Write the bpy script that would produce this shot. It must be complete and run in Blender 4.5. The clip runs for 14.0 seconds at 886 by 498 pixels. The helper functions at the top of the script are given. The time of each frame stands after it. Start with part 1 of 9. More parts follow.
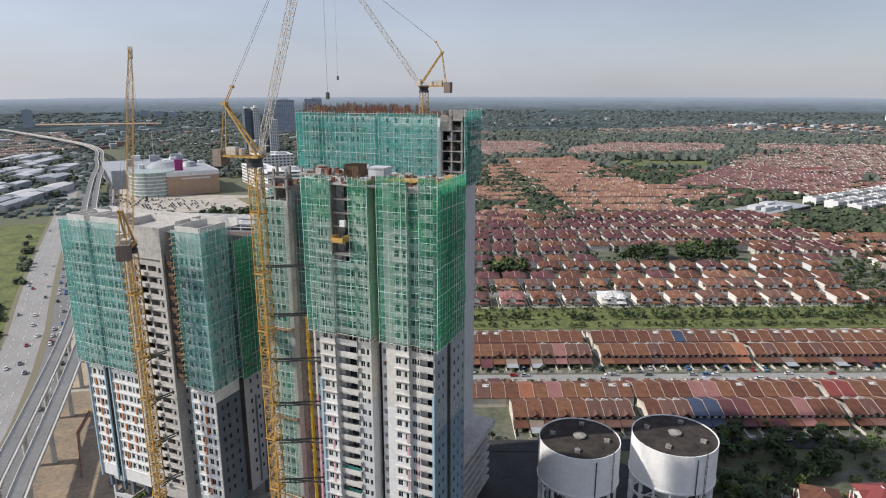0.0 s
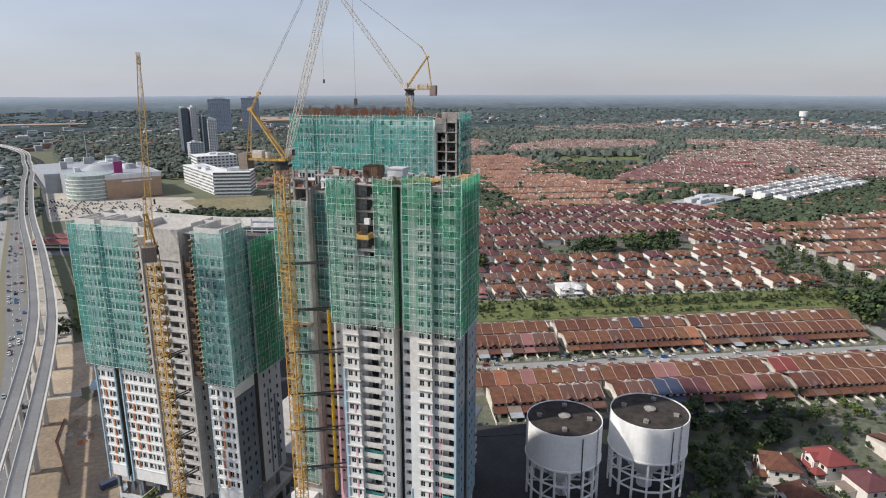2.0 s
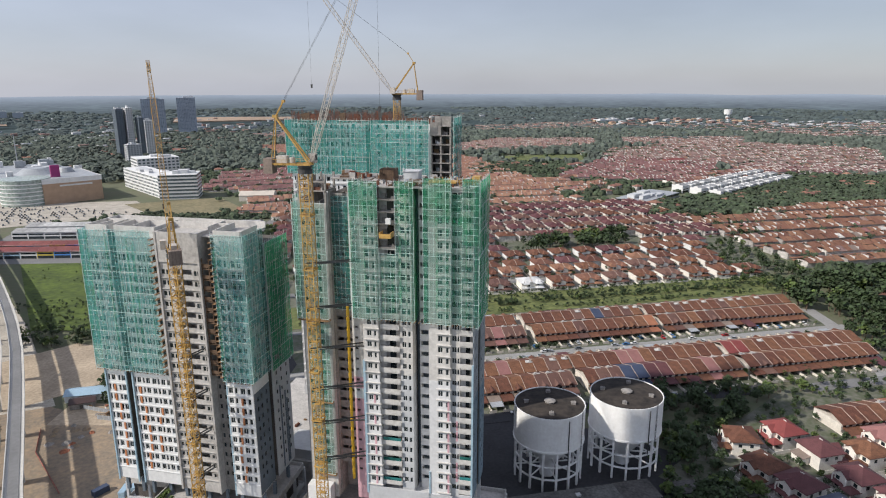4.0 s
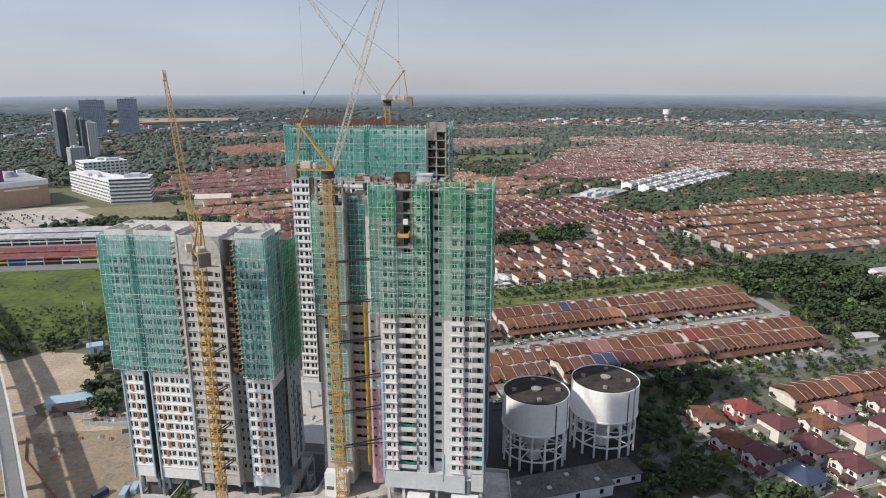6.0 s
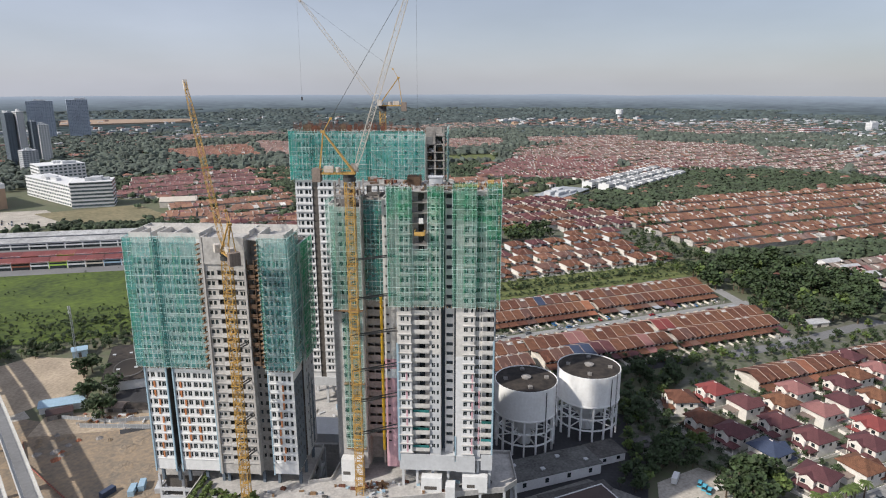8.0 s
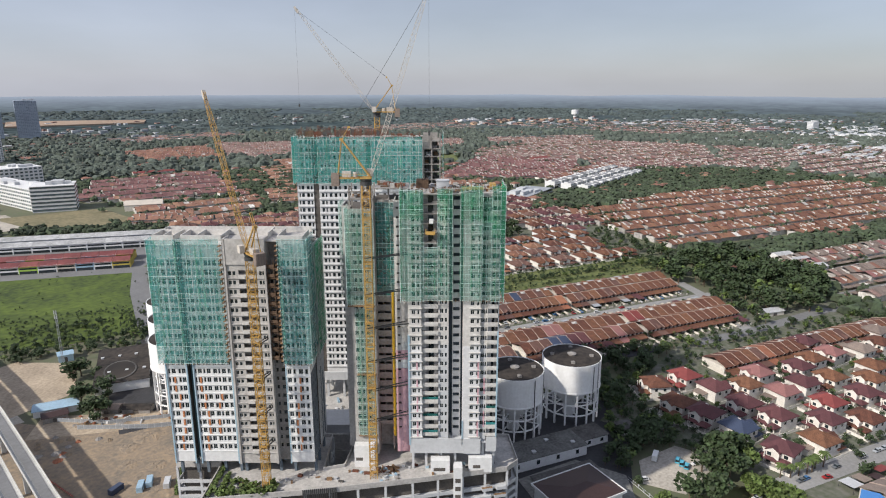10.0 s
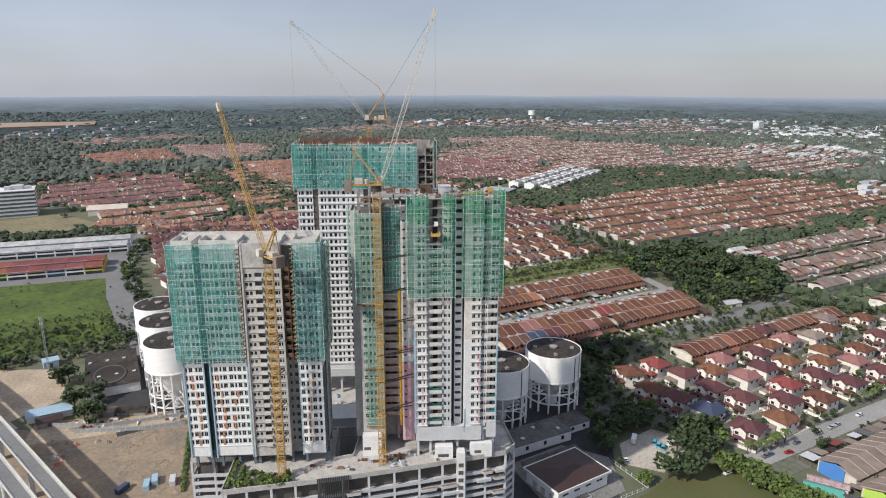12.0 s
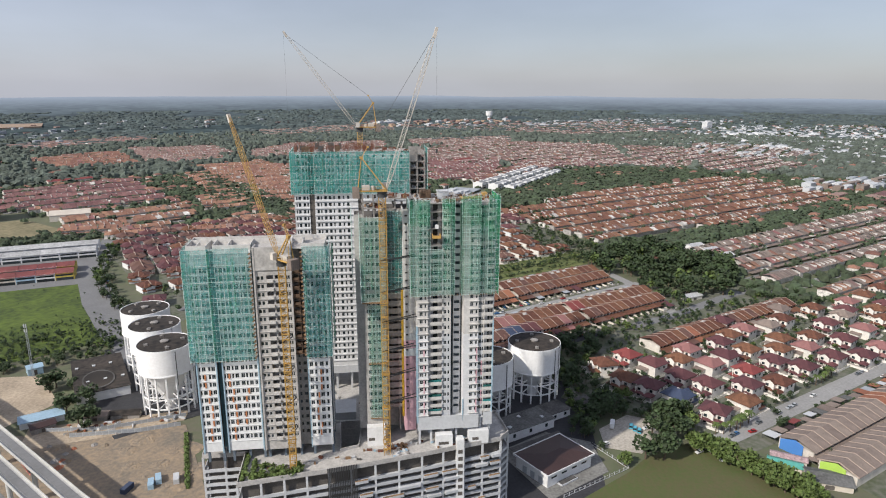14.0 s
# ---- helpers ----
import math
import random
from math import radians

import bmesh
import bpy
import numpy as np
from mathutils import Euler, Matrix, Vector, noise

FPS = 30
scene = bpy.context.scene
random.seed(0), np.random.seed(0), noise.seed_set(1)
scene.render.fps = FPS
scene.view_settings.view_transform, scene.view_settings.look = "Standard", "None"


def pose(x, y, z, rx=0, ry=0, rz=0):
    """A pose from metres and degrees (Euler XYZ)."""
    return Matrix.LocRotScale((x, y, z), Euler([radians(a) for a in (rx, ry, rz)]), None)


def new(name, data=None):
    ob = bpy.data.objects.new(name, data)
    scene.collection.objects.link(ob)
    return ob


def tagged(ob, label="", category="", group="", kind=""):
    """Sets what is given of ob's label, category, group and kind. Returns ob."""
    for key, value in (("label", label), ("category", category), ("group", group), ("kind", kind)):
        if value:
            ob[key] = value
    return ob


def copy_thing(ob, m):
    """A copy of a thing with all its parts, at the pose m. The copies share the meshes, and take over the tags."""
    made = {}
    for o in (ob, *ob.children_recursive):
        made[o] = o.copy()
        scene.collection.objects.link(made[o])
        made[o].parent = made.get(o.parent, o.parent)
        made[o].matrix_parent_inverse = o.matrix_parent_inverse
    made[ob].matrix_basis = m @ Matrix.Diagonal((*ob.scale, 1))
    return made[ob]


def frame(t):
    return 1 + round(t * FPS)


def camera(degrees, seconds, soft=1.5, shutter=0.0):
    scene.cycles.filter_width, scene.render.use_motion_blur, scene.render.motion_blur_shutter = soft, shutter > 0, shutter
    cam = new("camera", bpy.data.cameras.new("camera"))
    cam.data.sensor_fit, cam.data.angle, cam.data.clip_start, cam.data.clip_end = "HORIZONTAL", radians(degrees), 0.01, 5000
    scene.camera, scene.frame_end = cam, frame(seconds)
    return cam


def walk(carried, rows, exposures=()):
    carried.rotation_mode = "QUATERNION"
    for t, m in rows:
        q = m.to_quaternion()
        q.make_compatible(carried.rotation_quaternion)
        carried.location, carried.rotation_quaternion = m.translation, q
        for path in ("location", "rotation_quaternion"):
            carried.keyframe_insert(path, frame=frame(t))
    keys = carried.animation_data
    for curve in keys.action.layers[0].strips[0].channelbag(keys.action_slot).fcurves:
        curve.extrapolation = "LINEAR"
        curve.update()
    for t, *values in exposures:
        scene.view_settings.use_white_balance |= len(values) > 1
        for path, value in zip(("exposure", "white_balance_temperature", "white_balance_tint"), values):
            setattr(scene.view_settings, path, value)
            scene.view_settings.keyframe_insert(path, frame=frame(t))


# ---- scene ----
cam = camera(68.7, 14.0, 1.08)
METRES, EYE, TILT, LEAN, TURN = 153.06, 150.0, 0.0, 0.0, -19.7
ROWS = [
    (0.0, 0.0, 0.0, 0.0, -0.02, -14.02, 0.06),
    (0.5, -0.0301, -0.0187, 0.0027, -1.5, -14.06, 0.07),
    (1.0, -0.061, -0.0363, 0.0059, -2.92, -14.12, 0.1),
    (1.5, -0.0927, -0.0526, 0.0089, -4.32, -14.15, 0.12),
    (2.0, -0.1249, -0.0669, 0.0121, -5.71, -14.2, 0.12),
    (2.5, -0.1576, -0.0804, 0.0157, -7.11, -14.24, 0.12),
    (3.0, -0.1908, -0.0933, 0.0192, -8.49, -14.26, 0.12),
    (5.5, -0.3562, -0.158, 0.0392, -15.0, -14.31, 0.07),
    (6.0, -0.3884, -0.1724, 0.0437, -16.08, -14.3, 0.05),
    (6.5, -0.4206, -0.1865, 0.0477, -17.16, -14.31, 0.03),
    (7.0, -0.4517, -0.2002, 0.0519, -18.13, -14.31, 0.02),
    (9.5, -0.6144, -0.2684, 0.0765, -22.93, -14.32, -0.04),
    (10.0, -0.6473, -0.2816, 0.0822, -23.9, -14.32, -0.06),
    (10.5, -0.6803, -0.2938, 0.0886, -24.86, -14.32, -0.08),
    (11.0, -0.7136, -0.3057, 0.0953, -25.83, -14.32, -0.09),
    (11.5, -0.7471, -0.317, 0.1021, -26.79, -14.32, -0.1),
    (12.0, -0.7807, -0.3283, 0.1088, -27.76, -14.3, -0.12),
    (12.5, -0.8144, -0.3388, 0.1156, -28.73, -14.3, -0.14),
    (13.0, -0.8484, -0.3484, 0.1225, -29.7, -14.3, -0.15),
    (13.5, -0.8826, -0.358, 0.1296, -30.68, -14.3, -0.16),
    (14.0, -0.917, -0.367, 0.1367, -31.66, -14.3, -0.17),
]
walk(cam, [(t, pose(0, 0, EYE, TILT, LEAN, TURN) @ pose(METRES * x, METRES * y, METRES * z, 90 + pitch, roll, yaw)) for t, x, y, z, yaw, pitch, roll in ROWS])

# ---- daylight ----
SUN_EL, SUN_FROM = 38.0, 170.0          # degrees: height, and compass side (from +x towards +y) where the sun stands
sun = new("sun", bpy.data.lights.new("sun", "SUN"))
sun.data.energy, sun.data.angle, sun.data.color = 4.0, radians(1.2), (1.0, 0.94, 0.86)
to_sun = Vector((math.cos(radians(SUN_EL)) * math.cos(radians(SUN_FROM)), math.cos(radians(SUN_EL)) * math.sin(radians(SUN_FROM)), math.sin(radians(SUN_EL))))
sun.matrix_world = Matrix.Translation((-150, 60, 300)) @ to_sun.to_track_quat("Z", "Y").to_matrix().to_4x4()

world = bpy.data.worlds.new("world")
scene.world = world
world.use_nodes = True
wn, wl = world.node_tree.nodes, world.node_tree.links
sky = wn.new("ShaderNodeTexSky")
sky.sky_type, sky.sun_disc = "NISHITA", False
sky.sun_elevation, sky.sun_rotation = radians(SUN_EL), radians(90 - SUN_FROM)
sky.air_density, sky.dust_density, sky.ozone_density, sky.altitude = 1.0, 0.5, 2.0, 50
# blue sky behind a thin, bright, faintly clouded haze
wn["Background"].inputs[1].default_value = 0.03
wl.new(sky.outputs[0], wn["Background"].inputs[0])
tc, clouds, span, veil, both = (wn.new("ShaderNodeTexCoord"), wn.new("ShaderNodeTexNoise"), wn.new("ShaderNodeMapRange"), wn.new("ShaderNodeBackground"), wn.new("ShaderNodeAddShader"))
stretch = wn.new("ShaderNodeMapping")
stretch.inputs["Scale"].default_value = (1.0, 1.0, 3.5)
clouds.inputs["Scale"].default_value, clouds.inputs["Detail"].default_value = 2.2, 6.0
wl.new(tc.outputs["Generated"], stretch.inputs["Vector"]), wl.new(stretch.outputs[0], clouds.inputs["Vector"])
wl.new(clouds.outputs[0], span.inputs[0])
span.inputs[1].default_value, span.inputs[2].default_value, span.inputs[3].default_value, span.inputs[4].default_value = 0.35, 0.72, 0.295, 0.375
glow, lift, tow = wn.new("ShaderNodeVectorMath"), wn.new("ShaderNodeMath"), wn.new("ShaderNodeMath")
glow.operation, glow.inputs[1].default_value = "DOT_PRODUCT", (math.cos(radians(SUN_FROM)), math.sin(radians(SUN_FROM)), 0)
lift.operation, lift.inputs[1].default_value, lift.inputs[2].default_value = "MULTIPLY_ADD", 0.31, 1.16
tow.operation = "MULTIPLY"
wl.new(tc.outputs["Generated"], glow.inputs[0]), wl.new(glow.outputs["Value"], lift.inputs[0])
wl.new(span.outputs[0], tow.inputs[0]), wl.new(lift.outputs[0], tow.inputs[1]), wl.new(tow.outputs[0], veil.inputs[1])
veil.inputs[0].default_value = (0.89, 0.945, 1.17, 1)
wl.new(wn["Background"].outputs[0], both.inputs[0]), wl.new(veil.outputs[0], both.inputs[1])
wl.new(both.outputs[0], wn["World Output"].inputs[0])
scene.view_settings.exposure = 0.14


# ---- materials ----
def surf(name, col, rough=0.8, var=0.18, coarse=0.15, fine=3.0, bump=0.15, metal=0.0, per=0.0, tint=None, detail=4.0):
    """A weathered surface: stains at a coarse size, grain at a fine one (sizes per metre), and some change from object to object."""
    m = bpy.data.materials.new(name)
    m.use_nodes = True
    n, l = m.node_tree.nodes, m.node_tree.links
    b = n["Principled BSDF"]
    tc = n.new("ShaderNodeTexCoord")
    big, small = n.new("ShaderNodeTexNoise"), n.new("ShaderNodeTexNoise")
    big.inputs["Scale"].default_value, small.inputs["Scale"].default_value = coarse, fine
    big.inputs["Detail"].default_value, small.inputs["Detail"].default_value = detail, 2.0
    for t in (big, small):
        l.new(tc.outputs["Object"], t.inputs["Vector"])
    add = n.new("ShaderNodeMath")
    add.operation = "ADD"
    l.new(big.outputs[0], add.inputs[0]), l.new(small.outputs[0], add.inputs[1])
    ramp = n.new("ShaderNodeMapRange")
    ramp.inputs[1].default_value, ramp.inputs[2].default_value = 0.65, 1.35
    l.new(add.outputs[0], ramp.inputs[0])
    mix = n.new("ShaderNodeMix")
    mix.data_type = "RGBA"
    t = tint or [c * (1 - 2 * var) for c in col]
    mix.inputs[6].default_value = (*t, 1)
    mix.inputs[7].default_value = (*[min(1, c * (1 + var)) for c in col], 1)
    l.new(ramp.outputs[0], mix.inputs[0])
    out = mix.outputs[2]
    if per:
        hsv = n.new("ShaderNodeHueSaturation")
        info = n.new("ShaderNodeObjectInfo")
        geo = n.new("ShaderNodeNewGeometry")
        both = n.new("ShaderNodeMath")
        both.operation = "ADD"
        l.new(info.outputs["Random"], both.inputs[0]), l.new(geo.outputs["Random Per Island"], both.inputs[1])
        frac = n.new("ShaderNodeMath")
        frac.operation = "FRACT"
        l.new(both.outputs[0], frac.inputs[0])
        val = n.new("ShaderNodeMapRange")
        val.inputs[3].default_value, val.inputs[4].default_value = 1 - per, 1 + per
        l.new(frac.outputs[0], val.inputs[0]), l.new(val.outputs[0], hsv.inputs["Value"])
        hue = n.new("ShaderNodeMapRange")
        hue.inputs[3].default_value, hue.inputs[4].default_value = 0.5 - per * 0.035, 0.5 + per * 0.035
        l.new(frac.outputs[0], hue.inputs[0]), l.new(hue.outputs[0], hsv.inputs["Hue"])
        l.new(out, hsv.inputs["Color"])
        out = hsv.outputs[0]
    l.new(out, b.inputs["Base Color"])
    b.inputs["Roughness"].default_value, b.inputs["Metallic"].default_value = rough, metal
    if bump:
        bp = n.new("ShaderNodeBump")
        bp.inputs["Strength"].default_value, bp.inputs["Distance"].default_value = bump, 0.3 / fine
        l.new(small.outputs[0], bp.inputs["Height"]), l.new(bp.outputs[0], b.inputs["Normal"])
    return m


def netting(name, col, cover):
    """A woven safety net: coloured threads over gaps that let the view through."""
    m = surf(name, col, 0.7, 0.22, 0.12, 1.5, 0.0)
    n, l = m.node_tree.nodes, m.node_tree.links
    b, out = n["Principled BSDF"], n["Material Output"]
    tr, tl, mix, blend = n.new("ShaderNodeBsdfTransparent"), n.new("ShaderNodeBsdfTranslucent"), n.new("ShaderNodeMixShader"), n.new("ShaderNodeMixShader")
    source = b.inputs["Base Color"].links[0].from_socket
    l.new(source, tl.inputs[0])
    blend.inputs[0].default_value = 0.45
    l.new(b.outputs[0], blend.inputs[1]), l.new(tl.outputs[0], blend.inputs[2])
    tc, noise_tex, rng = n.new("ShaderNodeTexCoord"), n.new("ShaderNodeTexNoise"), n.new("ShaderNodeMapRange")
    noise_tex.inputs["Scale"].default_value, noise_tex.inputs["Detail"].default_value = 0.35, 5
    l.new(tc.outputs["Object"], noise_tex.inputs["Vector"]), l.new(noise_tex.outputs[0], rng.inputs[0])
    rng.inputs[1].default_value, rng.inputs[2].default_value = 0.3, 0.7
    rng.inputs[3].default_value, rng.inputs[4].default_value = cover - 0.13, cover + 0.13
    l.new(rng.outputs[0], mix.inputs[0])
    l.new(tr.outputs[0], mix.inputs[1]), l.new(blend.outputs[0], mix.inputs[2]), l.new(mix.outputs[0], out.inputs[0])
    return m


def glassy(name, col, rough=0.08):
    m = surf(name, col, rough, 0.3, 0.3, 0.8, 0.0, per=0.5)
    m.node_tree.nodes["Principled BSDF"].inputs["Specular IOR Level"].default_value = 0.6
    return m


# ---- mesh tools ----
class Geo:
    """Vertices and faces of one part, gathered piece by piece; o shifts what is added."""

    def __init__(self, o=(0, 0, 0)):
        self.v, self.f, self.m, self.o = [], [], [], o

    def put(self, vs, fs, m=0):
        k, o = len(self.v), self.o
        self.v += [(a - o[0], b - o[1], c - o[2]) for a, b, c in vs]
        self.f += [tuple(i + k for i in f) for f in fs]
        self.m += [m] * len(fs)
        return self

    def box(self, x0, x1, y0, y1, z0, z1, m=0):
        return self.put([(x, y, z) for z in (z0, z1) for y in (y0, y1) for x in (x0, x1)],
                        [(0, 2, 3, 1), (4, 5, 7, 6), (0, 1, 5, 4), (1, 3, 7, 5), (3, 2, 6, 7), (2, 0, 4, 6)], m)

    def beam(self, p, q, w, h=None, m=0, n=4):
        p, q = Vector(p), Vector(q)
        d = (q - p).normalized()
        a = d.cross(Vector((0, 0, 1)))
        a = (a if a.length > 0.01 else Vector((1, 0, 0))).normalized()
        c = a.cross(d)
        h = h or w
        if n == 4:
            ring = [a * sx * w / 2 + c * sy * h / 2 for sx, sy in ((-1, -1), (1, -1), (1, 1), (-1, 1))]
        else:
            ring = [a * math.cos(2 * math.pi * i / n) * w / 2 + c * math.sin(2 * math.pi * i / n) * h / 2 for i in range(n)]
        vs = [tuple(e + r) for e in (p, q) for r in ring]
        fs = [(i, (i + 1) % n, n + (i + 1) % n, n + i) for i in range(n)] + [tuple(range(n))[::-1], tuple(range(n, 2 * n))]
        return self.put(vs, fs, m)

    def cyl(self, x, y, z0, z1, r0, r1=None, n=24, m=0, caps=True):
        r1 = r0 if r1 is None else r1
        vs = [(x + r * math.cos(2 * math.pi * i / n), y + r * math.sin(2 * math.pi * i / n), z) for r, z in ((r0, z0), (r1, z1)) for i in range(n)]
        fs = [(i, (i + 1) % n, n + (i + 1) % n, n + i) for i in range(n)]
        if caps:
            fs += [tuple(range(n))[::-1], tuple(range(n, 2 * n))]
        return self.put(vs, fs, m)

    def ring(self, x, y, z0, z1, ri, ro, n=48, m=0):
        vs = [(x + r * math.cos(2 * math.pi * i / n), y + r * math.sin(2 * math.pi * i / n), z) for r, z in ((ro, z0), (ro, z1), (ri, z1), (ri, z0)) for i in range(n)]
        fs = [(k * n + i, k * n + (i + 1) % n, (k + 1) % 4 * n + (i + 1) % n, (k + 1) % 4 * n + i) for k in range(4) for i in range(n)]
        return self.put(vs, fs, m)

    def slab(self, pts, t, m=0):
        """A flat plate under the corner points pts, t thick."""
        n = len(pts)
        vs = list(pts) + [(x, y, z - t) for x, y, z in pts]
        fs = [tuple(range(n)), tuple(range(n, 2 * n))[::-1]] + [(i, n + i, n + (i + 1) % n, (i + 1) % n) for i in range(n)]
        return self.put(vs, fs, m)

    def gable(self, x0, x1, y0, y1, ym, z0, z1, m=0, t=0.25):
        """Two roof slopes, ridge along x at ym."""
        self.slab([(x0, y0, z0), (x1, y0, z0), (x1, ym, z1), (x0, ym, z1)], t, m)
        return self.slab([(x0, ym, z1), (x1, ym, z1), (x1, y1, z0), (x0, y1, z0)], t, m)

    def hip(self, x0, x1, y0, y1, z0, z1, m=0, over=0.6):
        x0, x1, y0, y1 = x0 - over, x1 + over, y0 - over, y1 + over
        if x1 - x0 >= y1 - y0:
            k = (y1 - y0) / 2
            a, b = (x0 + k, y0 + k, z1), (x1 - k, y0 + k, z1)
        else:
            k = (x1 - x0) / 2
            a, b = (x0 + k, y0 + k, z1), (x0 + k, y1 - k, z1)
        c = [(x0, y0, z0), (x1, y0, z0), (x1, y1, z0), (x0, y1, z0)]
        vs = c + [a, b] + [(x, y, z - 0.25) for x, y, z in c]
        if x1 - x0 >= y1 - y0:
            fs = [(0, 1, 5, 4), (1, 2, 5), (2, 3, 4, 5), (3, 0, 4)]
        else:
            fs = [(0, 1, 4), (1, 2, 5, 4), (2, 3, 5), (3, 0, 4, 5)]
        fs += [(9, 8, 7, 6), (0, 6, 7, 1), (1, 7, 8, 2), (2, 8, 9, 3), (3, 9, 6, 0)]
        return self.put(vs, fs, m)

    def data(self, name, mats):
        me = bpy.data.meshes.new(name)
        me.from_pydata(self.v, [], self.f)
        for mt in mats if isinstance(mats, (list, tuple)) else [mats]:
            me.materials.append(mt)
        me.polygons.foreach_set("material_index", self.m)
        me.update()
        return me


def thing(name, m, label, category, group="", kind=""):
    """An Empty at the base of a thing, which parents its parts."""
    ob = new(name)
    ob.matrix_basis = m
    ob.empty_display_size = 1
    return tagged(ob, label, category, group, kind)


def part(name, geo, mats, parent=None, label="", m=None):
    ob = new(name, geo.data(name, mats) if isinstance(geo, Geo) else geo)
    ob.parent = parent
    if m is not None:
        ob.matrix_basis = m
    return tagged(ob, label)


def structure(name, geo, mats, label, category="", kind="structure", m=None):
    ob = new(name, geo.data(name, mats))
    if m is not None:
        ob.matrix_basis = m
    return tagged(ob, label, category, "", kind)


def inside(x, y, poly):
    c, j = False, len(poly) - 1
    for i in range(len(poly)):
        (xi, yi), (xj, yj) = poly[i], poly[j]
        if (yi > y) != (yj > y) and x < (xj - xi) * (y - yi) / (yj - yi) + xi:
            c = not c
        j = i
    return c


TA, RA = -43.5, -19.0           # the towers' and the terraces' turn, in degrees
tu, tv = Vector((math.cos(radians(TA)), math.sin(radians(TA)))), Vector((-math.sin(radians(TA)), math.cos(radians(TA))))
ru, rv = Vector((math.cos(radians(RA)), math.sin(radians(RA)))), Vector((-math.sin(radians(RA)), math.cos(radians(RA))))


def tower_pose(u, v, z=0.0, turn=0.0):
    p = tu * u + tv * v
    return pose(p.x, p.y, z, 0, 0, TA + turn)


def row_pose(r, s, z=0.0, turn=0.0):
    p = ru * r + rv * s
    return pose(p.x, p.y, z, 0, 0, RA + turn)


# ---- the materials of the place ----
M_GROUND = surf("ground_green", (0.075, 0.095, 0.045), 0.95, 0.3, 0.02, 0.18, 0.3, tint=(0.13, 0.12, 0.085), detail=8.0)
M_ASPHALT = surf("asphalt", (0.19, 0.19, 0.19), 0.9, 0.12, 0.05, 0.7, 0.1)
M_PALEROAD = surf("sun_bleached_asphalt", (0.30, 0.295, 0.285), 0.9, 0.12, 0.05, 0.7, 0.1)
M_DARKROAD = surf("dark_asphalt", (0.04, 0.04, 0.044), 0.9, 0.2, 0.08, 0.7, 0.1)
M_CONC = surf("raw_concrete", (0.47, 0.45, 0.425), 0.9, 0.16, 0.25, 1.2, 0.15)
M_DARKCONC = surf("old_dark_concrete", (0.10, 0.095, 0.09), 0.9, 0.3, 0.2, 1.0, 0.2)
M_WHITE = surf("white_paint", (0.72, 0.72, 0.71), 0.7, 0.07, 0.2, 1.0, 0.05)
M_GREYW = surf("light_grey_paint", (0.52, 0.53, 0.54), 0.75, 0.07, 0.2, 1.0, 0.05)
M_SLATE = surf("slate_grey_paint", (0.12, 0.15, 0.18), 0.75, 0.1, 0.2, 1.0, 0.05)
M_TEAL = surf("teal_grey_paint", (0.10, 0.19, 0.22), 0.75, 0.1, 0.2, 1.0, 0.05)
M_BLUE = surf("pale_blue_paint", (0.33, 0.46, 0.54), 0.75, 0.1, 0.2, 1.0, 0.05)
M_PINK = surf("pale_pink_paint", (0.60, 0.36, 0.40), 0.75, 0.1, 0.2, 1.0, 0.05)
M_ORANGE = surf("orange_paint", (0.52, 0.21, 0.09), 0.75, 0.12, 0.2, 1.0, 0.05)
M_GLASS = glassy("window_glass", (0.025, 0.035, 0.04))
# Darker than the concrete it coats: shade of interiors put into the colour.
M_ROOM = surf("room_shade", (0.115, 0.102, 0.09), 0.95, 0.25)
M_NET = netting("teal_safety_net", (0.125, 0.42, 0.40), 0.52)
M_NETT = netting("dense_teal_safety_net", (0.055, 0.39, 0.35), 0.61)
M_NETG = netting("green_safety_net", (0.045, 0.46, 0.21), 0.27)
M_ROPE = surf("pale_scaffold_tube", (0.60, 0.71, 0.68), 0.6, 0.1)
M_YELLOW = surf("yellow_crane_paint", (0.52, 0.315, 0.09), 0.5, 0.2, 0.3, 2.0, 0.05)
M_CRANEW = surf("white_crane_paint", (0.58, 0.53, 0.47), 0.5, 0.15, 0.3, 2.0, 0.05)
M_RUST = surf("rusty_steel", (0.16, 0.06, 0.035), 0.85, 0.3, 0.5, 2.5, 0.2)
M_DARK = surf("dark_steel", (0.06, 0.06, 0.06), 0.6, 0.2)
M_TILE = surf("brown_red_roof_tiles", (0.158, 0.066, 0.038), 0.85, 0.28, 0.3, 2.2, 0.25, per=0.26)
M_TILEO = surf("orange_roof_tiles", (0.29, 0.115, 0.065), 0.85, 0.16, 0.25, 2.2, 0.25, per=0.16)
M_TILEM = surf("maroon_roof_tiles", (0.115, 0.042, 0.045), 0.8, 0.16, 0.25, 2.2, 0.25, per=0.14)
M_TILER = surf("bright_red_roof", (0.22, 0.05, 0.045), 0.7, 0.12, 0.25, 2.2, 0.2)
M_TILEP = surf("faded_pink_roof", (0.27, 0.125, 0.115), 0.8, 0.12, 0.25, 2.2, 0.2)
# Next four: tile colours for far roofs, with distance haze mixed in.
M_TILEF = surf("haze_pale_red_roof_tiles", (0.262, 0.17, 0.147), 0.9, 0.2, 0.05, 0.6, 0.0, per=0.22)
M_HAZEO = surf("haze_pale_orange_roof_tiles", (0.30, 0.16, 0.108), 0.9, 0.2, 0.03, 0.5, 0.0, per=0.2)
M_HAZEM = surf("haze_pale_maroon_roof_tiles", (0.215, 0.108, 0.102), 0.9, 0.2, 0.03, 0.5, 0.0, per=0.2)
M_HAZEBR = surf("haze_pale_brown_red_roof_tiles", (0.26, 0.132, 0.095), 0.9, 0.2, 0.03, 0.5, 0.0, per=0.22)
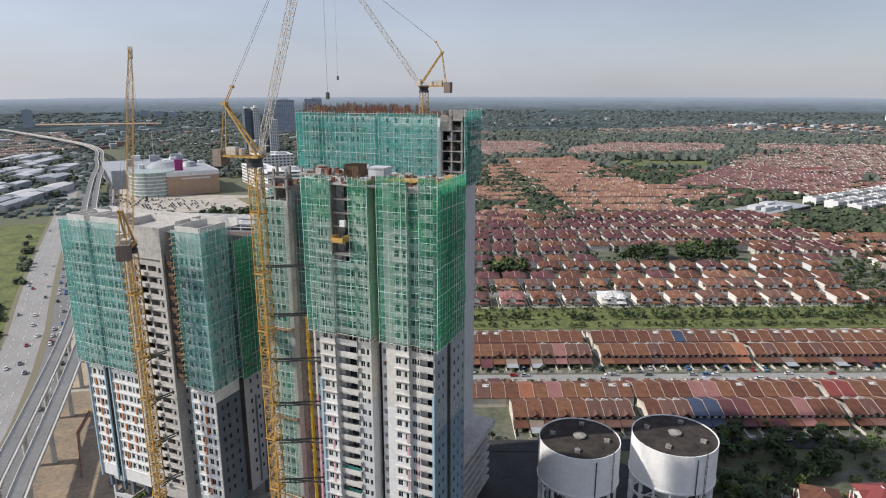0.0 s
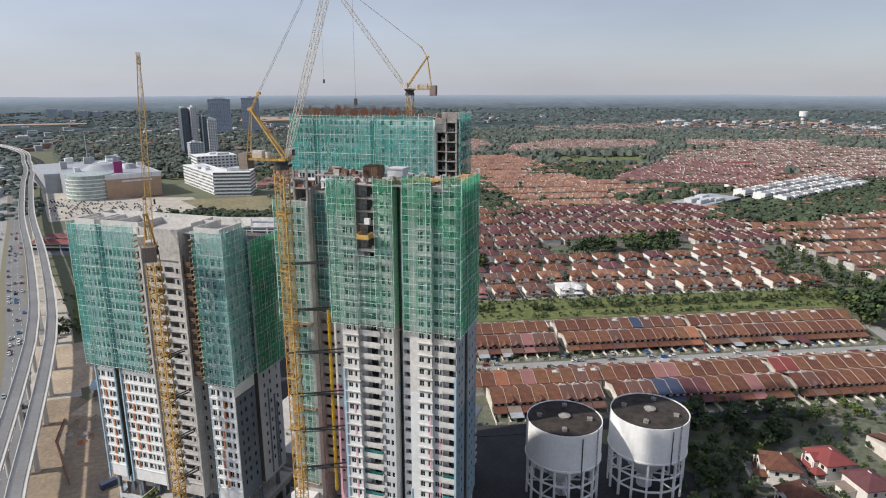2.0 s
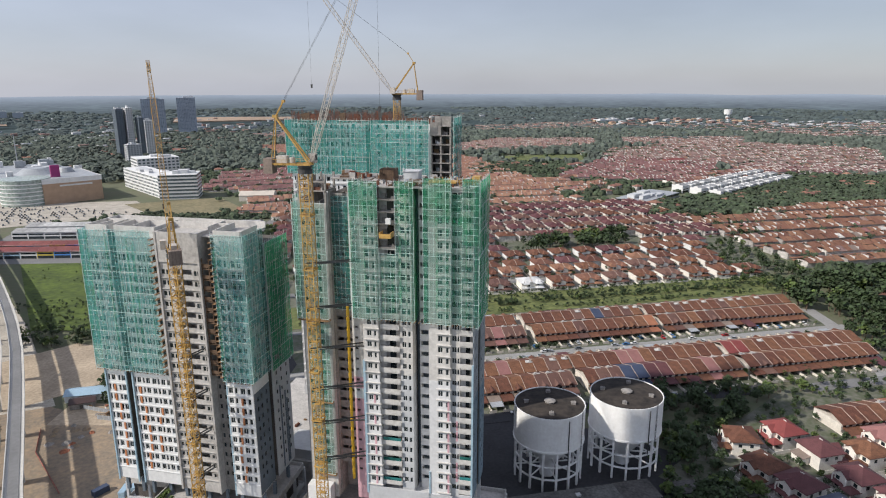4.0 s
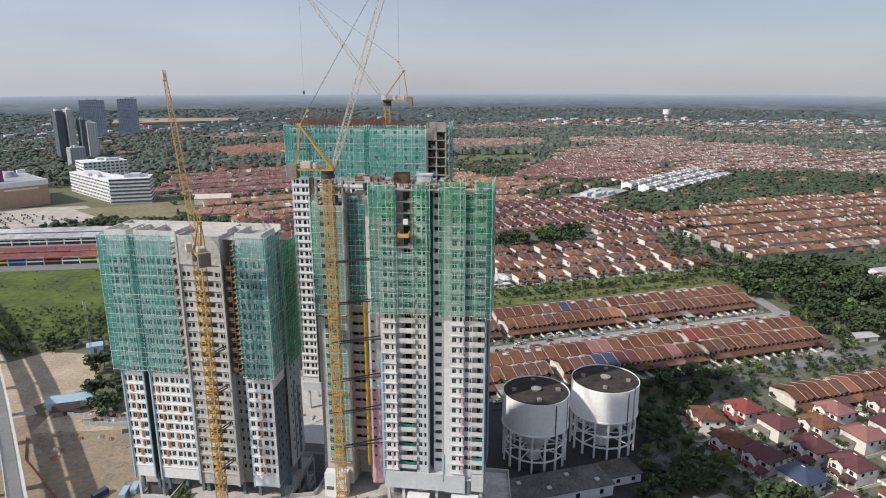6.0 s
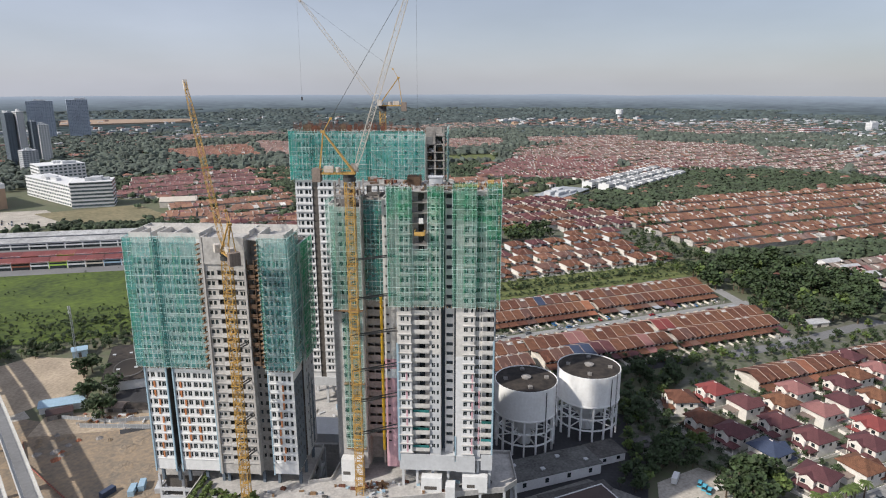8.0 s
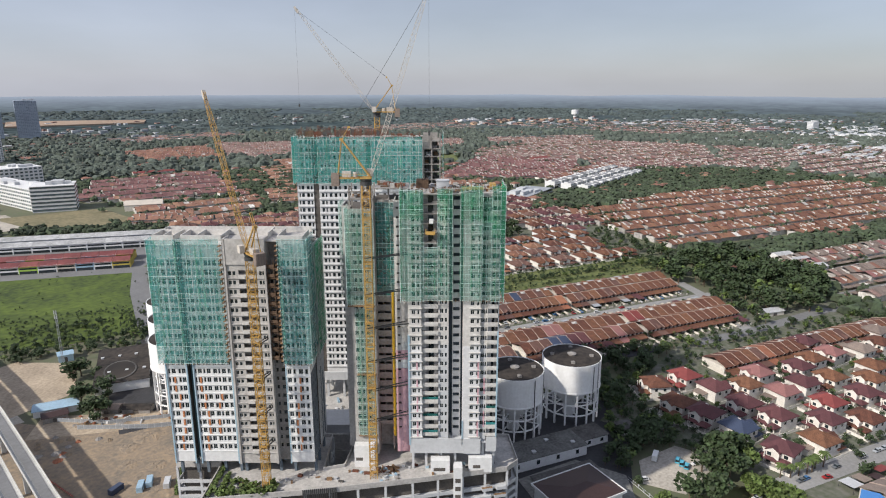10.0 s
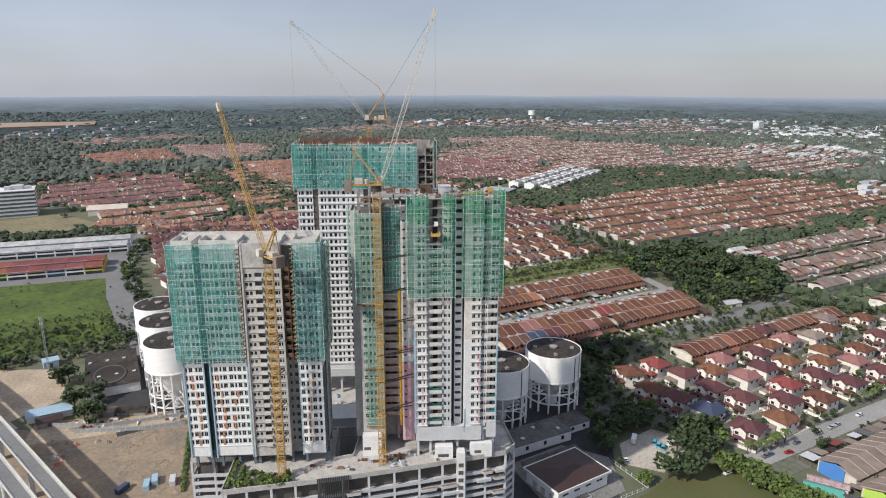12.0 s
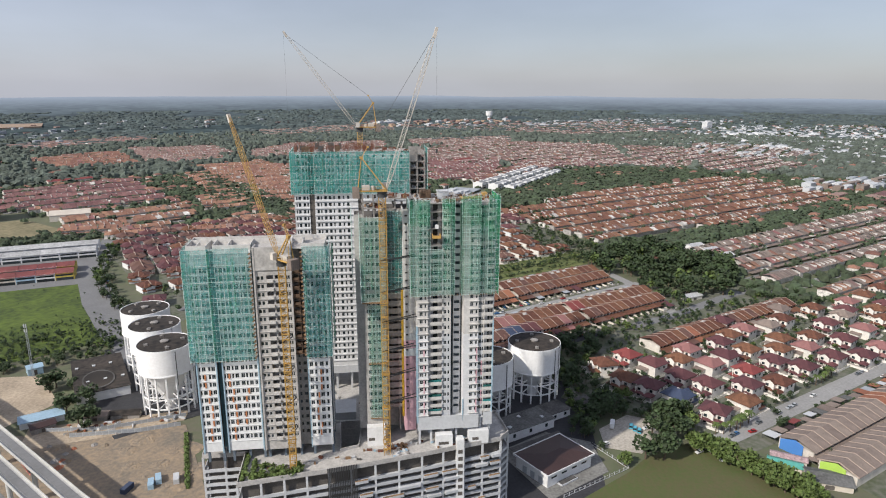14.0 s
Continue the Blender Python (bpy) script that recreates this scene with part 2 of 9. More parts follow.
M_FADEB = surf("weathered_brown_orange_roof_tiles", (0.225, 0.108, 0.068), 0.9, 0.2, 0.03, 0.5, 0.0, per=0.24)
M_TILEB = surf("blue_grey_roof", (0.045, 0.062, 0.11), 0.6, 0.15, 0.25, 2.2, 0.2)
M_TILEG = surf("brown_grey_roof", (0.235, 0.185, 0.155), 0.85, 0.16, 0.25, 2.2, 0.25, per=0.16)
M_METAL = surf("grey_metal_sheet", (0.36, 0.38, 0.40), 0.5, 0.15, 0.15, 1.0, 0.05)
M_LEAF = surf("dark_foliage", (0.043, 0.070, 0.024), 0.75, 0.35, 0.35, 1.5, 0.0, per=0.3)
M_LEAFY = surf("bright_foliage", (0.10, 0.145, 0.033), 0.75, 0.3, 0.35, 1.5, 0.0, per=0.25)
M_FARLEAF = surf("far_foliage", (0.058, 0.080, 0.042), 0.9, 0.3, 0.03, 0.3, 0.0, per=0.32)
M_BARK = surf("bark", (0.13, 0.095, 0.065), 0.9, 0.25)
M_EARTH = surf("bare_earth", (0.275, 0.205, 0.135), 0.95, 0.25, 0.07, 0.5, 0.5, tint=(0.16, 0.14, 0.115), detail=8.0)
M_GRASS = surf("lawn", (0.088, 0.125, 0.017), 0.95, 0.25, 0.03, 0.22, 0.4, tint=(0.028, 0.047, 0.011), detail=8.0)
M_DRYLAWN = surf("dry_lawn", (0.062, 0.085, 0.022), 0.95, 0.2, 0.06, 0.5, 0.3, tint=(0.105, 0.088, 0.042), detail=8.0)
M_PAVE = surf("worn_paving", (0.135, 0.13, 0.11), 0.95, 0.3, 0.09, 0.35, 0.1, tint=(0.055, 0.075, 0.03), detail=6.0)
M_TILEK = surf("dark_brown_roof_tiles", (0.135, 0.07, 0.055), 0.85, 0.16, 0.25, 2.2, 0.25, per=0.18)
M_SCRUB = surf("rough_grass", (0.14, 0.155, 0.05), 0.95, 0.3, 0.07, 0.35, 0.3, tint=(0.045, 0.065, 0.02), detail=7.0)
M_LOT = surf("gravel_lot", (0.45, 0.41, 0.35), 0.95, 0.2, 0.08, 0.8, 0.2)
M_TIMBER = surf("formwork_timber", (0.28, 0.17, 0.09), 0.85, 0.3, 0.4, 2.0, 0.2)
M_MALL = surf("tan_cladding", (0.45, 0.31, 0.21), 0.8, 0.1)
M_DECK = surf("viaduct_concrete", (0.50, 0.49, 0.46), 0.85, 0.1, 0.1, 1.0, 0.1)

# ---- ground, roads, fields ----
M_SANDF = surf("cleared_orange_sand", (0.36, 0.26, 0.185), 0.95, 0.15, 0.004, 0.03, 0.0)
M_YARD0 = surf("muddy_site_floor", (0.24, 0.22, 0.19), 0.95, 0.35, 0.08, 0.5, 0.2, tint=(0.09, 0.085, 0.075), detail=7.0)
M_MEDIAN = surf("median_grass", (0.13, 0.13, 0.085), 0.95, 0.3, 0.06, 0.4, 0.2, tint=(0.20, 0.17, 0.12))
g = Geo()
g.put([(-5200, -1500, 0), (5200, -1500, 0), (5200, 5200, 0), (-5200, 5200, 0)], [(0, 1, 2, 3)])
structure("ground", g, M_GROUND, "flat green and earthy land reaching to the horizon", "ground")


patch_levels = []


def patch(name, pts, mt, label, z=0.05, category="ground"):
    patch_levels.append(name)
    z += 0.0042 * len(patch_levels)                     # no two sheets in one plane
    g = Geo()
    g.slab([(x, y, z) for x, y in pts], z - 0.01)
    return structure(name, g, mt, label, category)


def ribbon(name, pts, w, mt, label, z=0.08, t=0.06, category="road", geo=None):
    """A strip of even width along the way-points."""
    g = geo or Geo()
    pts = [Vector(p) for p in pts]
    if geo is None:
        patch_levels.append(name)
        z += 0.12 + 0.0042 * len(patch_levels)
    left, right = [], []
    for i, p in enumerate(pts):
        d = (pts[min(i + 1, len(pts) - 1)] - pts[max(i - 1, 0)]).normalized()
        nrm = Vector((-d.y, d.x)) * w / 2
        left.append(p + nrm), right.append(p - nrm)
    for i in range(len(pts) - 1):
        g.slab([(*right[i], z), (*right[i + 1], z), (*left[i + 1], z), (*left[i], z)], t)
    if geo is None:
        return structure(name, g, mt, label, category)


def row_ribbon(name, s, r0, r1, w, mt, label, z=0.08):
    a, b = ru * r0 + rv * s, ru * r1 + rv * s
    return ribbon(name, [a, b], w, mt, label, z)


patch("site_yard", [(-24, 222), (60, 290), (140, 215), (175, 150), (90, 95), (30, 70), (-30, 110)], M_DARKROAD, "dark tarmac and packed earth round the building site", 0.04)
row_ribbon("road_terrace", 316, -60, 300, 9, M_PALEROAD, "grey asphalt street between two terrace rows")
row_ribbon("road_front", 250, -20, 190, 9, M_DARKROAD, "asphalt street in front of the terrace row")
row_ribbon("road_back", 380, -60, 300, 6, M_ASPHALT, "narrow service road behind the terrace")
row_ribbon("road_semi", 459, -60, 330, 9, M_ASPHALT, "street between semi-detached houses")
patch("paving_end", [(282, 172), (300, 232), (372, 262), (392, 240), (378, 200), (372, 160), (405, 138), (460, 128), (470, 112), (430, 96), (330, 132)], M_PAVE, "worn paving and verges at the end of the terraces", 0.03)
ribbon("road_cross", [(398, 235), (383, 211), (350, 168), (326, 148)], 9, M_PALEROAD, "street at the end of the terraces", 0.09)
row_ribbon("road_school", 114.5, 116, 700, 11, M_PALEROAD, "wide grey street beside villas")
ribbon("road_villas", [(165, 128), (250, 92), (420, 35)], 7, M_PALEROAD, "narrow street between villas")
ribbon("road_estate", [(433, 104), (450, 93), (620, 41), (1080, -92)], 11, M_PALEROAD, "wide grey street between estates")
ribbon("road_lot", [(282, 163), (326, 147), (410, 127), (440, 104)], 9, M_ASPHALT, "asphalt street past the end of the terraces")
ribbon("road_left", [(20, 330), (40, 440), (62, 520), (95, 610), (150, 690), (190, 760)], 22, M_ASPHALT, "wide grey street with parked cars beside a grass field")
HWAY = [(-92, -200), (-93, 200), (-95, 321), (-99.5, 380), (-107, 450), (-116, 510), (-132, 626), (-143, 720), (-157, 845), (-184, 1050), (-222, 1381), (-325, 1800), (-700, 2600)]


def hway_x(y):
    """The highway's middle at y."""
    for (x0, y0), (x1, y1) in zip(HWAY, HWAY[1:]):
        if y <= y1:
            return x0 + (x1 - x0) * (y - y0) / (y1 - y0)
    return HWAY[-1][0]


for off, w, nm, lb in ((-11, 20.0, "highway", "wide grey highway carriageway with few cars"), (9, 13.0, "highway", "busy highway carriageway full of cars"), (20, 6.0, "side_road", "service road under the viaduct")):
    ribbon(nm, [(x + off, y) for x, y in (HWAY if off < 15 else HWAY[4:])], w, M_PALEROAD if off < 0 else M_ASPHALT, lb)
for off, w in ((0.8, 3.4), (-22.6, 3.0), (16.3, 1.5)):
    ribbon("median", [(x + off, y) for x, y in (HWAY if off < 15 else HWAY[4:])], w, M_MEDIAN, "grassy highway median", 0.1)
for off in (-16.5, -11.0, -5.5, 6.8, 11.2):              # broken lane lines
    g = Geo()
    for a, b in zip(HWAY[1:10], HWAY[2:10]):
        a, b = Vector(a), Vector(b)
        n = int((b - a).length / 12)
        for i in range(n):
            p, q = a.lerp(b, i / n), a.lerp(b, (i + 0.4) / n)
            g.beam((p.x + off, p.y, 0.46), (q.x + off, q.y, 0.46), 0.2, 0.02)
    structure("lane_marking", g, M_WHITE, "white broken lane lines", "road marking", "stuff")
patch("paving_villas", [(150, 150), (300, 175), (440, 110), (480, 10), (420, -25), (310, -10), (160, 50), (160, 100)], M_PAVE, "paved yards and gardens between villas", 0.03)
patch("paving_terraces", [tuple(ru * r + rv * s) for r, s in ((-70, 254), (285, 254), (292, 386), (-70, 386))], M_PAVE, "paved ground round the terraces", 0.03)
patch("paving_semis", [tuple(ru * r + rv * s) for r, s in ((-70, 431), (335, 431), (395, 560), (395, 750), (-90, 750))], M_PAVE, "paved yards round semi-detached houses", 0.03)
patch("paving_row", [tuple(ru * r + rv * s) for r, s in ((186, 186), (352, 186), (352, 222), (186, 222))], M_PAVE, "paved forecourts of a terrace", 0.04)
patch("paving_brown_rows", [tuple(ru * r + rv * s) for r, s in ((146, 40), (400, 40), (400, 110), (150, 110))], M_PAVE, "paved forecourts of brown-roofed terraces", 0.03)
patch("canal_verge", [tuple(ru * r + rv * s) for r, s in ((-60, 388), (330, 388), (330, 431), (-60, 431))], M_SCRUB, "strip of rough grass along a drain", 0.06)
patch("verge_left", [(-150, 330), (-106, 330), (-128, 450), (-140, 530), (-178, 830), (-300, 850), (-300, 330)], M_SCRUB, "green verge with trees beside the highway", 0.05)
patch("site_floor", [(0, 165), (20, 210), (45, 250), (85, 215), (60, 160), (30, 140)], M_YARD0, "muddy concrete site floor between towers", 0.06)
patch("lawn_left", [(-70, 470), (-20, 440), (40, 430), (78, 585), (30, 645), (-80, 660)], M_GRASS, "bright green empty grass field", 0.05)
patch("lawn_school", [(70, 99), (106, 90.5), (124, 89), (142, 82), (150, 74), (144, 50), (138, 20), (125, -60), (20, -60), (20, 70)], M_DRYLAWN, "mown, patchy school playing field", 0.06)
patch("gravel_lot", [(132, 118), (155, 113), (160, 93), (124, 92), (118, 108)], M_LOT, "pale gravel parking lot", 0.07)
patch("earth_left", [(-92, 120), (-30, 110), (-24, 222), (-44, 236), (-40, 318), (-60, 345), (-96, 350)], M_EARTH, "trodden brown earth under the viaduct", 0.05)
patch("earth_strip", [(-88, 345), (-58, 345), (-72, 480), (-96, 620), (-122, 800), (-134, 800), (-113, 600), (-97, 470)], M_LOT, "pale trodden strip beside the viaduct", 0.04)
patch("earth_pit", [(-62, 235), (-50, 325), (2, 286), (-24, 225), (-40, 200)], M_EARTH, "dug-over bare brown earth", 0.08)
patch("mall_car_park", [(-118, 850), (-186, 1390), (-140, 1440), (-95, 1018), (47, 960), (58, 850)], M_LOT, "pale open car park of a mall", 0.06)
patch("park_field", [(766, 1171), (987, 1089), (874, 977), (736, 1028)], M_SCRUB, "open park lawn among houses", 0.06)
patch("sand_field", [(392, 2850), (870, 2800), (950, 3000), (470, 3250)], M_SANDF, "cleared orange earth far away", 7.0)
patch("sand_field", [(-660, 3120), (-182, 3050), (-175, 2960), (-640, 3000)], M_SANDF, "cleared orange earth far away", 5.0)


# ---- the three towers: shared pieces ----
F = 3.08                        # storey height


def wall(geo, axis, a0, a1, at, back, z0, z1, cols, floors, sill, head, m=0):
    """A wall along u ('u') or v ('v') from a0 to a1 between the planes at and back, with an opening in each column on each floor."""
    def put(p, q, zz0, zz1):
        if q - p > 0.01 and zz1 - zz0 > 0.01:
            lo, hi = min(at, back), max(at, back)
            geo.box(p, q, lo, hi, zz0, zz1, m) if axis == "u" else geo.box(lo, hi, p, q, zz0, zz1, m)
    edge = a0
    for c0, c1 in cols:
        put(edge, c0, z0, z1)
        z = z0
        for f in floors:
            put(c0, c1, z, f + sill)
            z = f + head
        put(c0, c1, z, z1)
        edge = c1
    put(edge, a1, z0, z1)


window_meshes = {}


def window_mesh(w, h):
    key = (round(w, 1), round(h, 1))
    if key not in window_meshes:
        g, k = Geo(), 0.07
        w, h = key
        g.box(-w / 2, w / 2, 0.0, 0.08, 0, k), g.box(-w / 2, w / 2, 0.0, 0.08, h - k, h)
        g.box(-w / 2, -w / 2 + k, 0.0, 0.08, k, h - k), g.box(w / 2 - k, w / 2, 0.0, 0.08, k, h - k)
        if w > 0.9:
            g.box(-k / 2, k / 2, 0.0, 0.08, k, h - k)
        g.box(-w / 2 + k, w / 2 - k, 0.03, 0.05, k, h - k, 1)
        window_meshes[key] = g.data("window", [M_GREYW, M_GLASS])
    return window_meshes[key]


def windows(parent, o, axis, cols, at, floors, sill, head, inward, joined=None):
    """A window in each opening; with joined they go into that one Geo."""
    for c0, c1 in cols:
        for f in floors:
            mid, w, h = (c0 + c1) / 2, c1 - c0, head - sill
            x, y = (mid, at) if axis == "u" else (at, mid)
            if joined is not None:
                dx, dy = (w / 2, 0.03) if axis == "u" else (0.03, w / 2)
                joined.box(x - dx, x + dx, y - dy, y + dy, f + sill, f + head)
                continue
            turn = 0 if axis == "u" else (90 if inward < 0 else -90)
            part("window", window_mesh(w, h), None, parent, "", pose(x - o[0], y - o[1], f + sill - o[2], 0, 0, turn))


def net_face(parent, o, axis, a0, a1, at, z0, z1, mt, out, lift=1.5, bay=1.3, tubes=True, slack=0.34):
    """Safety net on a scaffold: one sagging sheet for every few lifts, ledgers and standards of tube. out: -1 or 1, the way the net faces."""
    n = max(2, round((a1 - a0) / 0.75))
    k = max(1, round((z1 - z0) / 6.15))
    for j in range(k):
        lo, hi = z0 + (z1 - z0) * j / k, z0 + (z1 - z0) * (j + 1) / k
        rows = max(2, round((hi - lo) / 0.8))
        g = Geo(o)
        vs = []
        for b in range(rows + 1):
            for a in range(n + 1):
                t, h = a0 + (a1 - a0) * a / n, lo + (hi - lo) * b / rows
                d = noise.noise(Vector((t * 0.45 + at, h * 0.35, j * 7.7))) * slack + noise.noise(Vector((t * 1.3, h * 0.7, at))) * slack * 0.55
                d *= 0.35 + 0.65 * math.sin(math.pi * b / rows)
                h2 = h + (noise.noise(Vector((t * 0.3, j * 3.1, at))) * 0.25 if b in (0, rows) else 0)
                vs.append((t, at + out * d, h2) if axis == "u" else (at + out * d, t, h2))
        fs = [(b * (n + 1) + a, b * (n + 1) + a + 1, (b + 1) * (n + 1) + a + 1, (b + 1) * (n + 1) + a) for b in range(rows) for a in range(n)]
        g.put(vs, fs)
        ob = part("safety_net", g, mt, parent)
        for p in ob.data.polygons:
            p.use_smooth = True
    if tubes:
        g = Geo(o)
        rnd = random.Random(round(a0 * 10 + at * 7 + z0))
        nz, na = round((z1 - z0) / lift), max(1, round((a1 - a0) / bay))

        def tube(a, z, a2, z2, w, off):
            p, q = ((a, at + out * off, z), (a2, at + out * off, z2)) if axis == "u" else ((at + out * off, a, z), (at + out * off, a2, z2))
            g.beam(p, q, w)
        for i in range(nz + 1):                          # ledgers, spliced and a little out of level
            z = z0 + (z1 - z0) * i / nz
            a, b = a0, z + rnd.uniform(-0.1, 0.1)
            while a < a1 - 0.1:
                a2, b2 = min(a1, a + rnd.uniform(2.6, 6.0)), z + rnd.uniform(-0.13, 0.13)
                if rnd.random() < 0.9:
                    tube(a, b, a2, b2, 0.085 if i % 4 == 0 else 0.045, rnd.uniform(0.0, 0.16))
                a, b = a2, b2
        for i in range(na + 1):                          # standards
            a = a0 + (a1 - a0) * i / na + (rnd.uniform(-0.25, 0.25) if 0 < i < na else 0)
            for j in range(k):
                lo, hi = z0 + (z1 - z0) * j / k, z0 + (z1 - z0) * (j + 1) / k
                tube(a, lo - 0.4 - (0.2 if j == 0 else 0), a + rnd.uniform(-0.08, 0.08), hi + (0.7 if j == k - 1 else 0.2), 0.045 if i % 4 else 0.075, rnd.uniform(0.0, 0.14))
        part("scaffold", g, M_ROPE, parent, "pale scaffold tubes and net seams")
        g = Geo(o)                                       # overlaps where two widths of net are laced together
        a = a0 + rnd.uniform(0.2, 1.2)
        while a < a1 - 0.5:
            w, lo, hi = rnd.uniform(0.2, 0.5), z0 + rnd.uniform(0, 6), z1 - rnd.uniform(0, 5)
            if axis == "u":
                g.put([(a, at + out * 0.3, lo), (a + w, at + out * 0.3, lo), (a + w, at + out * 0.3, hi), (a, at + out * 0.3, hi)], [(0, 1, 2, 3)])
            else:
                g.put([(at + out * 0.3, a, lo), (at + out * 0.3, a + w, lo), (at + out * 0.3, a + w, hi), (at + out * 0.3, a, hi)], [(0, 1, 2, 3)])
            a += rnd.uniform(1.6, 4.2)
        if g.v:
            part("net_overlap", g, M_NETG, parent, "denser green overlap between widths of net")


# ---- tower one: the lower tower, painted grey and white, with orange window stripes ----
def tower_one():
    o = (-140, 117, 0)
    t = thing("apartment_tower", tower_pose(-140, 117), "unfinished grey-white apartment tower, green net round its upper half", "tower", "towers on one podium")
    base, top = 37.5, 115.0
    low = [41.6 + F * i for i in range(11)]
    high = [41.6 + F * i for i in range(11, 22)]
    alls = low + high
    colsA = [(-163.3, -162.6), (-162.1, -160.8), (-159.9, -159.1), (-158.8, -157.5)]
    colsB = [(-154.5, -153.9), (-153.5, -152.2), (-151.7, -151.0), (-150.6, -149.3), (-148.5, -147.2), (-146.8, -146.1), (-145.6, -144.3), (-143.7, -142.7)]
    colsD = [(-123.9, -122.6), (-122.0, -121.2), (-120.2, -118.8), (-118.1, -117.2)]
    behind = Geo(o)
    for label, a0, a1, at, cols in (("left", -163.8, -157.0, 117.4, colsA), ("middle", -154.8, -142.2, 117.4, colsB), ("right", -124.4, -116.4, 117.0, colsD)):
        g = Geo(o)
        wall(g, "u", a0, a1, at, at + 0.3, base, top, cols, alls, 0.6, 2.35)
        g.box(a0, a1, at + 0.3, at + 9, base, base + 0.4)
        for i, f in enumerate(alls):                     # slab edges and sun shades stand proud
            g.box(a0, a1, at - 0.2, at, f - 0.36, f - 0.1)
        part("wall", g, M_WHITE, t)
        windows(t, o, "u", cols, at + 0.2, low, 0.6, 2.35, 1)
        windows(t, o, "u", cols, at + 0.2, high, 0.6, 2.35, 1, behind)
    rnd = random.Random(4)
    jog = (0.6, 0.6, 0.6, 0.0, 0.3, -0.5, -0.5, -0.1, -0.1)
    for i, f in enumerate(low[:9]):                      # staggered orange panels between some windows
        for c, d, lo, hi in ((-160.4, 117.4, 0, 9), (-151.95, 117.4, 0, 9), (-147.0, 117.4, 2, 7), (-120.7, 117.0, 0, 9)):
            if lo <= i < hi and (c != -147.0 or i != 4):
                g = Geo(o)
                a = c + jog[(i + int(-c)) % 9] * 1.5
                g.box(a - 0.27, a + 0.27, d - 0.26, d - 0.003, f + 0.35, f + 2.45)
                part("orange_panel", g, M_ORANGE, t)
    # slots, side walls and the body
    g = Geo(o)
    g.box(-157.0, -154.8, 120.5, 120.8, base, top), g.box(-142.2, -141.4, 118.5, 118.8, base, top)
    part("slot_wall", g, M_TEAL, t, "dark teal recessed wall")
    g = Geo(o)
    g.box(-128.4, -124.4, 121.0, 121.3, 75.4, top)
    wall(g, "u", -128.4, -124.4, 118.6, 118.9, base, 75.4, [(-127.9, -127.2), (-126.2, -125.1)], low, 0.8, 2.1)
    part("slot_wall", g, M_DARKW, t, "grey concrete wall set back in the slot")
    windows(t, o, "u", [(-127.9, -127.2), (-126.2, -125.1)], 118.75, low, 0.8, 2.1, 1, behind)
    g = Geo(o)
    for f in high:
        g.box(-128.3, -124.5, 116.5, 121.0, f - 0.3, f - 0.05), g.box(-128.3, -125.9, 116.4, 116.5, f + 0.2, f + 1.2), g.box(-128.2, -128.0, 116.4, 116.6, f, f + 2.8), g.box(-126.2, -126.0, 116.4, 116.6, f, f + 2.8)
    part("slot_floors", g, M_SLOTB, t, "brown timber platforms in the slot")
    # solid core close behind the windows; its dark colour imitates shaded rooms
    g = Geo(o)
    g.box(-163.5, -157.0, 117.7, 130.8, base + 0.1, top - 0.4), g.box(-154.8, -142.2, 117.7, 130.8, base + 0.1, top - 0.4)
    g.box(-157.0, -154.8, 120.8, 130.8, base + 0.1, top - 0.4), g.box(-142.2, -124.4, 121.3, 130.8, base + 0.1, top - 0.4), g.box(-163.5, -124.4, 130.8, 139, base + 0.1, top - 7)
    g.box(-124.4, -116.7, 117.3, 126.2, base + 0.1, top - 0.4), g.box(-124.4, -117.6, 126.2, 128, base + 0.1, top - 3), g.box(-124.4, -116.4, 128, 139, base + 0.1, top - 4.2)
    part("body", g, M_ROOM, t, "concrete core painted dark for room shade")
    colsS = [(119.0, 119.8), (121.0, 122.0), (124.0, 124.8)]
    g = Geo(o)
    wall(g, "v", 117.3, 126.2, -116.7, -116.4, 70.0, top, colsS, [f for f in alls if f > 70], 0.8, 2.1)
    part("wall", g, M_WHITE, t)
    g = Geo(o)
    wall(g, "v", 117.3, 126.2, -116.7, -116.4, base, 70.0, colsS, [f for f in alls if f < 67], 0.8, 2.1)
    part("wall", g, M_SLATE, t, "slate-grey painted side wall")
    windows(t, o, "v", colsS, -116.5, low, 0.8, 2.1, -1, behind)
    colsE = [(130.0, 130.8), (133.0, 133.8), (136.5, 137.3)]
    g = Geo(o)
    wall(g, "v", 128, 139, -116.4, -116.1, base, top - 4.2, colsE, alls[:-1], 0.8, 2.1)
    part("wall", g, M_GREYW, t)
    windows(t, o, "v", colsE, -116.2, low, 0.8, 2.1, -1, behind)
    for k, a in enumerate((131.6, 134.6, 135.6)):
        g = Geo(o)
        g.box(-116.1, -116.0, a, a + 0.7, base + 1, 66 - 3 * k)
        part("painted_stripe", g, M_SLATE, t, "dark vertical stripe")
    g = Geo(o)
    g.box(-163.8, -163.5, 117.4, 131, base, top), g.box(-163.8, -163.5, 131, 139, base, top - 6.8)
    part("wall", g, M_GREYW, t)
    for a in (-163.85, -157.05, -154.9, -142.3, -124.5):
        g = Geo(o)
        g.box(a - 0.1, a + 0.35, 116.95, 117.38, base - 0.6, 75)
        part("fin", g, M_BLUE, t, "pale blue vertical fin")
    # the unpainted middle section, with balconies
    g = Geo(o)
    g.box(-141.5, -140.9, 115.75, 121, base, top + 0.9), g.box(-129.0, -128.4, 115.75, 121, base, top + 0.9)
    g.box(-140.9, -129.0, 115.9, 116.3, 107.6, top + 0.9)
    colsC = [(-140.5, -139.5), (-139.1, -138.2), (-130.7, -129.9), (-129.7, -129.15)]
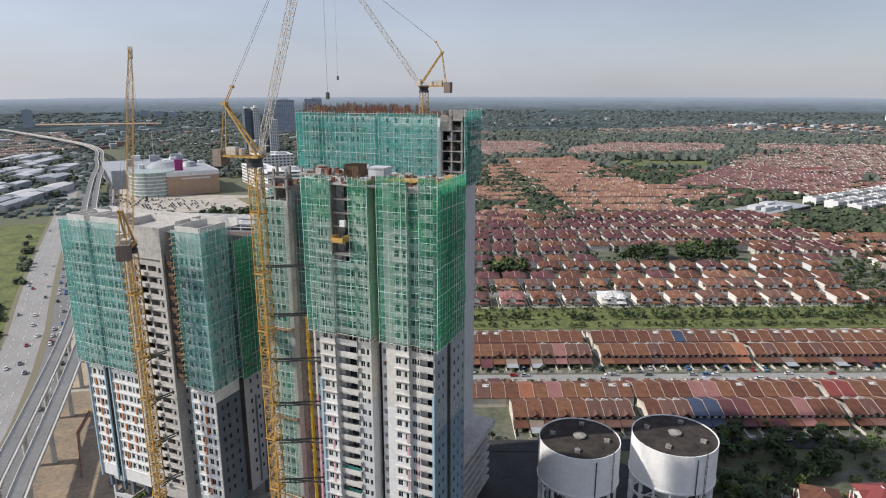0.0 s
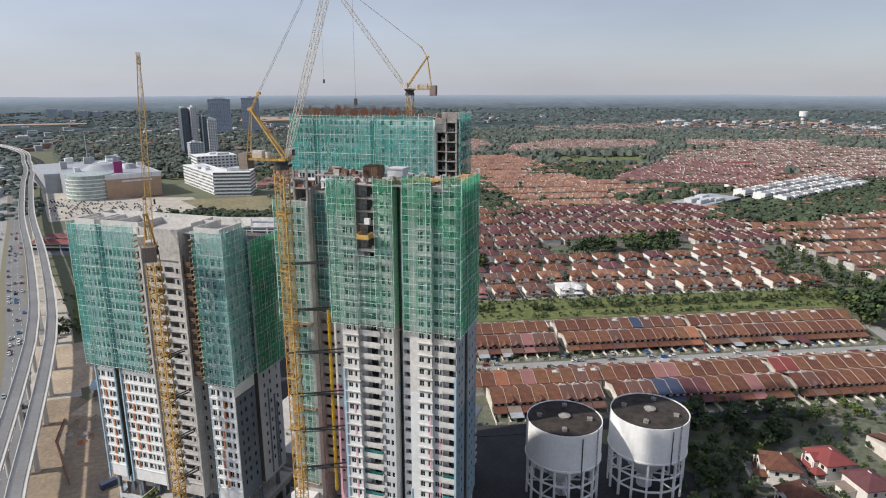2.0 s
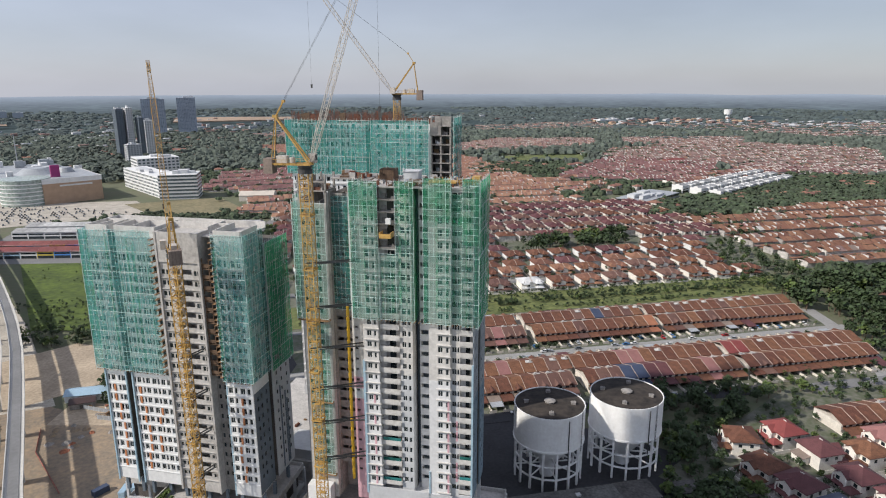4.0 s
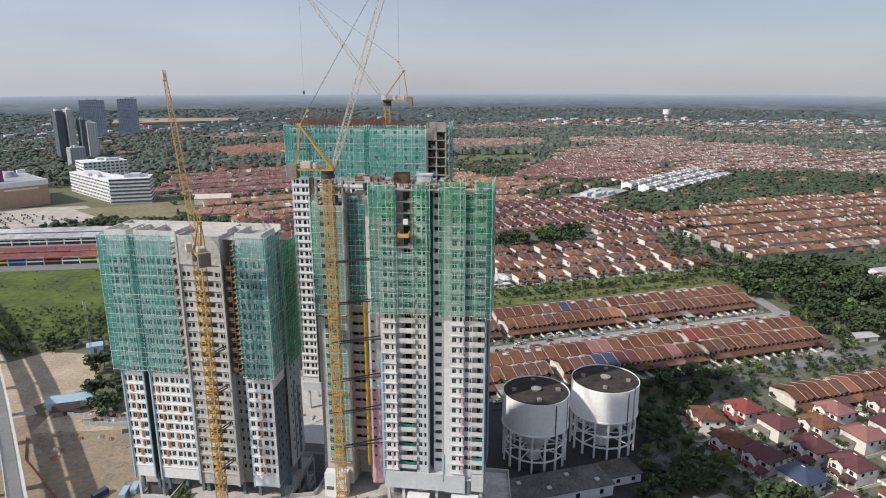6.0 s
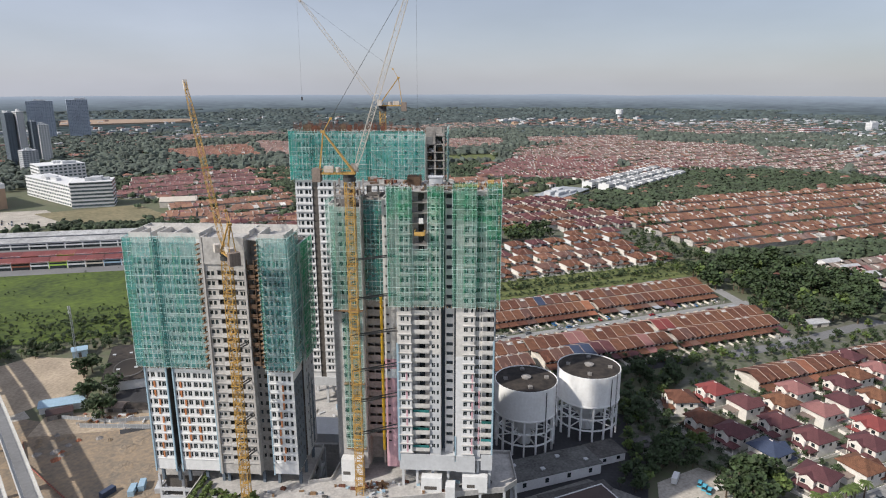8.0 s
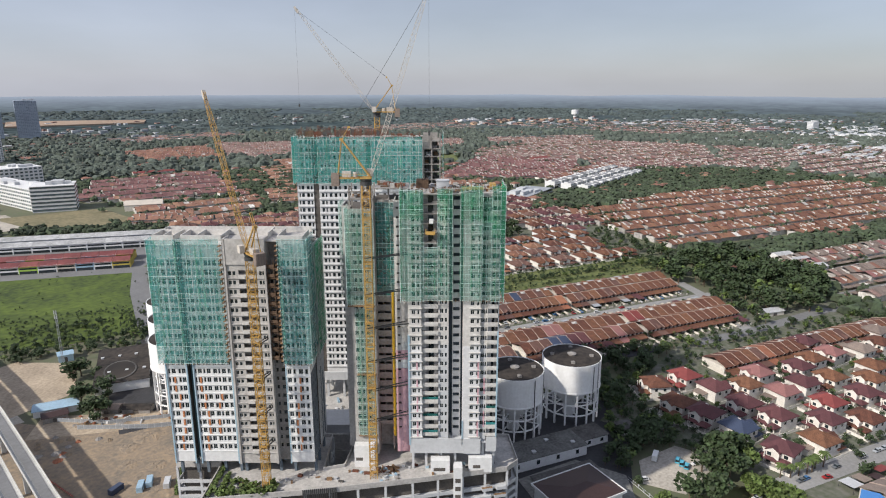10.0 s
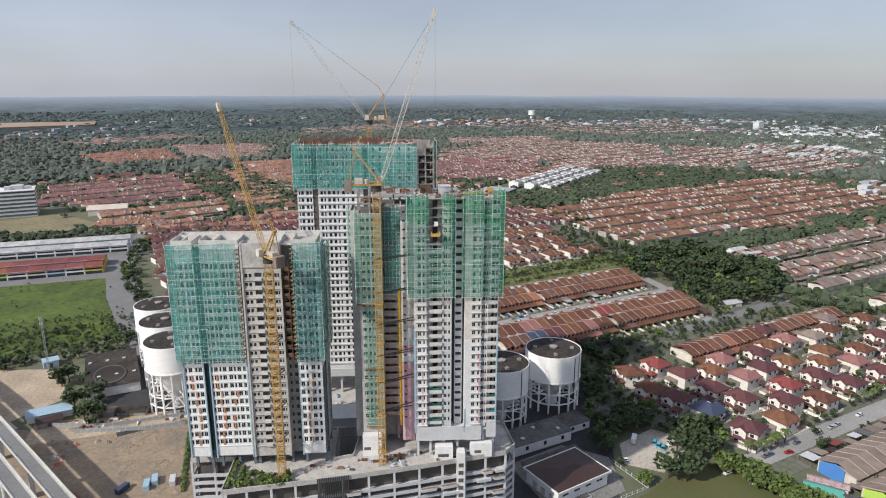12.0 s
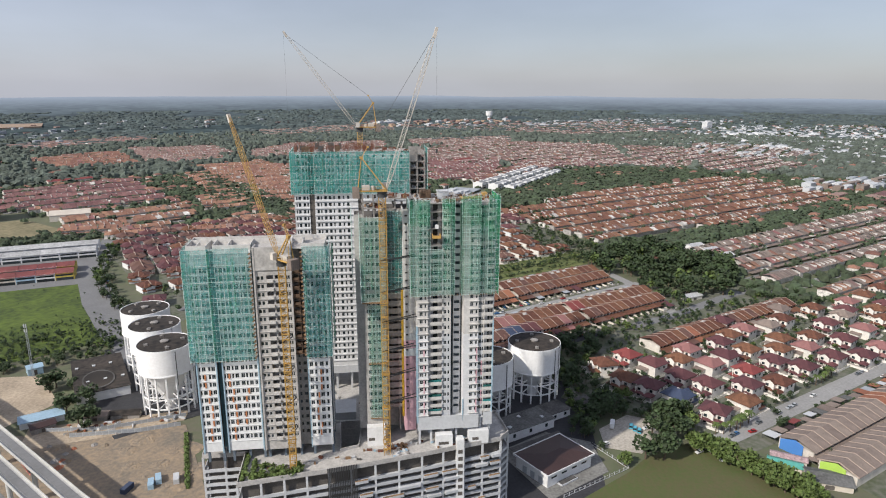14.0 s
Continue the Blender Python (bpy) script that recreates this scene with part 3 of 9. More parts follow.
    wall(g, "u", -140.9, -137.5, 116.35, 116.6, base, 107.6, colsC[:2], alls[:-1], 0.85, 2.15)
    wall(g, "u", -131.1, -129.0, 116.35, 116.6, base, 107.6, colsC[2:], alls[:-1], 0.85, 2.15)
    wall(g, "u", -137.5, -131.1, 116.35, 116.6, base, 107.6, [(-137.2, -134.9), (-134.3, -131.4)], alls[:-1], 1.0, 2.45)
    for f in alls[:-1]:
        g.box(-140.9, -129.0, 116.0, 121, f - 0.25, f)                       # slab
        g.box(-140.9, -129.0, 118.9, 119.1, f, f + 2.8)                      # inner wall
        g.box(-134.7, -134.4, 116.6, 118.4, f, f + 2.8)
    part("wall", g, M_CONC, t, "raw grey concrete walls, slabs and balcony parapets")
    for f in alls[:-1]:
        g = Geo(o)
        g.slab([(-137.0, 115.4, f + 0.75), (-134.8, 115.4, f + 0.75), (-134.8, 116.8, f + 0.75), (-137.0, 116.8, f + 0.75)], 0.8)
        g.box(-137.0, -134.8, 115.4, 115.55, f + 0.75, f + 1.05)
        part("ledge_box", g, M_CONCL, t, "projecting concrete ledge")
    windows(t, o, "u", colsC, 116.5, low, 0.85, 2.1, 1)
    windows(t, o, "u", colsC, 116.5, high[:-1], 0.85, 2.1, 1, behind)
    part("upper_storey_glazing", behind, M_GLASS, t, "dark windows of upper storeys and side walls")["kind"] = "stuff"
    # roof: slab with bare upstand walls
    g = Geo(o)
    g.box(-163.4, -116.8, 117.8, 130.6, top - 0.4, top - 0.1)
    for a0, a1, b0, b1 in ((-163.8, -116.4, 130.6, 130.9), (-163.8, -163.5, 117.4, 130.6), (-116.7, -116.4, 117.4, 126), (-163.5, -157, 117.4, 117.7), (-154.8, -142.2, 117.4, 117.7),
                           (-124.4, -116.7, 117.0, 117.3), (-157.1, -156.8, 117.7, 126), (-154.9, -154.6, 117.7, 126), (-142.3, -142, 117.7, 128), (-128.6, -128.3, 121, 130),
                           (-124.5, -124.2, 117.3, 128), (-150, -149.7, 117.7, 126), (-160.4, -160.1, 117.7, 124), (-163.5, -124.5, 126, 126.3)):
        g.box(a0, a1, b0, b1, top - 0.1, top + 1.7)
    part("roof", g, M_CONCL, t, "pale bare upstand walls on the roof")
    g = Geo(o)
    g.box(-163.4, -116.8, 117.8, 130.6, top - 0.09, top - 0.04)
    part("roof_slab", g, M_CONC, t, "bare roof slab")
    for a in (-163.0, -157.5, -154.0, -148.0, -142.6, -140.8, -135.0, -129.0, -124.0, -117.0):
        for b in (118.6, 125.0, 134.0):
            g = Geo(o)
            g.box(a, a + 0.9, b, b + 0.9, 32.5, base)
            part("column", g, M_SLATE, t, "dark column below the lowest storey")
    # nets
    net_face(t, o, "u", -165.3, -156.9, 115.9, 74.3, 115.6, M_NET, -1)
    net_face(t, o, "u", -156.9, -142.6, 115.8, 74.3, 115.8, M_NET, -1)
    net_face(t, o, "u", -124.6, -115.4, 115.9, 74.0, 115.8, M_NET, -1)
    net_face(t, o, "v", 115.9, 132.0, -165.3, 75.0, 115.5, M_NET, -1)
    net_face(t, o, "v", 115.9, 126.5, -115.4, 74.0, 115.8, M_NET, 1)
    net_face(t, o, "v", 126.5, 140.0, -114.9, 73.0, 111.6, M_NETS, 1)
    # outriggers that carry the scaffold
    g = Geo(o)
    for a in np.arange(-165, -142.5, 1.1):
        g.box(a, a + 0.12, 115.6, 117.6, 73.9, 74.1)
    for a in np.arange(-124.5, -115.4, 1.1):
        g.box(a, a + 0.12, 115.6, 117.3, 73.6, 73.8)
    for f in np.arange(75, 114, 1.54):
        g.box(-142.9, -142.2, 115.2, 117.2, f, f + 0.22), g.box(-125.3, -124.5, 115.5, 117.2, f, f + 0.22)
    part("scaffold_boards", g, M_TIMBER, t, "timber scaffold boards")
    return t


# ---- tower two: the nearest, balconies below and green nets above ----
def tower_two():
    o = (-75, 120, 0)
    t = thing("apartment_tower", tower_pose(-75, 120), "unfinished white apartment tower with pink and blue bands, green net above", "tower", "towers on one podium")
    base, top = 44.0, 129.8
    low = [46.2 + F * i for i in range(16)]
    high = [46.2 + F * i for i in range(16, 27)]
    alls = low + high
    behind = Geo(o)
    W1, W2 = [(-83.0, -81.8), (-81.1, -80.5)], [(-63.9, -62.7), (-61.8, -61.1)]
    M1, M2 = [(-73.8, -72.7), (-72.2, -71.5)], [(-60.4, -59.2), (-58.95, -58.5)]
    for a0, a1, at, bk, cols in ((-83.9, -79.9, 118.8, 124, W1), (-66.3, -60.7, 118.8, 124, W2), (-74.4, -71.0, 120.1, 124, M1), (-60.7, -58.4, 119.7, 124, M2)):
        g = Geo(o)
        wall(g, "u", a0, a1, at, at + 0.3, base, 79.0, cols, [f for f in alls if f < 78], 0.75, 2.2)
        g.box(a0, a0 + 0.25, at + 0.3, bk, base, 79.0), g.box(a1 - 0.25, a1, at + 0.3, bk, base, 79.0)
        part("wall", g, M_WHITEP if at < 119 else M_GREYW, t, "white painted lower wall")
        g = Geo(o)
        wall(g, "u", a0, a1, at, at + 0.3, 79.0, top, cols, [f for f in alls if f > 78], 0.75, 2.2)
        g.box(a0, a0 + 0.25, at + 0.3, bk, 79.0, top), g.box(a1 - 0.25, a1, at + 0.3, bk, 79.0, top)
        part("wall", g, M_CONCL, t, "unpainted pale plaster upper wall")
        for f in alls:
            if at < 119:
                g = Geo(o)
                g.box(a0 + (2.0 if a0 == -66.3 else 0), a1 + 0.35, at - 0.5, at - 0.003, f - 0.3, f - 0.12)
                part("ledge", g, M_CONCL, t, "thin concrete ledge")
        windows(t, o, "u", cols, at + 0.12, low, 0.75, 2.2, 1)
        windows(t, o, "u", cols, at + 0.12, high, 0.75, 2.2, 1, behind)
    # balconies
    for i, f in enumerate(alls):
        for a0, a1, at, bk in ((-79.9, -74.4, 119.5, 123.4), (-58.4, -54.9, 119.2, 123.0)):
            g = Geo(o)
            g.box(a0, a1, at, bk, f - 0.25, f)
            if f > 111 and a0 < -79:                     # the hoist slot is still without parapets
                g.box(a0, a0 + 0.15, at + 0.15, bk, f, f + 2.83), g.box(a0 + 1.0, a0 + 2.1, at + 1.6, at + 1.9, f, f + 1.3), g.box(a1 - 1.8, a1 - 0.4, at + 0.9, at + 1.3, f, f + 0.7)
                part("balcony", g, M_DARKW, t, "bare open floor with stacked blocks")
                continue
            g.box(a0, a1, at, at + 0.15, f, f + 0.95), g.box(a0, a1, at + 0.1, at + 0.3, f + 2.5, f + 2.83)
            g.box(a0 + 0.15, a0 + 1.5, at + 1.2, at + 1.35, f, f + 2.83)
            g.box(a0, a0 + 0.15, at + 0.15, bk, f, f + 2.83)
            part("balcony", g, M_CONCL, t, "bare concrete balcony with a solid parapet")
        for a0, a1, b in ((-77.6, -75.9, 121.48), (-57.3, -56.0, 121.28)):
            g = Geo(o)
            g.box(a0, a1, b, b + 0.1, f + 0.1, f + 2.3)
            part("balcony_door", g, M_GLASS, t, "dark sliding glass door")
    for i, f in enumerate(low[:5]):                      # green tinted panes in the lowest balconies
        for a0, a1, at in ((-79.7, -74.6, 119.56), (-58.2, -55.1, 119.26)):
            if (i + int(a0)) % 2:
                g = Geo(o)
                g.box(a0, a1, at, at + 0.03, f + 1.0, f + 1.9)
                part("glass_screen", g, M_SCREEN, t, "green tinted glass screen")
    g = Geo(o)
    g.box(-79.8, -74.6, 121.6, 121.7, base, top - 0.6), g.box(-58.3, -55.2, 121.4, 121.5, base, top - 0.6)
    part("balcony_wall", g, M_CONC, t, "bare concrete back wall of the balconies")
    # slot with a narrow strip of openings
    g = Geo(o)
    g.box(-71.0, -66.3, 125.0, 125.3, base, top)
    part("slot_wall", g, M_SLATE, t, "dark recessed wall")
    g = Geo(o)
    wall(g, "u", -69.7, -67.0, 122.7, 123.0, base, top, [(-69.5, -67.35)], alls, 0.75, 1.95)
    g.box(-69.7, -69.45, 123.0, 125, base, top)
    part("wall", g, M_WHITEP, t)
    # left side wall, blue below; beside it a set-back wall, pink below
    for z0, z1, mt, lb in ((base, 80.0, M_BLUE, "pale blue painted side wall"), (80.0, top, M_CONCL, "")):
        g = Geo(o)
        g.box(-84.2, -83.9, 119.1, 123.0, z0, z1)
        part("wall", g, mt, t, lb)
    slots = [(-87.9, -87.0)]
    for z0, z1, mt, lb in ((base - 6, 69.5, M_PINK, "pink painted set-back wall"), (69.5, 72.6, M_WHITEP, ""), (72.6, 76.0, M_PINK, "pink painted band"), (76.0, top - 3, M_CONCL, "")):
        g = Geo(o)
        wall(g, "u", -88.6, -84.2, 122.7, 123.0, z0, z1, slots, [f for f in alls if z0 <= f + 0.9 and f + 1.6 < z1], 0.9, 1.6)
        g.box(-88.6, -88.3, 123.0, 131, z0, z1)
        part("wall", g, mt, t, lb)
    # dark-coloured filler behind the slots, for the shade inside
    g = Geo(o)
    g.box(-88.2, -84.2, 123.6, 124.0, base - 6, top - 3)
    part("body", g, M_ROOM, t, "concrete core painted dark for room shade")
    for i, f in enumerate(low[:10]):                     # thin pink panels between windows
        for a, ok in ((-81.45, (1, 1, 0, 1, 1, 0, 1, 0, 1, 0)), (-61.2, (1, 1, 0, 0, 1, 1, 0, 1, 1, 0)), (-59.1, (0, 1, 1, 0, 0, 1, 1, 0, 0, 0))):
            if ok[i]:
                g = Geo(o)
                d = 118.8 if a < -60 else 119.7
                g.box(a - 0.2, a + 0.3, d - 0.07, d - 0.003, f - 0.1, f + 2.7)
                part("pink_panel", g, M_PINK, t)
    for a0, a1, b0, b1, zt in ((-84.35, -83.7, 118.5, 119.0, 83.0), (-66.5, -66.1, 118.6, 119.0, 52.0), (-55.1, -54.6, 118.9, 119.5, 84.0)):
        g = Geo(o)
        g.box(a0, a1, b0, b1, base - 1, zt)
        part("fin", g, M_BLUE, t, "pale blue vertical fin")
    # right side walls: blue paint and plaster, colours darkened for the sunless side
    colsR = [(121.2, 121.9), (123.4, 124.2)]
    for z0, z1, mt in ((base, 74.0, M_BLUED), (74.0, top, M_SLATEB)):
        g = Geo(o)
        wall(g, "v", 119.4, 126.0, -54.9, -54.6, z0, z1, colsR, [f for f in alls if z0 <= f + 0.5 < z1 - 2], 0.9, 2.0)
        wall(g, "v", 127.6, 134.0, -54.5, -54.2, z0, z1, [(129, 129.8), (131.4, 132.2)], [f for f in alls if z0 <= f + 0.5 < z1 - 2], 0.9, 2.0)
        wall(g, "v", 134.0, 136.4, -54.8, -54.45, z0, z1 - 0.02, [(134.8, 135.6)], [f for f in alls if z0 <= f + 0.5 < z1 - 2], 0.9, 2.0)
        part("wall", g, mt, t)
    windows(t, o, "v", colsR, -54.7, low, 0.9, 2.0, -1, behind)
    windows(t, o, "v", [(129, 129.8), (131.4, 132.2)], -54.3, low, 0.9, 2.0, -1, behind)
    # body, coloured dark in place of unlit rooms
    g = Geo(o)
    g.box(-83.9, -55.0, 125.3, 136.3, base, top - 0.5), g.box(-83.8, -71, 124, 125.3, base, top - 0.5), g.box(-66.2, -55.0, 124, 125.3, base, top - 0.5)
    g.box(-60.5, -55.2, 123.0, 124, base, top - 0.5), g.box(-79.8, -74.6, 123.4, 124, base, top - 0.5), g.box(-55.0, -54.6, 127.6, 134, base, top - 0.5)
    part("body", g, M_ROOM, t, "concrete core painted dark for room shade")
    # recess beside the left wing: bare slabs and parapets
    g = Geo(o)
    g.box(-95.2, -84.2, 131.0, 131.3, 36, top - 4), g.box(-90.4, -90.0, 127.6, 131, 36, top - 5), g.box(-95.2, -94.8, 126, 131, 36, top - 3)
    for f in alls[:-1]:
        g.box(-94.8, -84.25, 127.4, 131, f - 0.22, f)
        g.box(-94.8, -90.4, 127.4, 127.55, f, f + 1.15), g.box(-90, -86.5, 127.4, 127.55, f, f + 1.15), g.box(-94.8, -86.5, 127.4, 127.6, f + 2.1, f + 2.86)
        g.box(-92.9, -92.6, 127.6, 131, f, f + 2.8)
    part("wall", g, M_DARKW, t, "grimy bare concrete recess with open floors")
    # left wing
    colsL = [(-102.2, -101.0), (-100.2, -99.4), (-98.6, -97.4)]
    g = Geo(o)
    wall(g, "u", -103.2, -95.2, 124.2, 124.5, 36.0, top - 6, colsL, alls[:-2], 0.8, 2.2)
    g.box(-103.2, -102.9, 124.5, 130, 36, top - 6), g.box(-106.2, -102.9, 130, 130.3, 36, top - 6), g.box(-106.2, -105.9, 130.3, 141, 36, top - 6), g.box(-95.5, -95.2, 124.5, 131, 36, top - 3.5)
    part("wall", g, M_CONC, t)
    # left wing's core, again with room shade in its colour
    g = Geo(o)
    g.box(-102.9, -95.5, 124.9, 140, 36, top - 6.5), g.box(-105.9, -102.9, 130.4, 140.5, 36, top - 6.5), g.box(-95.4, -84, 131.3, 140, 36, top - 4)
    part("body", g, M_ROOM, t, "concrete core painted dark for room shade")
    windows(t, o, "u", colsL, 124.3, alls[:-2], 0.8, 2.2, 1, behind)
    part("upper_storey_glazing", behind, M_GLASS, t, "dark windows of upper storeys and side walls")["kind"] = "stuff"
    # open frame on top of the left wing
    g = Geo(o)
    for a in (-103.0, -99.2, -95.6, -91.0, -86.5):
        for b in (124.4, 130.6):
            if a < -95.5 or b > 125:
                g.box(a, a + 0.5, b, b + 0.5, top - 6, top + 1.5)
    g.box(-103.2, -95.2, 124.2, 131, top - 3.0, top - 2.7), g.box(-95.2, -84.2, 128.4, 140, top - 0.2, top + 0.1), g.box(-98.9, -98.6, 124.4, 131, top - 6, top - 0.5), g.box(-103.2, -95.2, 124.2, 124.5, top - 0.6, top - 0.2), g.box(-103.2, -102.9, 124.2, 131, top - 0.6, top - 0.2)
    part("frame", g, M_DARKW, t, "bare concrete frame and columns of the open top floor")
    rf = random.Random(77)
    for i in range(34):                                  # boards, props and panels stacked on the open top floor
        w, d, h = rf.uniform(0.5, 2.6), rf.uniform(0.3, 1.2), rf.uniform(0.2, 1.6)
        g = Geo()
        g.box(-w / 2, w / 2, -d / 2, d / 2, 0, h), g.box(-w / 2 + 0.1, w / 2 + 0.2, -d / 3, d / 3, h, h + 0.1)
        far = i % 2
        part("formwork", g, rf.choice((M_TIMBER, M_SLOTB, M_DARKW, M_CONC, M_RUST)), t, "", pose(rf.uniform(-94, -86) - o[0] if far else rf.uniform(-102, -96.5) - o[0], rf.uniform(129, 136) - o[1] if far else rf.uniform(125, 130) - o[1], top + 0.1 if far else top - 2.7, 0, 0, rf.uniform(-20, 20)))
    # base: blank skirt, columns, low pavilions on the deck
    g = Geo(o)
    g.box(-84.0, -66.0, 118.6, 118.9, base - 4.2, base + 1.3), g.box(-66.0, -60.0, 118.5, 118.8, base - 4.4, base + 1.2), g.box(-58.2, -54.6, 118.8, 119.1, base - 3.6, base + 1.8)
    g.box(-84.0, -54.8, 118.9, 136.4, base - 0.4, base - 0.02)
    part("skirt", g, M_GREYW, t, "blank light-grey band below the lowest storey")
    for a in (-83.5, -79, -74, -69, -64, -59.5, -55.8):
        for b in (120, 128, 135):
            g = Geo(o)
            g.box(a, a + 0.8, b, b + 0.8, 33.0, base - 0.4)
            part("column", g, M_GREYW, t)
    # roof working deck with clutter of timber and formwork
    g = Geo(o)
    g.box(-83.8, -55.0, 119.2, 136.4, top - 0.5, top - 0.1)
    part("roof", g, M_CONC, t, "bare roof slab under construction")
    rnd = random.Random(11)
    for i in range(150):
        a, b = rnd.uniform(-83, -56), rnd.uniform(119.6, 136)
        w, d, h = rnd.uniform(0.4, 3.2), rnd.uniform(0.25, 1.4), rnd.uniform(0.1, 0.75)
        g = Geo()
        g.box(-w / 2, w / 2, -d / 2, d / 2, 0, h)
        if i % 3 == 0:
            g.box(-w / 2 + 0.1, w / 2 - 0.2, -d / 3, d / 3, h, h + 0.12)
        part("formwork", g, rnd.choice((M_TIMBER, M_SLOTB, M_CONC, M_GREYW, M_DARKW, M_CONC)), t, "", pose(a - o[0], b - o[1], top - 0.1, 0, 0, rnd.uniform(-12, 12) + rnd.choice((0, 90))))
    for i in range(75):                                  # column starters and props standing on the deck
        a, b = -83.2 + (i % 15) * 1.9 + rnd.uniform(-0.5, 0.5), 119.8 + (i // 15) * 3.1 + rnd.uniform(-0.8, 0.8)
        h = rnd.uniform(0.4, 1.3)
        g = Geo()
        if i % 2:
            for k in range(4):
                g.box(k % 2 * 0.4 - 0.05, k % 2 * 0.4 + 0.05, k // 2 * 0.4 - 0.05, k // 2 * 0.4 + 0.05, 0, h + rnd.uniform(-0.3, 0.5))
        else:
            g.box(-0.35, 0.35, -0.2, 0.2, 0, h), g.box(-0.5, 0.5, -0.04, 0.04, h * 0.5, h * 0.5 + 0.1)
        part("column_starter", g, rnd.choice((M_RUST, M_SLOTB, M_CONC, M_DARKCONC)), t, "", pose(a - o[0], b - o[1], top - 0.1, 0, 0, rnd.uniform(-8, 8)))
    g = Geo(o)
    g.box(-81.5, -77.5, 128.0, 132.0, top - 0.1, top + 2.6)
    for a in np.arange(-81.4, -77.4, 0.6):
        g.box(a, a + 0.12, 127.9, 132.1, top, top + 2.9)
    part("core_formwork", g, M_SLOTB, t, "dark brown timber core formwork")
    g = Geo(o)
    g.box(-75.0, -71.0, 128.0, 131.6, top - 0.1, top + 2.5), g.box(-75.2, -70.8, 127.8, 131.8, top + 2.3, top + 2.6), g.box(-75.1, -74.7, 127.7, 128, top + 2.6, top + 3.2)
    part("stair_head", g, M_GREYW, t, "pale concrete stair head")
    g = Geo(o)
    for i in range(7):
        a = -66.5 + i * 1.9
        g.box(a, a + 0.15, 121, 121.15, top, top + 1.6), g.box(a, a + 1.9, 121, 121.12, top + 1.1, top + 1.2), g.box(a + 0.7, a + 0.82, 124, 124.1, top, top + 1.9)
    g.box(-57.5, -55.6, 131, 134, top, top + 1.1), g.box(-67, -60, 122, 126, top + 0.6, top + 0.9)
    part("guard_rail", g, M_YELLOW, t, "yellow guard rails and platforms")
    # hoist slot in the net, with a yellow landing platform
    g = Geo(o)
    g.box(-78.3, -75.3, 116.6, 119.4, 117.0, 117.25), g.box(-78.3, -78.1, 116.6, 119.4, 117.25, 118.4), g.box(-75.5, -75.3, 116.6, 119.4, 117.25, 118.4), g.box(-78.1, -75.5, 116.6, 116.8, 117.25, 118.1)
    part("landing_platform", g, M_YELLOW, t, "yellow steel loading platform")
    g = Geo(o)
    g.box(-77.2, -75.9, 118.6, 119.4, 120.2, 121.6)
    part("crate", g, M_WHITE, t, "white crate")
    # nets, bay by bay, following the stepped plan
    zb = 95.0
    for a0, a1, at, z0, z1, mt in ((-86.4, -79.0, 117.9, zb, 130.8, M_NETB), (-74.6, -69.9, 118.3, zb, 131.0, M_NETB), (-79.0, -74.6, 118.6, zb, 112.6, M_NETB),
                                   (-67.4, -60.4, 117.9, zb, 132.0, M_NETB), (-60.4, -57.6, 118.9, zb, 128.2, M_NETB), (-57.6, -53.4, 118.1, zb - 0.3, 132.0, M_NETB)):
        net_face(t, o, "u", a0, a1, at, z0, z1, mt, -1)
        if z1 > 125:
            net_face(t, o, "u", a0, a1, at - 0.06, 118.5 + 3 * math.sin(a0), z1 + 0.2, M_NETG, -1, tubes=False)
    net_face(t, o, "v", 117.9, 128.0, -86.4, zb, 130.4, M_NETB, -1)
    net_face(t, o, "v", 118.3, 124.0, -69.9, zb, 131.0, M_NETG, 1, tubes=False)
    net_face(t, o, "v", 117.9, 124.0, -67.4, zb, 131.0, M_NETG, -1, tubes=False)
    net_face(t, o, "v", 117.9, 119.0, -60.4, zb, 131.0, M_NETB, 1, tubes=False)
    net_face(t, o, "v", 118.1, 119.0, -57.6, zb, 131.0, M_NETB, -1, tubes=False)
    net_face(t, o, "v", 118.1, 133.6, -53.4, zb - 0.2, 131.4, M_NETS, 1)
    net_face(t, o, "u", -104.3, -95.2, 122.8, 92.0, 124.0, M_NETB, -1)
    net_face(t, o, "v", 122.8, 131.0, -104.3, 92.0, 124.0, M_NETB, -1)
    net_face(t, o, "v", 130.0, 141.0, -107.2, 92.5, 124.5, M_NETB, -1)
    net_face(t, o, "u", -95.0, -86.4, 126.6, 94.0, 125.5, M_NET, -1)
    net_face(t, o, "u", -101.8, -95.6, 123.3, 44.0, 90.5, M_NETB, -1)
    g = Geo(o)
    for a in np.arange(-88.6, -53.4, 1.1):
        g.box(a, a + 0.12, 117.7, 119.6, zb - 0.25, zb - 0.05)
    g.box(-104.2, -95.2, 122.6, 124.4, 91.3, 91.6), g.box(-102, -95.4, 123.0, 124.2, 43.6, 43.9), g.box(-102, -95.4, 123.0, 124.2, 66.6, 66.9)
    part("scaffold_boards", g, M_TIMBER, t, "timber scaffold boards")
    # rubbish chute
    g = Geo(o)
    for i in range(32):
        z = 45.0 + i * 1.62
        g.cyl(-89.2, 121.4, z, z + 1.6, 0.4, 0.5, 8)
    part("rubbish_chute", g, M_YELLOWP, t, "yellow plastic rubbish chute")
    return t


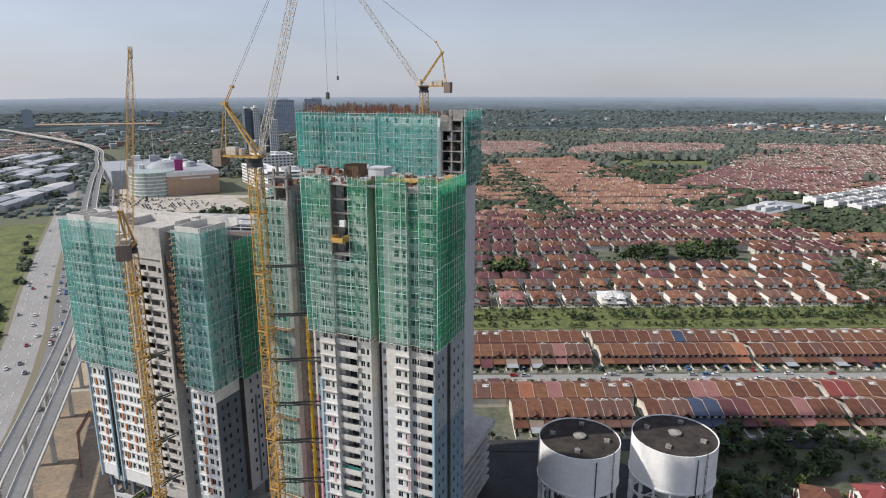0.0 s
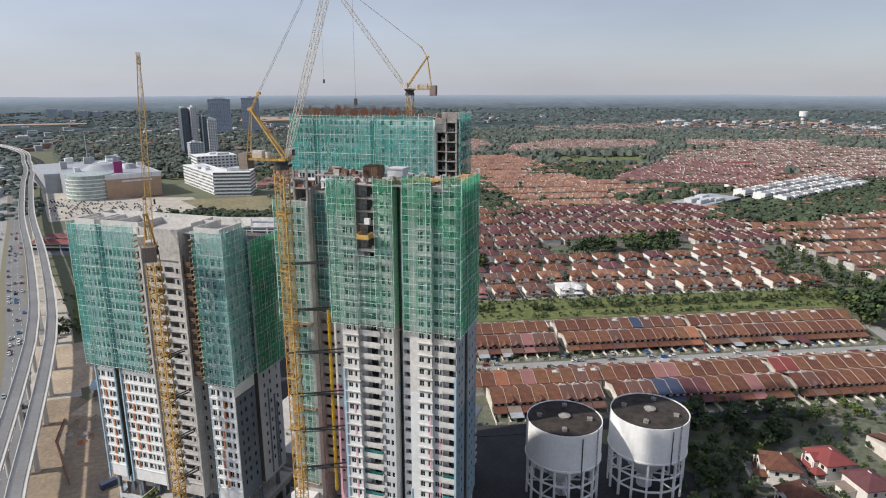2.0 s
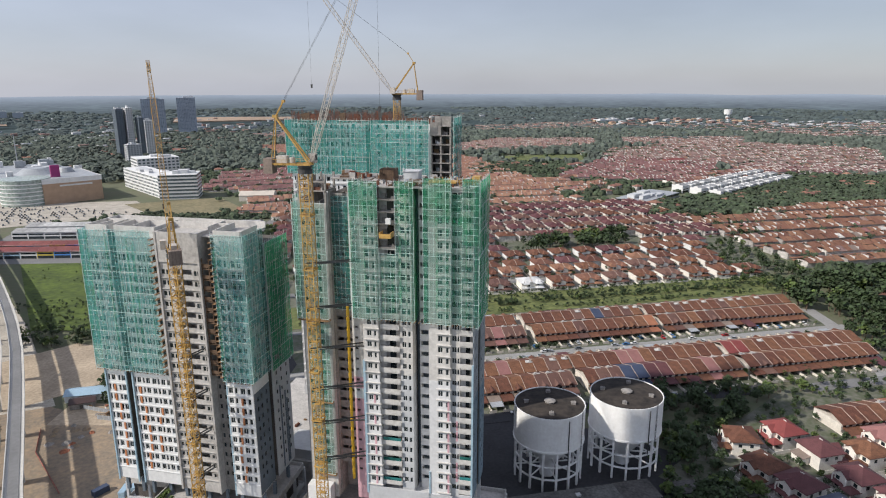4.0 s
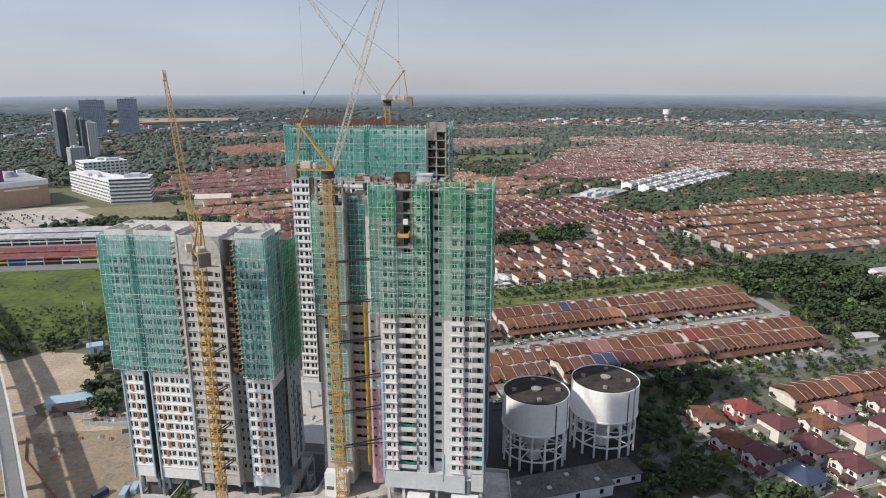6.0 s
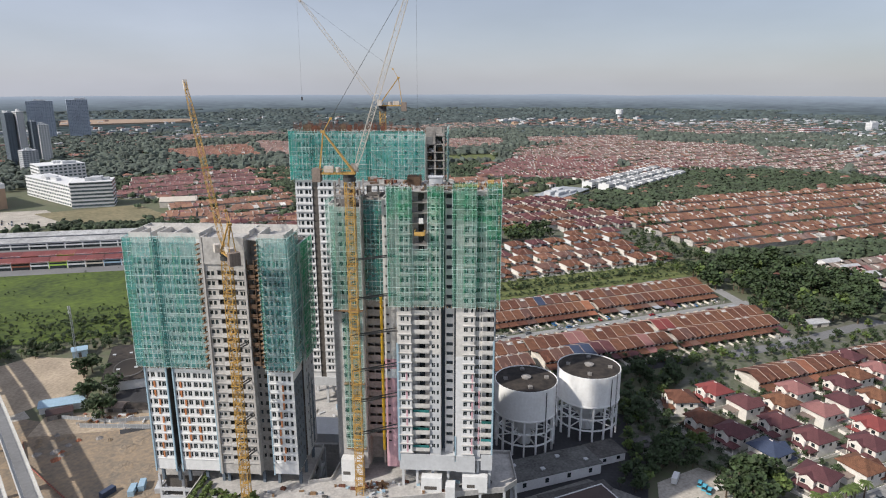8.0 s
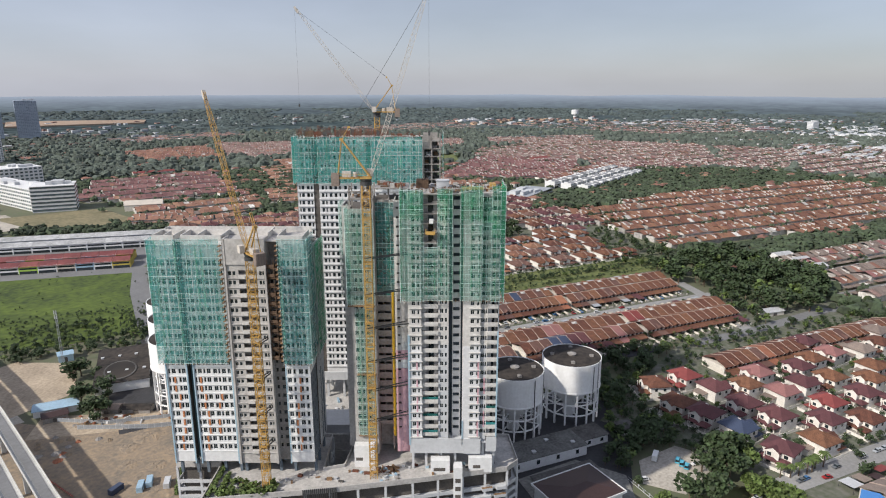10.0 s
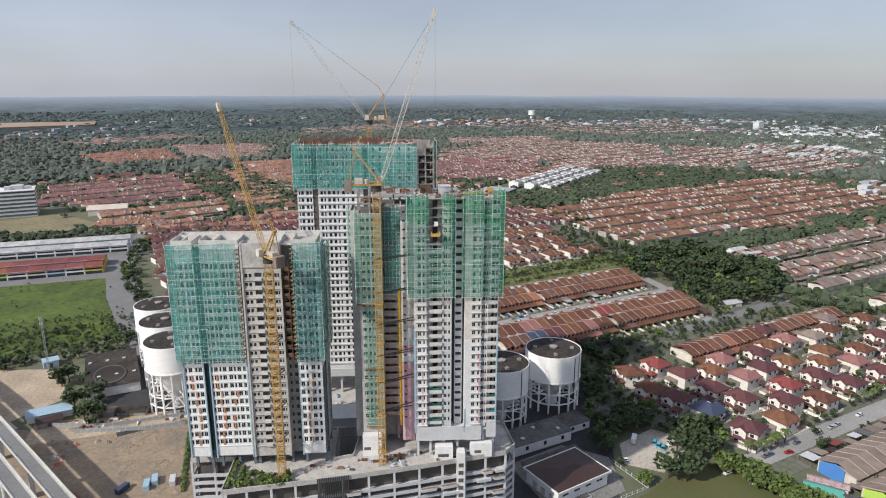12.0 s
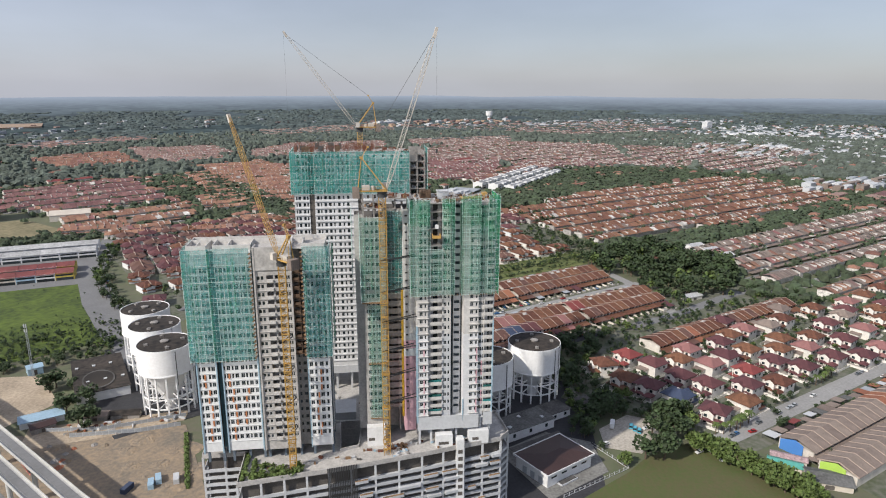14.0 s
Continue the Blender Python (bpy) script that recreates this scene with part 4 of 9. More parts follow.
# ---- tower three: the tallest, behind ----
def tower_three():
    o = (-103, 182, 0)
    t = thing("apartment_tower", tower_pose(-103, 182), "tall white apartment tower, net and rusty formwork at its open top", "tower", "towers on one podium")
    base, top = 40.0, 141.0
    low = [43.0 + F * i for i in range(26)]
    high = [43.0 + F * i for i in range(26, 32)]
    behind = Geo(o)
    cols1 = [(-131.3, -130.8), (-130.3, -129.2), (-128.2, -127.1), (-126.6, -125.9)]
    cols2 = [(-122.2, -121.2), (-120.6, -120.0), (-119.0, -117.9), (-117.0, -115.9), (-115.0, -114.4), (-113.0, -111.9), (-110.8, -110.2), (-109.0, -107.9)]
    for a0, a1, cols in ((-132.0, -125.4, cols1), (-123.2, -104.0, cols2), (-102.0, -81.0, [(-100, -99), (-97, -96), (-93, -92), (-89, -88), (-85, -84)])):
        g = Geo(o)
        wall(g, "u", a0, a1, 182.6, 182.9, base, top, cols, low + high, 0.7, 2.2)
        for f in low:
            g.box(a0, a1, 182.2, 182.6, f - 0.35, f + 0.2)
        part("wall", g, M_WHITEP, t)
        if a0 < -110:
            windows(t, o, "u", cols, 182.7, low, 0.7, 2.2, 1, behind)
        windows(t, o, "u", cols, 182.7, high, 0.7, 2.2, 1, behind)
    part("upper_storey_glazing", behind, M_GLASS, t, "dark windows of upper storeys and side walls")["kind"] = "stuff"
    g = Geo(o)
    g.box(-125.4, -123.2, 185, 185.3, base, top), g.box(-104, -102, 185, 185.3, base, top)
    part("slot_wall", g, M_SLATE, t, "dark recessed wall")
    # solid core whose dark colour stands for the rooms' shade
    g = Geo(o)
    g.box(-131.8, -81, 182.9, 205, base, top - 0.5), g.box(-81, -74.4, 187, 193.8, base, 122)
    part("body", g, M_ROOM, t, "concrete core painted dark for room shade")
    g = Geo(o)
    g.box(-132.1, -131.8, 182.6, 205, base, top), g.box(-74.4, -74.1, 183, 194, base, 120)
    part("wall", g, M_GREYW, t)
    g = Geo(o)
    g.box(-132.2, -81.0, 182.2, 205, base - 3.5, base + 0.2), g.box(-81.0, -74.0, 182.2, 194, base - 3.5, base + 0.2)
    part("skirt", g, M_GREYW, t, "blank light-grey band below the lowest storey")
    for a in np.arange(-131, -75, 7.0):
        for b in (184, 194, 203):
            g = Geo(o)
            g.box(a, a + 1, b, b + 1, 27.6, base - 3.5)
            part("column", g, M_GREYW, t)
    # open bare frame bay at the corner
    g = Geo(o)
    for i in range(7):
        f = 122.0 + F * i
        g.box(-80.9, -73.6, 181.6, 194.5, f - 0.3, f)
        for a in (-80.8, -77.6, -74.3):
            g.box(a, a + 0.55, 181.8, 182.4, f, f + F - 0.3)
        g.box(-74.2, -73.8, 182.4, 194.5, f, f + 1.0), g.box(-80.8, -75, 188, 188.3, f, f + 2.8)
    g.box(-80.9, -77.2, 181.5, 182, 137.4, 141.6), g.box(-80.8, -76.0, 190, 194, 122, 138.5)
    part("frame", g, M_DARKW, t, "open raw concrete frame")
    # nets
    net_face(t, o, "u", -133.2, -101.2, 181.0, 123.4, 142.0, M_NETT, -1)
    net_face(t, o, "u", -101.2, -81.0, 179.8, 123.4, 142.2, M_NETT, -1)
    net_face(t, o, "v", 181.0, 206, -133.2, 123.4, 141.8, M_NETT, -1)
    net_face(t, o, "v", 179.8, 181.0, -101.2, 123.4, 142.2, M_NETT, -1, tubes=False)
    net_face(t, o, "v", 181.0, 195.2, -72.8, 121.0, 143.0, M_NETT, 1)
    # starter bars and rusty formwork panels on top
    g = Geo(o)
    g.box(-132, -81, 182.8, 205, top - 0.5, top - 0.1)
    part("roof", g, M_CONC, t, "bare roof slab under construction")
    rnd = random.Random(5)
    for b in (183.2, 187.5, 192.0, 198.0, 203.5):        # wall panels and mats of starter bars, nearly unbroken along the slab's edge
        a = -131.6
        while a < -82:
            w, h = rnd.uniform(0.9, 2.6), rnd.uniform(2.8, 4.3) if a < -97 else rnd.uniform(0.7, 1.6)
            g = Geo()
            if rnd.random() < 0.3:
                g.box(0, w, -0.15, 0.15, 0, h * 0.8)
                for k in range(4):
                    g.box(w * k / 3 - 0.05, w * k / 3 + 0.05, -0.2, -0.152, 0, h * 0.9)
                part("formwork_panel", g, rnd.choice((M_SLOTB, M_DARKCONC, M_RUST)), t, "", pose(a - o[0], b - o[1], top - 0.1, 0, 0, rnd.uniform(-3, 3)))
            else:
                for k in range(int(w / 0.22)):
                    g.box(k * 0.22, k * 0.22 + 0.07, -0.04, 0.04, 0, h + rnd.uniform(-0.5, 0.4))
                for z in (0.5, 1.1, 1.7):
                    g.box(0, w - 0.1, 0.04, 0.09, z, z + 0.06)
                part("starter_bars", g, M_RUST, t, "", pose(a - o[0], b - o[1], top - 0.1, 0, 0, rnd.uniform(-4, 4)))
            a += w + (rnd.uniform(0.0, 0.25) if b < 184 else rnd.uniform(0.3, 3.0))
    for i in range(6):                                   # stacked boards and props on the open floors
        for k in range(4):
            g = Geo()
            w, h = rnd.uniform(0.4, 1.6), rnd.uniform(0.3, 1.7)
            g.box(-w / 2, w / 2, -0.3, 0.3, 0, h), g.box(-w / 2 - 0.2, w / 2 + 0.1, -0.34, 0.2, h, h + 0.08)
            part("board_stack", g, rnd.choice((M_TIMBER, M_SLOTB, M_DARKW, M_GREYW)), t, "", pose(rnd.uniform(-79.6, -75.4) - o[0], rnd.uniform(182.9, 187.0) - o[1], 122.0 + F * i, 0, 0, rnd.uniform(-15, 15)))
    return t


M_SLOTB = surf("dark_stained_boards", (0.15, 0.095, 0.06), 0.9, 0.3, 0.4, 2.0, 0.2)
# Plaster with the shade of the sunless side in its colour.
M_SLATEB = surf("shaded_grey_blue_plaster", (0.30, 0.33, 0.36), 0.8, 0.1, 0.2, 1.0, 0.05)
M_NETS = netting("deep_green_safety_net", (0.03, 0.45, 0.20), 0.7)
# Blue paint, darkened to include the same side's shade.
M_BLUED = surf("shaded_slate_blue_paint", (0.17, 0.24, 0.30), 0.75, 0.1, 0.2, 1.0, 0.05)
M_SCREEN = glassy("green_glass", (0.03, 0.16, 0.15))
M_DARKW = surf("grimy_concrete", (0.30, 0.28, 0.26), 0.9, 0.2, 0.25, 1.2, 0.15)
M_YELLOWP = surf("yellow_paint", (0.72, 0.42, 0.03), 0.55, 0.1)
M_NETB = netting("pale_green_safety_net", (0.115, 0.385, 0.30), 0.40)
M_CONCL = surf("pale_bare_plaster", (0.585, 0.565, 0.535), 0.9, 0.12, 0.25, 1.2, 0.1)
M_WHITEP = surf("shaded_white_paint", (0.66, 0.66, 0.66), 0.75, 0.08, 0.2, 1.0, 0.05)
tower_one()
tower_two()
tower_three()


# ---- podium ----
def podium():
    o = (-100, 120, 0)
    t = thing("podium", tower_pose(-100, 120), "white multi-storey car park podium under the towers", "podium")
    edge = [(-150, 101.5), (-110, 107.3), (-83, 112.5), (-66, 116.2), (-50.5, 119.6), (-46.5, 124), (-48, 141), (-105, 141), (-107, 121), (-114, 119), (-114.5, 141), (-166, 141), (-166, 122), (-150, 122)]

    def shrink(k):
        out, n = [], len(edge)
        for i, (x, y) in enumerate(edge):
            a, b = Vector(edge[i - 1]), Vector(edge[(i + 1) % n])
            p = Vector((x, y))
            d0, d1 = (p - a).normalized(), (b - p).normalized()
            nrm = (Vector((-d0.y, d0.x)) + Vector((-d1.y, d1.x))).normalized()
            out.append((x + nrm.x * k, y + nrm.y * k))
        return out
    # solid block between decks, painted dark as the car park's shade
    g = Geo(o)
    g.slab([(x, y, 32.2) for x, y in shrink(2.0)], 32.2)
    part("core", g, M_ROOM, t, "core painted dark for car park shade")
    rq = random.Random(41)
    n = len(edge)
    for i in range(9):
        z = 2.0 + i * 3.05
        g = Geo(o)
        g.slab([(x, y, z + 0.2) for x, y in shrink(0.4)], 0.4)
        for k in range(n):
            g.beam(Vector((*edge[k], z + 0.25)), Vector((*edge[(k + 1) % n], z + 0.25)), 0.25, 1.25)
        part("deck", g, M_GREYW, t, "white concrete parking deck with a solid parapet")
        for k in (1, 2, 3):                              # parapet boxes that stand proud of the deck edge
            a, b = Vector(edge[k]), Vector(edge[k + 1])
            f = rq.uniform(0.0, 0.12)
            while f < 0.86:
                w = rq.uniform(0.14, 0.36)
                if rq.random() < 0.55:
                    p, q = a.lerp(b, f), a.lerp(b, min(0.97, f + w))
                    out = Vector(((b - a).y, -(b - a).x)).normalized() * 0.75
                    g = Geo(o)
                    g.beam(Vector((*(p + out), z + 0.25)), Vector((*(q + out), z + 0.25)), 1.1, 1.1)
                    part("parapet_box", g, M_GREYW, t)
                    if rq.random() < 0.5:
                        g = Geo(o)
                        g.beam(Vector((*(p + out), z + 0.83)), Vector((*(q + out), z + 0.83)), 0.9, 0.06)
                        part("board", g, M_TIMBER, t, "timber board lying on the parapet")
                f += w + rq.uniform(0.03, 0.12)
    g = Geo(o)
    g.slab([(x, y, 33.0) for x, y in shrink(0.3)], 0.8)
    for k in range(len(edge)):
        g.beam(Vector((*edge[k], 33.2)), Vector((*edge[(k + 1) % len(edge)], 33.2)), 0.35, 1.9)
    part("roof_deck", g, M_CONC, t, "concrete podium roof deck")
    for k in range(len(edge)):
        a, b = Vector(edge[k]), Vector(edge[(k + 1) % len(edge)])
        n = max(1, round((b - a).length / 8.2))
        for i in range(n):
            p = a.lerp(b, i / n)
            g = Geo((p.x, p.y, 0))
            g.box(p.x - 0.4, p.x + 0.4, p.y - 0.1, p.y + 0.7, 0, 32.4)
            part("column", g, M_GREYW, t, "", pose(p.x - o[0], p.y - o[1], 0))
    # the round-edged stair tower, and pavilions on the deck
    g = Geo(o)
    g.box(-69.2, -66.2, 114.6, 118.5, 0, 36.6)
    # dark panels on the face stand in for shaded openings
    for i in range(10):
        g.box(-68.6, -66.8, 114.5, 114.6, 3 + i * 3.1, 4.6 + i * 3.1, 1)
    part("stair_tower", g, [M_WHITE, M_ROOM], t, "white stair tower with small openings")
    for a0, a1, b0, b1, zt, c0, c1, z in ((-77, -70.5, 116.5, 119.5, 38.2, -76, -72, 34.2), (-64, -56, 117.6, 119.8, 38.6, -62.5, -60.0, 34.6), (-103.5, -96.5, 121.0, 124.0, 41, -103.0, -100.6, 35.4)):
        g = Geo(o)
        # the dark panel here also paints a shaded opening
        g.box(a0, a1, b0, b1, 33, zt), g.box(c0, c1, b0 - 0.05, b0, z, z + 1.2, 1)
        part("pavilion", g, [M_WHITE, M_ROOM], t, "low white room on the podium deck")
    g = Geo(o)
    for k in range(18):
        a = -118.6 + k * 0.62
        b = 101.5 + (a + 150) * 0.145 - 0.5
        g.box(a, a + 0.28, b, b + 0.35, 8, 34.2)
    part("louvre", g, M_DARK, t, "dark vertical louvres")
    rp = random.Random(23)
    for k in range(46):
        a = -148 + k * 2.05
        b = 104.5 + (a + 148) * 0.155 + rp.uniform(0.5, 7)
        w, d, h = rp.uniform(0.5, 2.4), rp.uniform(0.4, 1.2), rp.uniform(0.15, 0.8)
        g = Geo()
        g.box(-w / 2, w / 2, -d / 2, d / 2, 0, h), g.box(-w / 2 - 0.05, w / 2 + 0.05, -d / 2 - 0.05, d / 2 + 0.05, h, h + 0.08)
        part("deck_store", g, rp.choice((M_GREYW, M_TIMBER, M_RUST, M_DARKCONC, M_CONC, M_BLUE)), t, "", pose(a - o[0], b - o[1], 33.0, 0, 0, rp.uniform(-20, 20)))
    return t


podium()

# ---- lower deck under the rear tower ----
t = thing("rear_podium", tower_pose(-110, 180), "bare concrete podium deck under the rear tower", "podium")
g = Geo((-110, 180, 0))
g.box(-150, -86, 152, 212, 0, 27.0)
part("body", g, M_CONC, t)
g = Geo((-110, 180, 0))
g.box(-150.3, -72, 151.7, 212.3, 25.6, 27.6)
part("deck", g, M_CONC, t)
for k in range(7):
    g = Geo((-110, 180, 0))
    g.box(-150.1, -74, 151.9, 212, 2 + k * 3.4, 3.3 + k * 3.4)
    part("parapet", g, M_CONC, t)
g = Geo((-110, 160, 27.6))
g.box(-127, -108, 153, 165, 27.6, 31.0), g.box(-127.3, -107.7, 152.7, 165.3, 31.0, 31.3)
tagged(part("site_office", g, M_GREYW, None, "", tower_pose(-110, 160, 27.6)), "low site office with a pale blue-grey flat roof", "office")


# ---- elevated water tanks ----
def water_tank(x, y, r, top, turn):
    t = thing("water_tank", pose(x, y, 0, 0, 0, turn), "round white elevated concrete water tank on slender columns", "water tank", "elevated water tanks")
    zb = top - 14.0
    g = Geo()
    g.ring(0, 0, zb, top, r - 0.35, r, 64)
    g.ring(0, 0, zb - 0.5, zb + 0.15, r - 0.8, r + 0.25, 64)
    for p in (ob := part("drum", g, M_TANK, t)).data.polygons:
        p.use_smooth = False
    g = Geo()
    n = 64
    for k in range(4):                                   # low domed roof in rings
        r0, r1 = (r - 0.36) * (1 - k / 4), (r - 0.36) * (1 - (k + 1) / 4)
        g.cyl(0, 0, top - 0.35 + 0.16 * k, top - 0.35 + 0.16 * (k + 1), r0, max(r1, 0.01), n, 0, False)
    part("roof", g, M_TANKTOP, t, "black weathered tank roof")
    g = Geo()
    g.cyl(0, 0, top - 0.3, top + 0.9, 1.9, 1.9, 20), g.cyl(0, 0, top + 0.9, top + 1.5, 2.3, 0.2, 20)
    part("vent_cap", g, M_DARKW, t, "grey round vent cap")
    for k in range(4):
        a = k * math.pi / 2 + 0.6
        g = Geo()
        g.box(-0.9, 0.9, -0.9, 0.9, 0, 0.9), g.box(-1.1, 1.1, -0.2, 0.2, 0.9, 1.05)
        part("hatch", g, M_DARKW, t, "", pose(r * 0.66 * math.cos(a), r * 0.66 * math.sin(a), top - 0.2, 0, 0, math.degrees(a)))
    g = Geo()
    g.cyl(0, 0, 5.5, zb, 3.0, r - 1.5, 40, 0, False)
    g.cyl(0, 0, 0, 6, 3.0, 3.0, 24)
    part("funnel", g, M_TANK, t, "white conical floor and central shaft")
    legs = 16
    for k in range(legs):
        a = 2 * math.pi * k / legs
        g = Geo()
        g.box(-0.38, 0.38, -0.38, 0.38, 0, zb)
        part("leg", g, M_TANK, t, "", pose((r - 0.7) * math.cos(a), (r - 0.7) * math.sin(a), 0, 0, 0, math.degrees(a)))
    for z in (5.2, 10.6):
        g = Geo()
        for k in range(legs):
            a, b = 2 * math.pi * k / legs, 2 * math.pi * (k + 1) / legs
            g.beam(((r - 0.7) * math.cos(a), (r - 0.7) * math.sin(a), z), ((r - 0.7) * math.cos(b), (r - 0.7) * math.sin(b), z), 0.5, 0.6)
        for k in range(0, legs, 2):
            a = 2 * math.pi * k / legs
            g.beam((3 * math.cos(a), 3 * math.sin(a), z), ((r - 0.7) * math.cos(a), (r - 0.7) * math.sin(a), z), 0.35, 0.5)
        part("ring_beam", g, M_TANK, t)
    g = Geo()
    a = radians(262 - turn)
    g.cyl((r + 0.22) * math.cos(a), (r + 0.22) * math.sin(a), zb - 6, top - 1.2, 0.2, 0.2, 8)
    part("downpipe", g, M_DARK, t, "dark overflow pipe")
    g = Geo()
    for s in (-0.3, 0.3):
        g.beam((s, -r - 0.45, zb - 2), (s, -r - 0.45, top + 1.0), 0.1)
    for z in np.arange(zb - 2, top + 1, 0.5):
        g.box(-0.3, 0.3, -r - 0.48, -r - 0.42, z, z + 0.06)
    part("ladder", g, M_DARK, t, "dark steel ladder")
    return t


M_TANK = surf("tank_white", (0.86, 0.86, 0.85), 0.7, 0.04, 0.12, 0.8, 0.03, tint=(0.76, 0.75, 0.73))
M_TANKTOP = surf("tank_roof_black", (0.05, 0.04, 0.033), 1.0, 0.3, 0.07, 0.35, 0.2, tint=(0.006, 0.006, 0.006), detail=7.0)
water_tank(113.3, 175.4, 14.0, 31.5, 20)
water_tank(145.8, 165.8, 14.6, 31.5, 5)
water_tank(7.3, 309.5, 13.9, 38.0, 35)
water_tank(18.0, 340.0, 13.9, 38.0, 10)
water_tank(28.0, 370.0, 13.9, 38.0, 60)


# ---- luffing tower cranes ----
def lattice(g, p, q, w, bay, chord, lace, taper=1.0, m=0):
    """A square lattice girder from p to q."""
    p, q = Vector(p), Vector(q)
    d = q - p
    n = max(2, round(d.length / bay))
    a = d.normalized().cross(Vector((0, 0, 1)))
    a = (a if a.length > 0.05 else Vector((1, 0, 0))).normalized()
    c = a.cross(d.normalized())
    def corner(i, k):
        f = i / n
        s = w / 2 * (1 + (taper - 1) * max(0, (f - 0.75) * 4)) * min(1, 0.3 + f * 8 if taper < 1 else 1)
        return p + d * f + a * s * (1, 1, -1, -1)[k] + c * s * (1, -1, -1, 1)[k]
    for k in range(4):
        for i in range(n):
            g.beam(corner(i, k), corner(i + 1, k), chord, m=m)
            k2 = (k + 1) % 4
            g.beam(corner(i, k), corner(i, k2), lace, m=m)
            g.beam(corner(i, k if i % 2 else k2), corner(i + 1, k2 if i % 2 else k), lace, m=m)
    return g


def crane(x, y, z0, zp, tip, mast_w, label, jib_mat, mast_mat, ties=(), counter=8.5, apex=11.6):
    t = thing("tower_crane", pose(x, y, z0), label, "crane", "tower cranes")
    zl = zp - z0
    g = lattice(Geo(), (0, 0, 0), (0, 0, zl - 3.4), mast_w, mast_w * 0.68, 0.21, 0.10)
    for k in range(4):                                   # inner ladder and landings
        g.beam((0.35 * (k % 2 * 2 - 1), 0.5, 0), (0.35 * (k % 2 * 2 - 1), 0.5, zl - 3.6), 0.07)
    for z in np.arange(3, zl - 5, 4.5):
        g.box(-mast_w * 0.4, mast_w * 0.4, -0.2, mast_w * 0.4, z, z + 0.08)
    part("mast", g, mast_mat, t, "", pose(0, 0, 0, 0, 0, TA))
    for z in np.arange(zl % 14.0, zl - 5, 14.0):
        g = Geo()
        for a, b, c, d in ((-1, 1, -1, -0.88), (-1, 1, 0.88, 1), (-1, -0.88, -1, 1), (0.88, 1, -1, 1)):
            g.box(a * mast_w * 0.62, b * mast_w * 0.62, c * mast_w * 0.62, d * mast_w * 0.62, z, z + 0.35)
        part("collar", g, mast_mat, t, "", pose(0, 0, 0, 0, 0, TA))
    g = Geo()
    g.cyl(0, 0, zl - 3.4, zl - 2.4, mast_w * 0.75, mast_w * 0.75, 16), g.cyl(0, 0, zl - 2.4, zl - 1.4, mast_w * 0.6, mast_w * 0.8, 16)
    part("slewing_ring", g, M_DARK, t, "dark slewing ring")
    way = Vector((tip[0] - x, tip[1] - y, 0))
    yaw = math.degrees(math.atan2(way.y, way.x))
    top = thing("upperworks", pose(0, 0, zl - 1.4, 0, 0, yaw), "", "")
    top.parent = t
    g = Geo()
    g.box(-counter, 1.8, -1.3, -1.0, 0, 0.5), g.box(-counter, 1.8, 1.0, 1.3, 0, 0.5)
    for a in np.arange(-counter, 1.6, 1.3):
        g.box(a, a + 0.18, -1.0, 1.0, 0.1, 0.4)
    for sy in (-1.5, 1.5):
        g.box(-counter, 1.6, sy - 0.03, sy + 0.03, 1.35, 1.42)
        for a in np.arange(-counter, 1.6, 1.6):
            g.box(a, a + 0.06, sy - 0.03, sy + 0.03, 0.2, 1.35)
    part("machine_deck", g, mast_mat, top)
    g = Geo()
    g.box(-counter - 1.6, -counter + 0.6, -1.5, 1.5, -2.0, 1.5)
    for i in range(4):
        g.box(-counter - 1.65, -counter + 0.65, -1.55 + i * 0.8, -1.0 + i * 0.8, -2.1, 1.6)
    part("counterweight", g, M_TILEG, top, "weathered brown-grey counterweight blocks")
    g = Geo()
    g.box(-counter + 1.6, -counter + 4.2, -0.9, 0.9, 0.5, 2.2), g.cyl(-counter + 5.4, 0, 0.5, 1.9, 0.7, 0.7, 12)
    part("winch_house", g, M_CRANEW, top, "pale winch house")
    g = Geo()
    g.box(0.3, 2.2, 1.4, 2.9, 0.3, 2.6), g.box(2.2, 2.24, 1.5, 2.8, 1.0, 2.4, 1)
    part("cab", g, [M_CRANEW, M_GLASS], top, "white operator cab")
    g = Geo()
    ax = -counter * 0.8
    for sy in (-0.9, 0.9):
        g.beam((1.4, sy, 0.5), (ax, sy * 0.4, apex), 0.38)
        g.beam((-counter + 0.2, sy, 0.5), (ax, sy * 0.4, apex), 0.2)
    for f in (0.3, 0.6, 0.9):
        g.beam((1.4 + (ax - 1.4) * f, -0.9 + 0.5 * f, apex * f), (1.4 + (ax - 1.4) * f, 0.9 - 0.5 * f, apex * f), 0.16)
    g.box(ax - 0.6, ax + 0.5, -0.6, 0.6, apex - 0.3, apex + 0.4)
    for sy in (-0.3, 0.3):
        g.beam((ax, sy, apex), (ax + 2.2, sy, apex + 3.6), 0.16)
    g.box(ax + 1.9, ax + 2.6, -0.4, 0.4, apex + 3.3, apex + 3.9)
    part("a_frame", g, mast_mat, top, "raked steel A-frame")
    r, h = way.length, tip[2] - (zp - 1.4)
    g = lattice(Geo(), (1.6, 0, 0.8), (r, 0, h), 1.35, 1.7, 0.12, 0.06, 0.45)
    part("jib", g, jib_mat, top, "steep lattice jib")
    g = Geo()
    g.beam((r - 0.8 * (r / (r + h)) * 4, 0, h - 4.5 * h / (r + h)), (r, 0, h), 1.1, 0.9)
    part("jib_head", g, M_CRANEW, top, "white jib head")
    g = Geo()
    for sy in (-0.35, 0.35):
        g.beam((ax + 2.2, sy, apex + 3.6), (r * 0.94, sy, h * 0.95), 0.07, n=5)
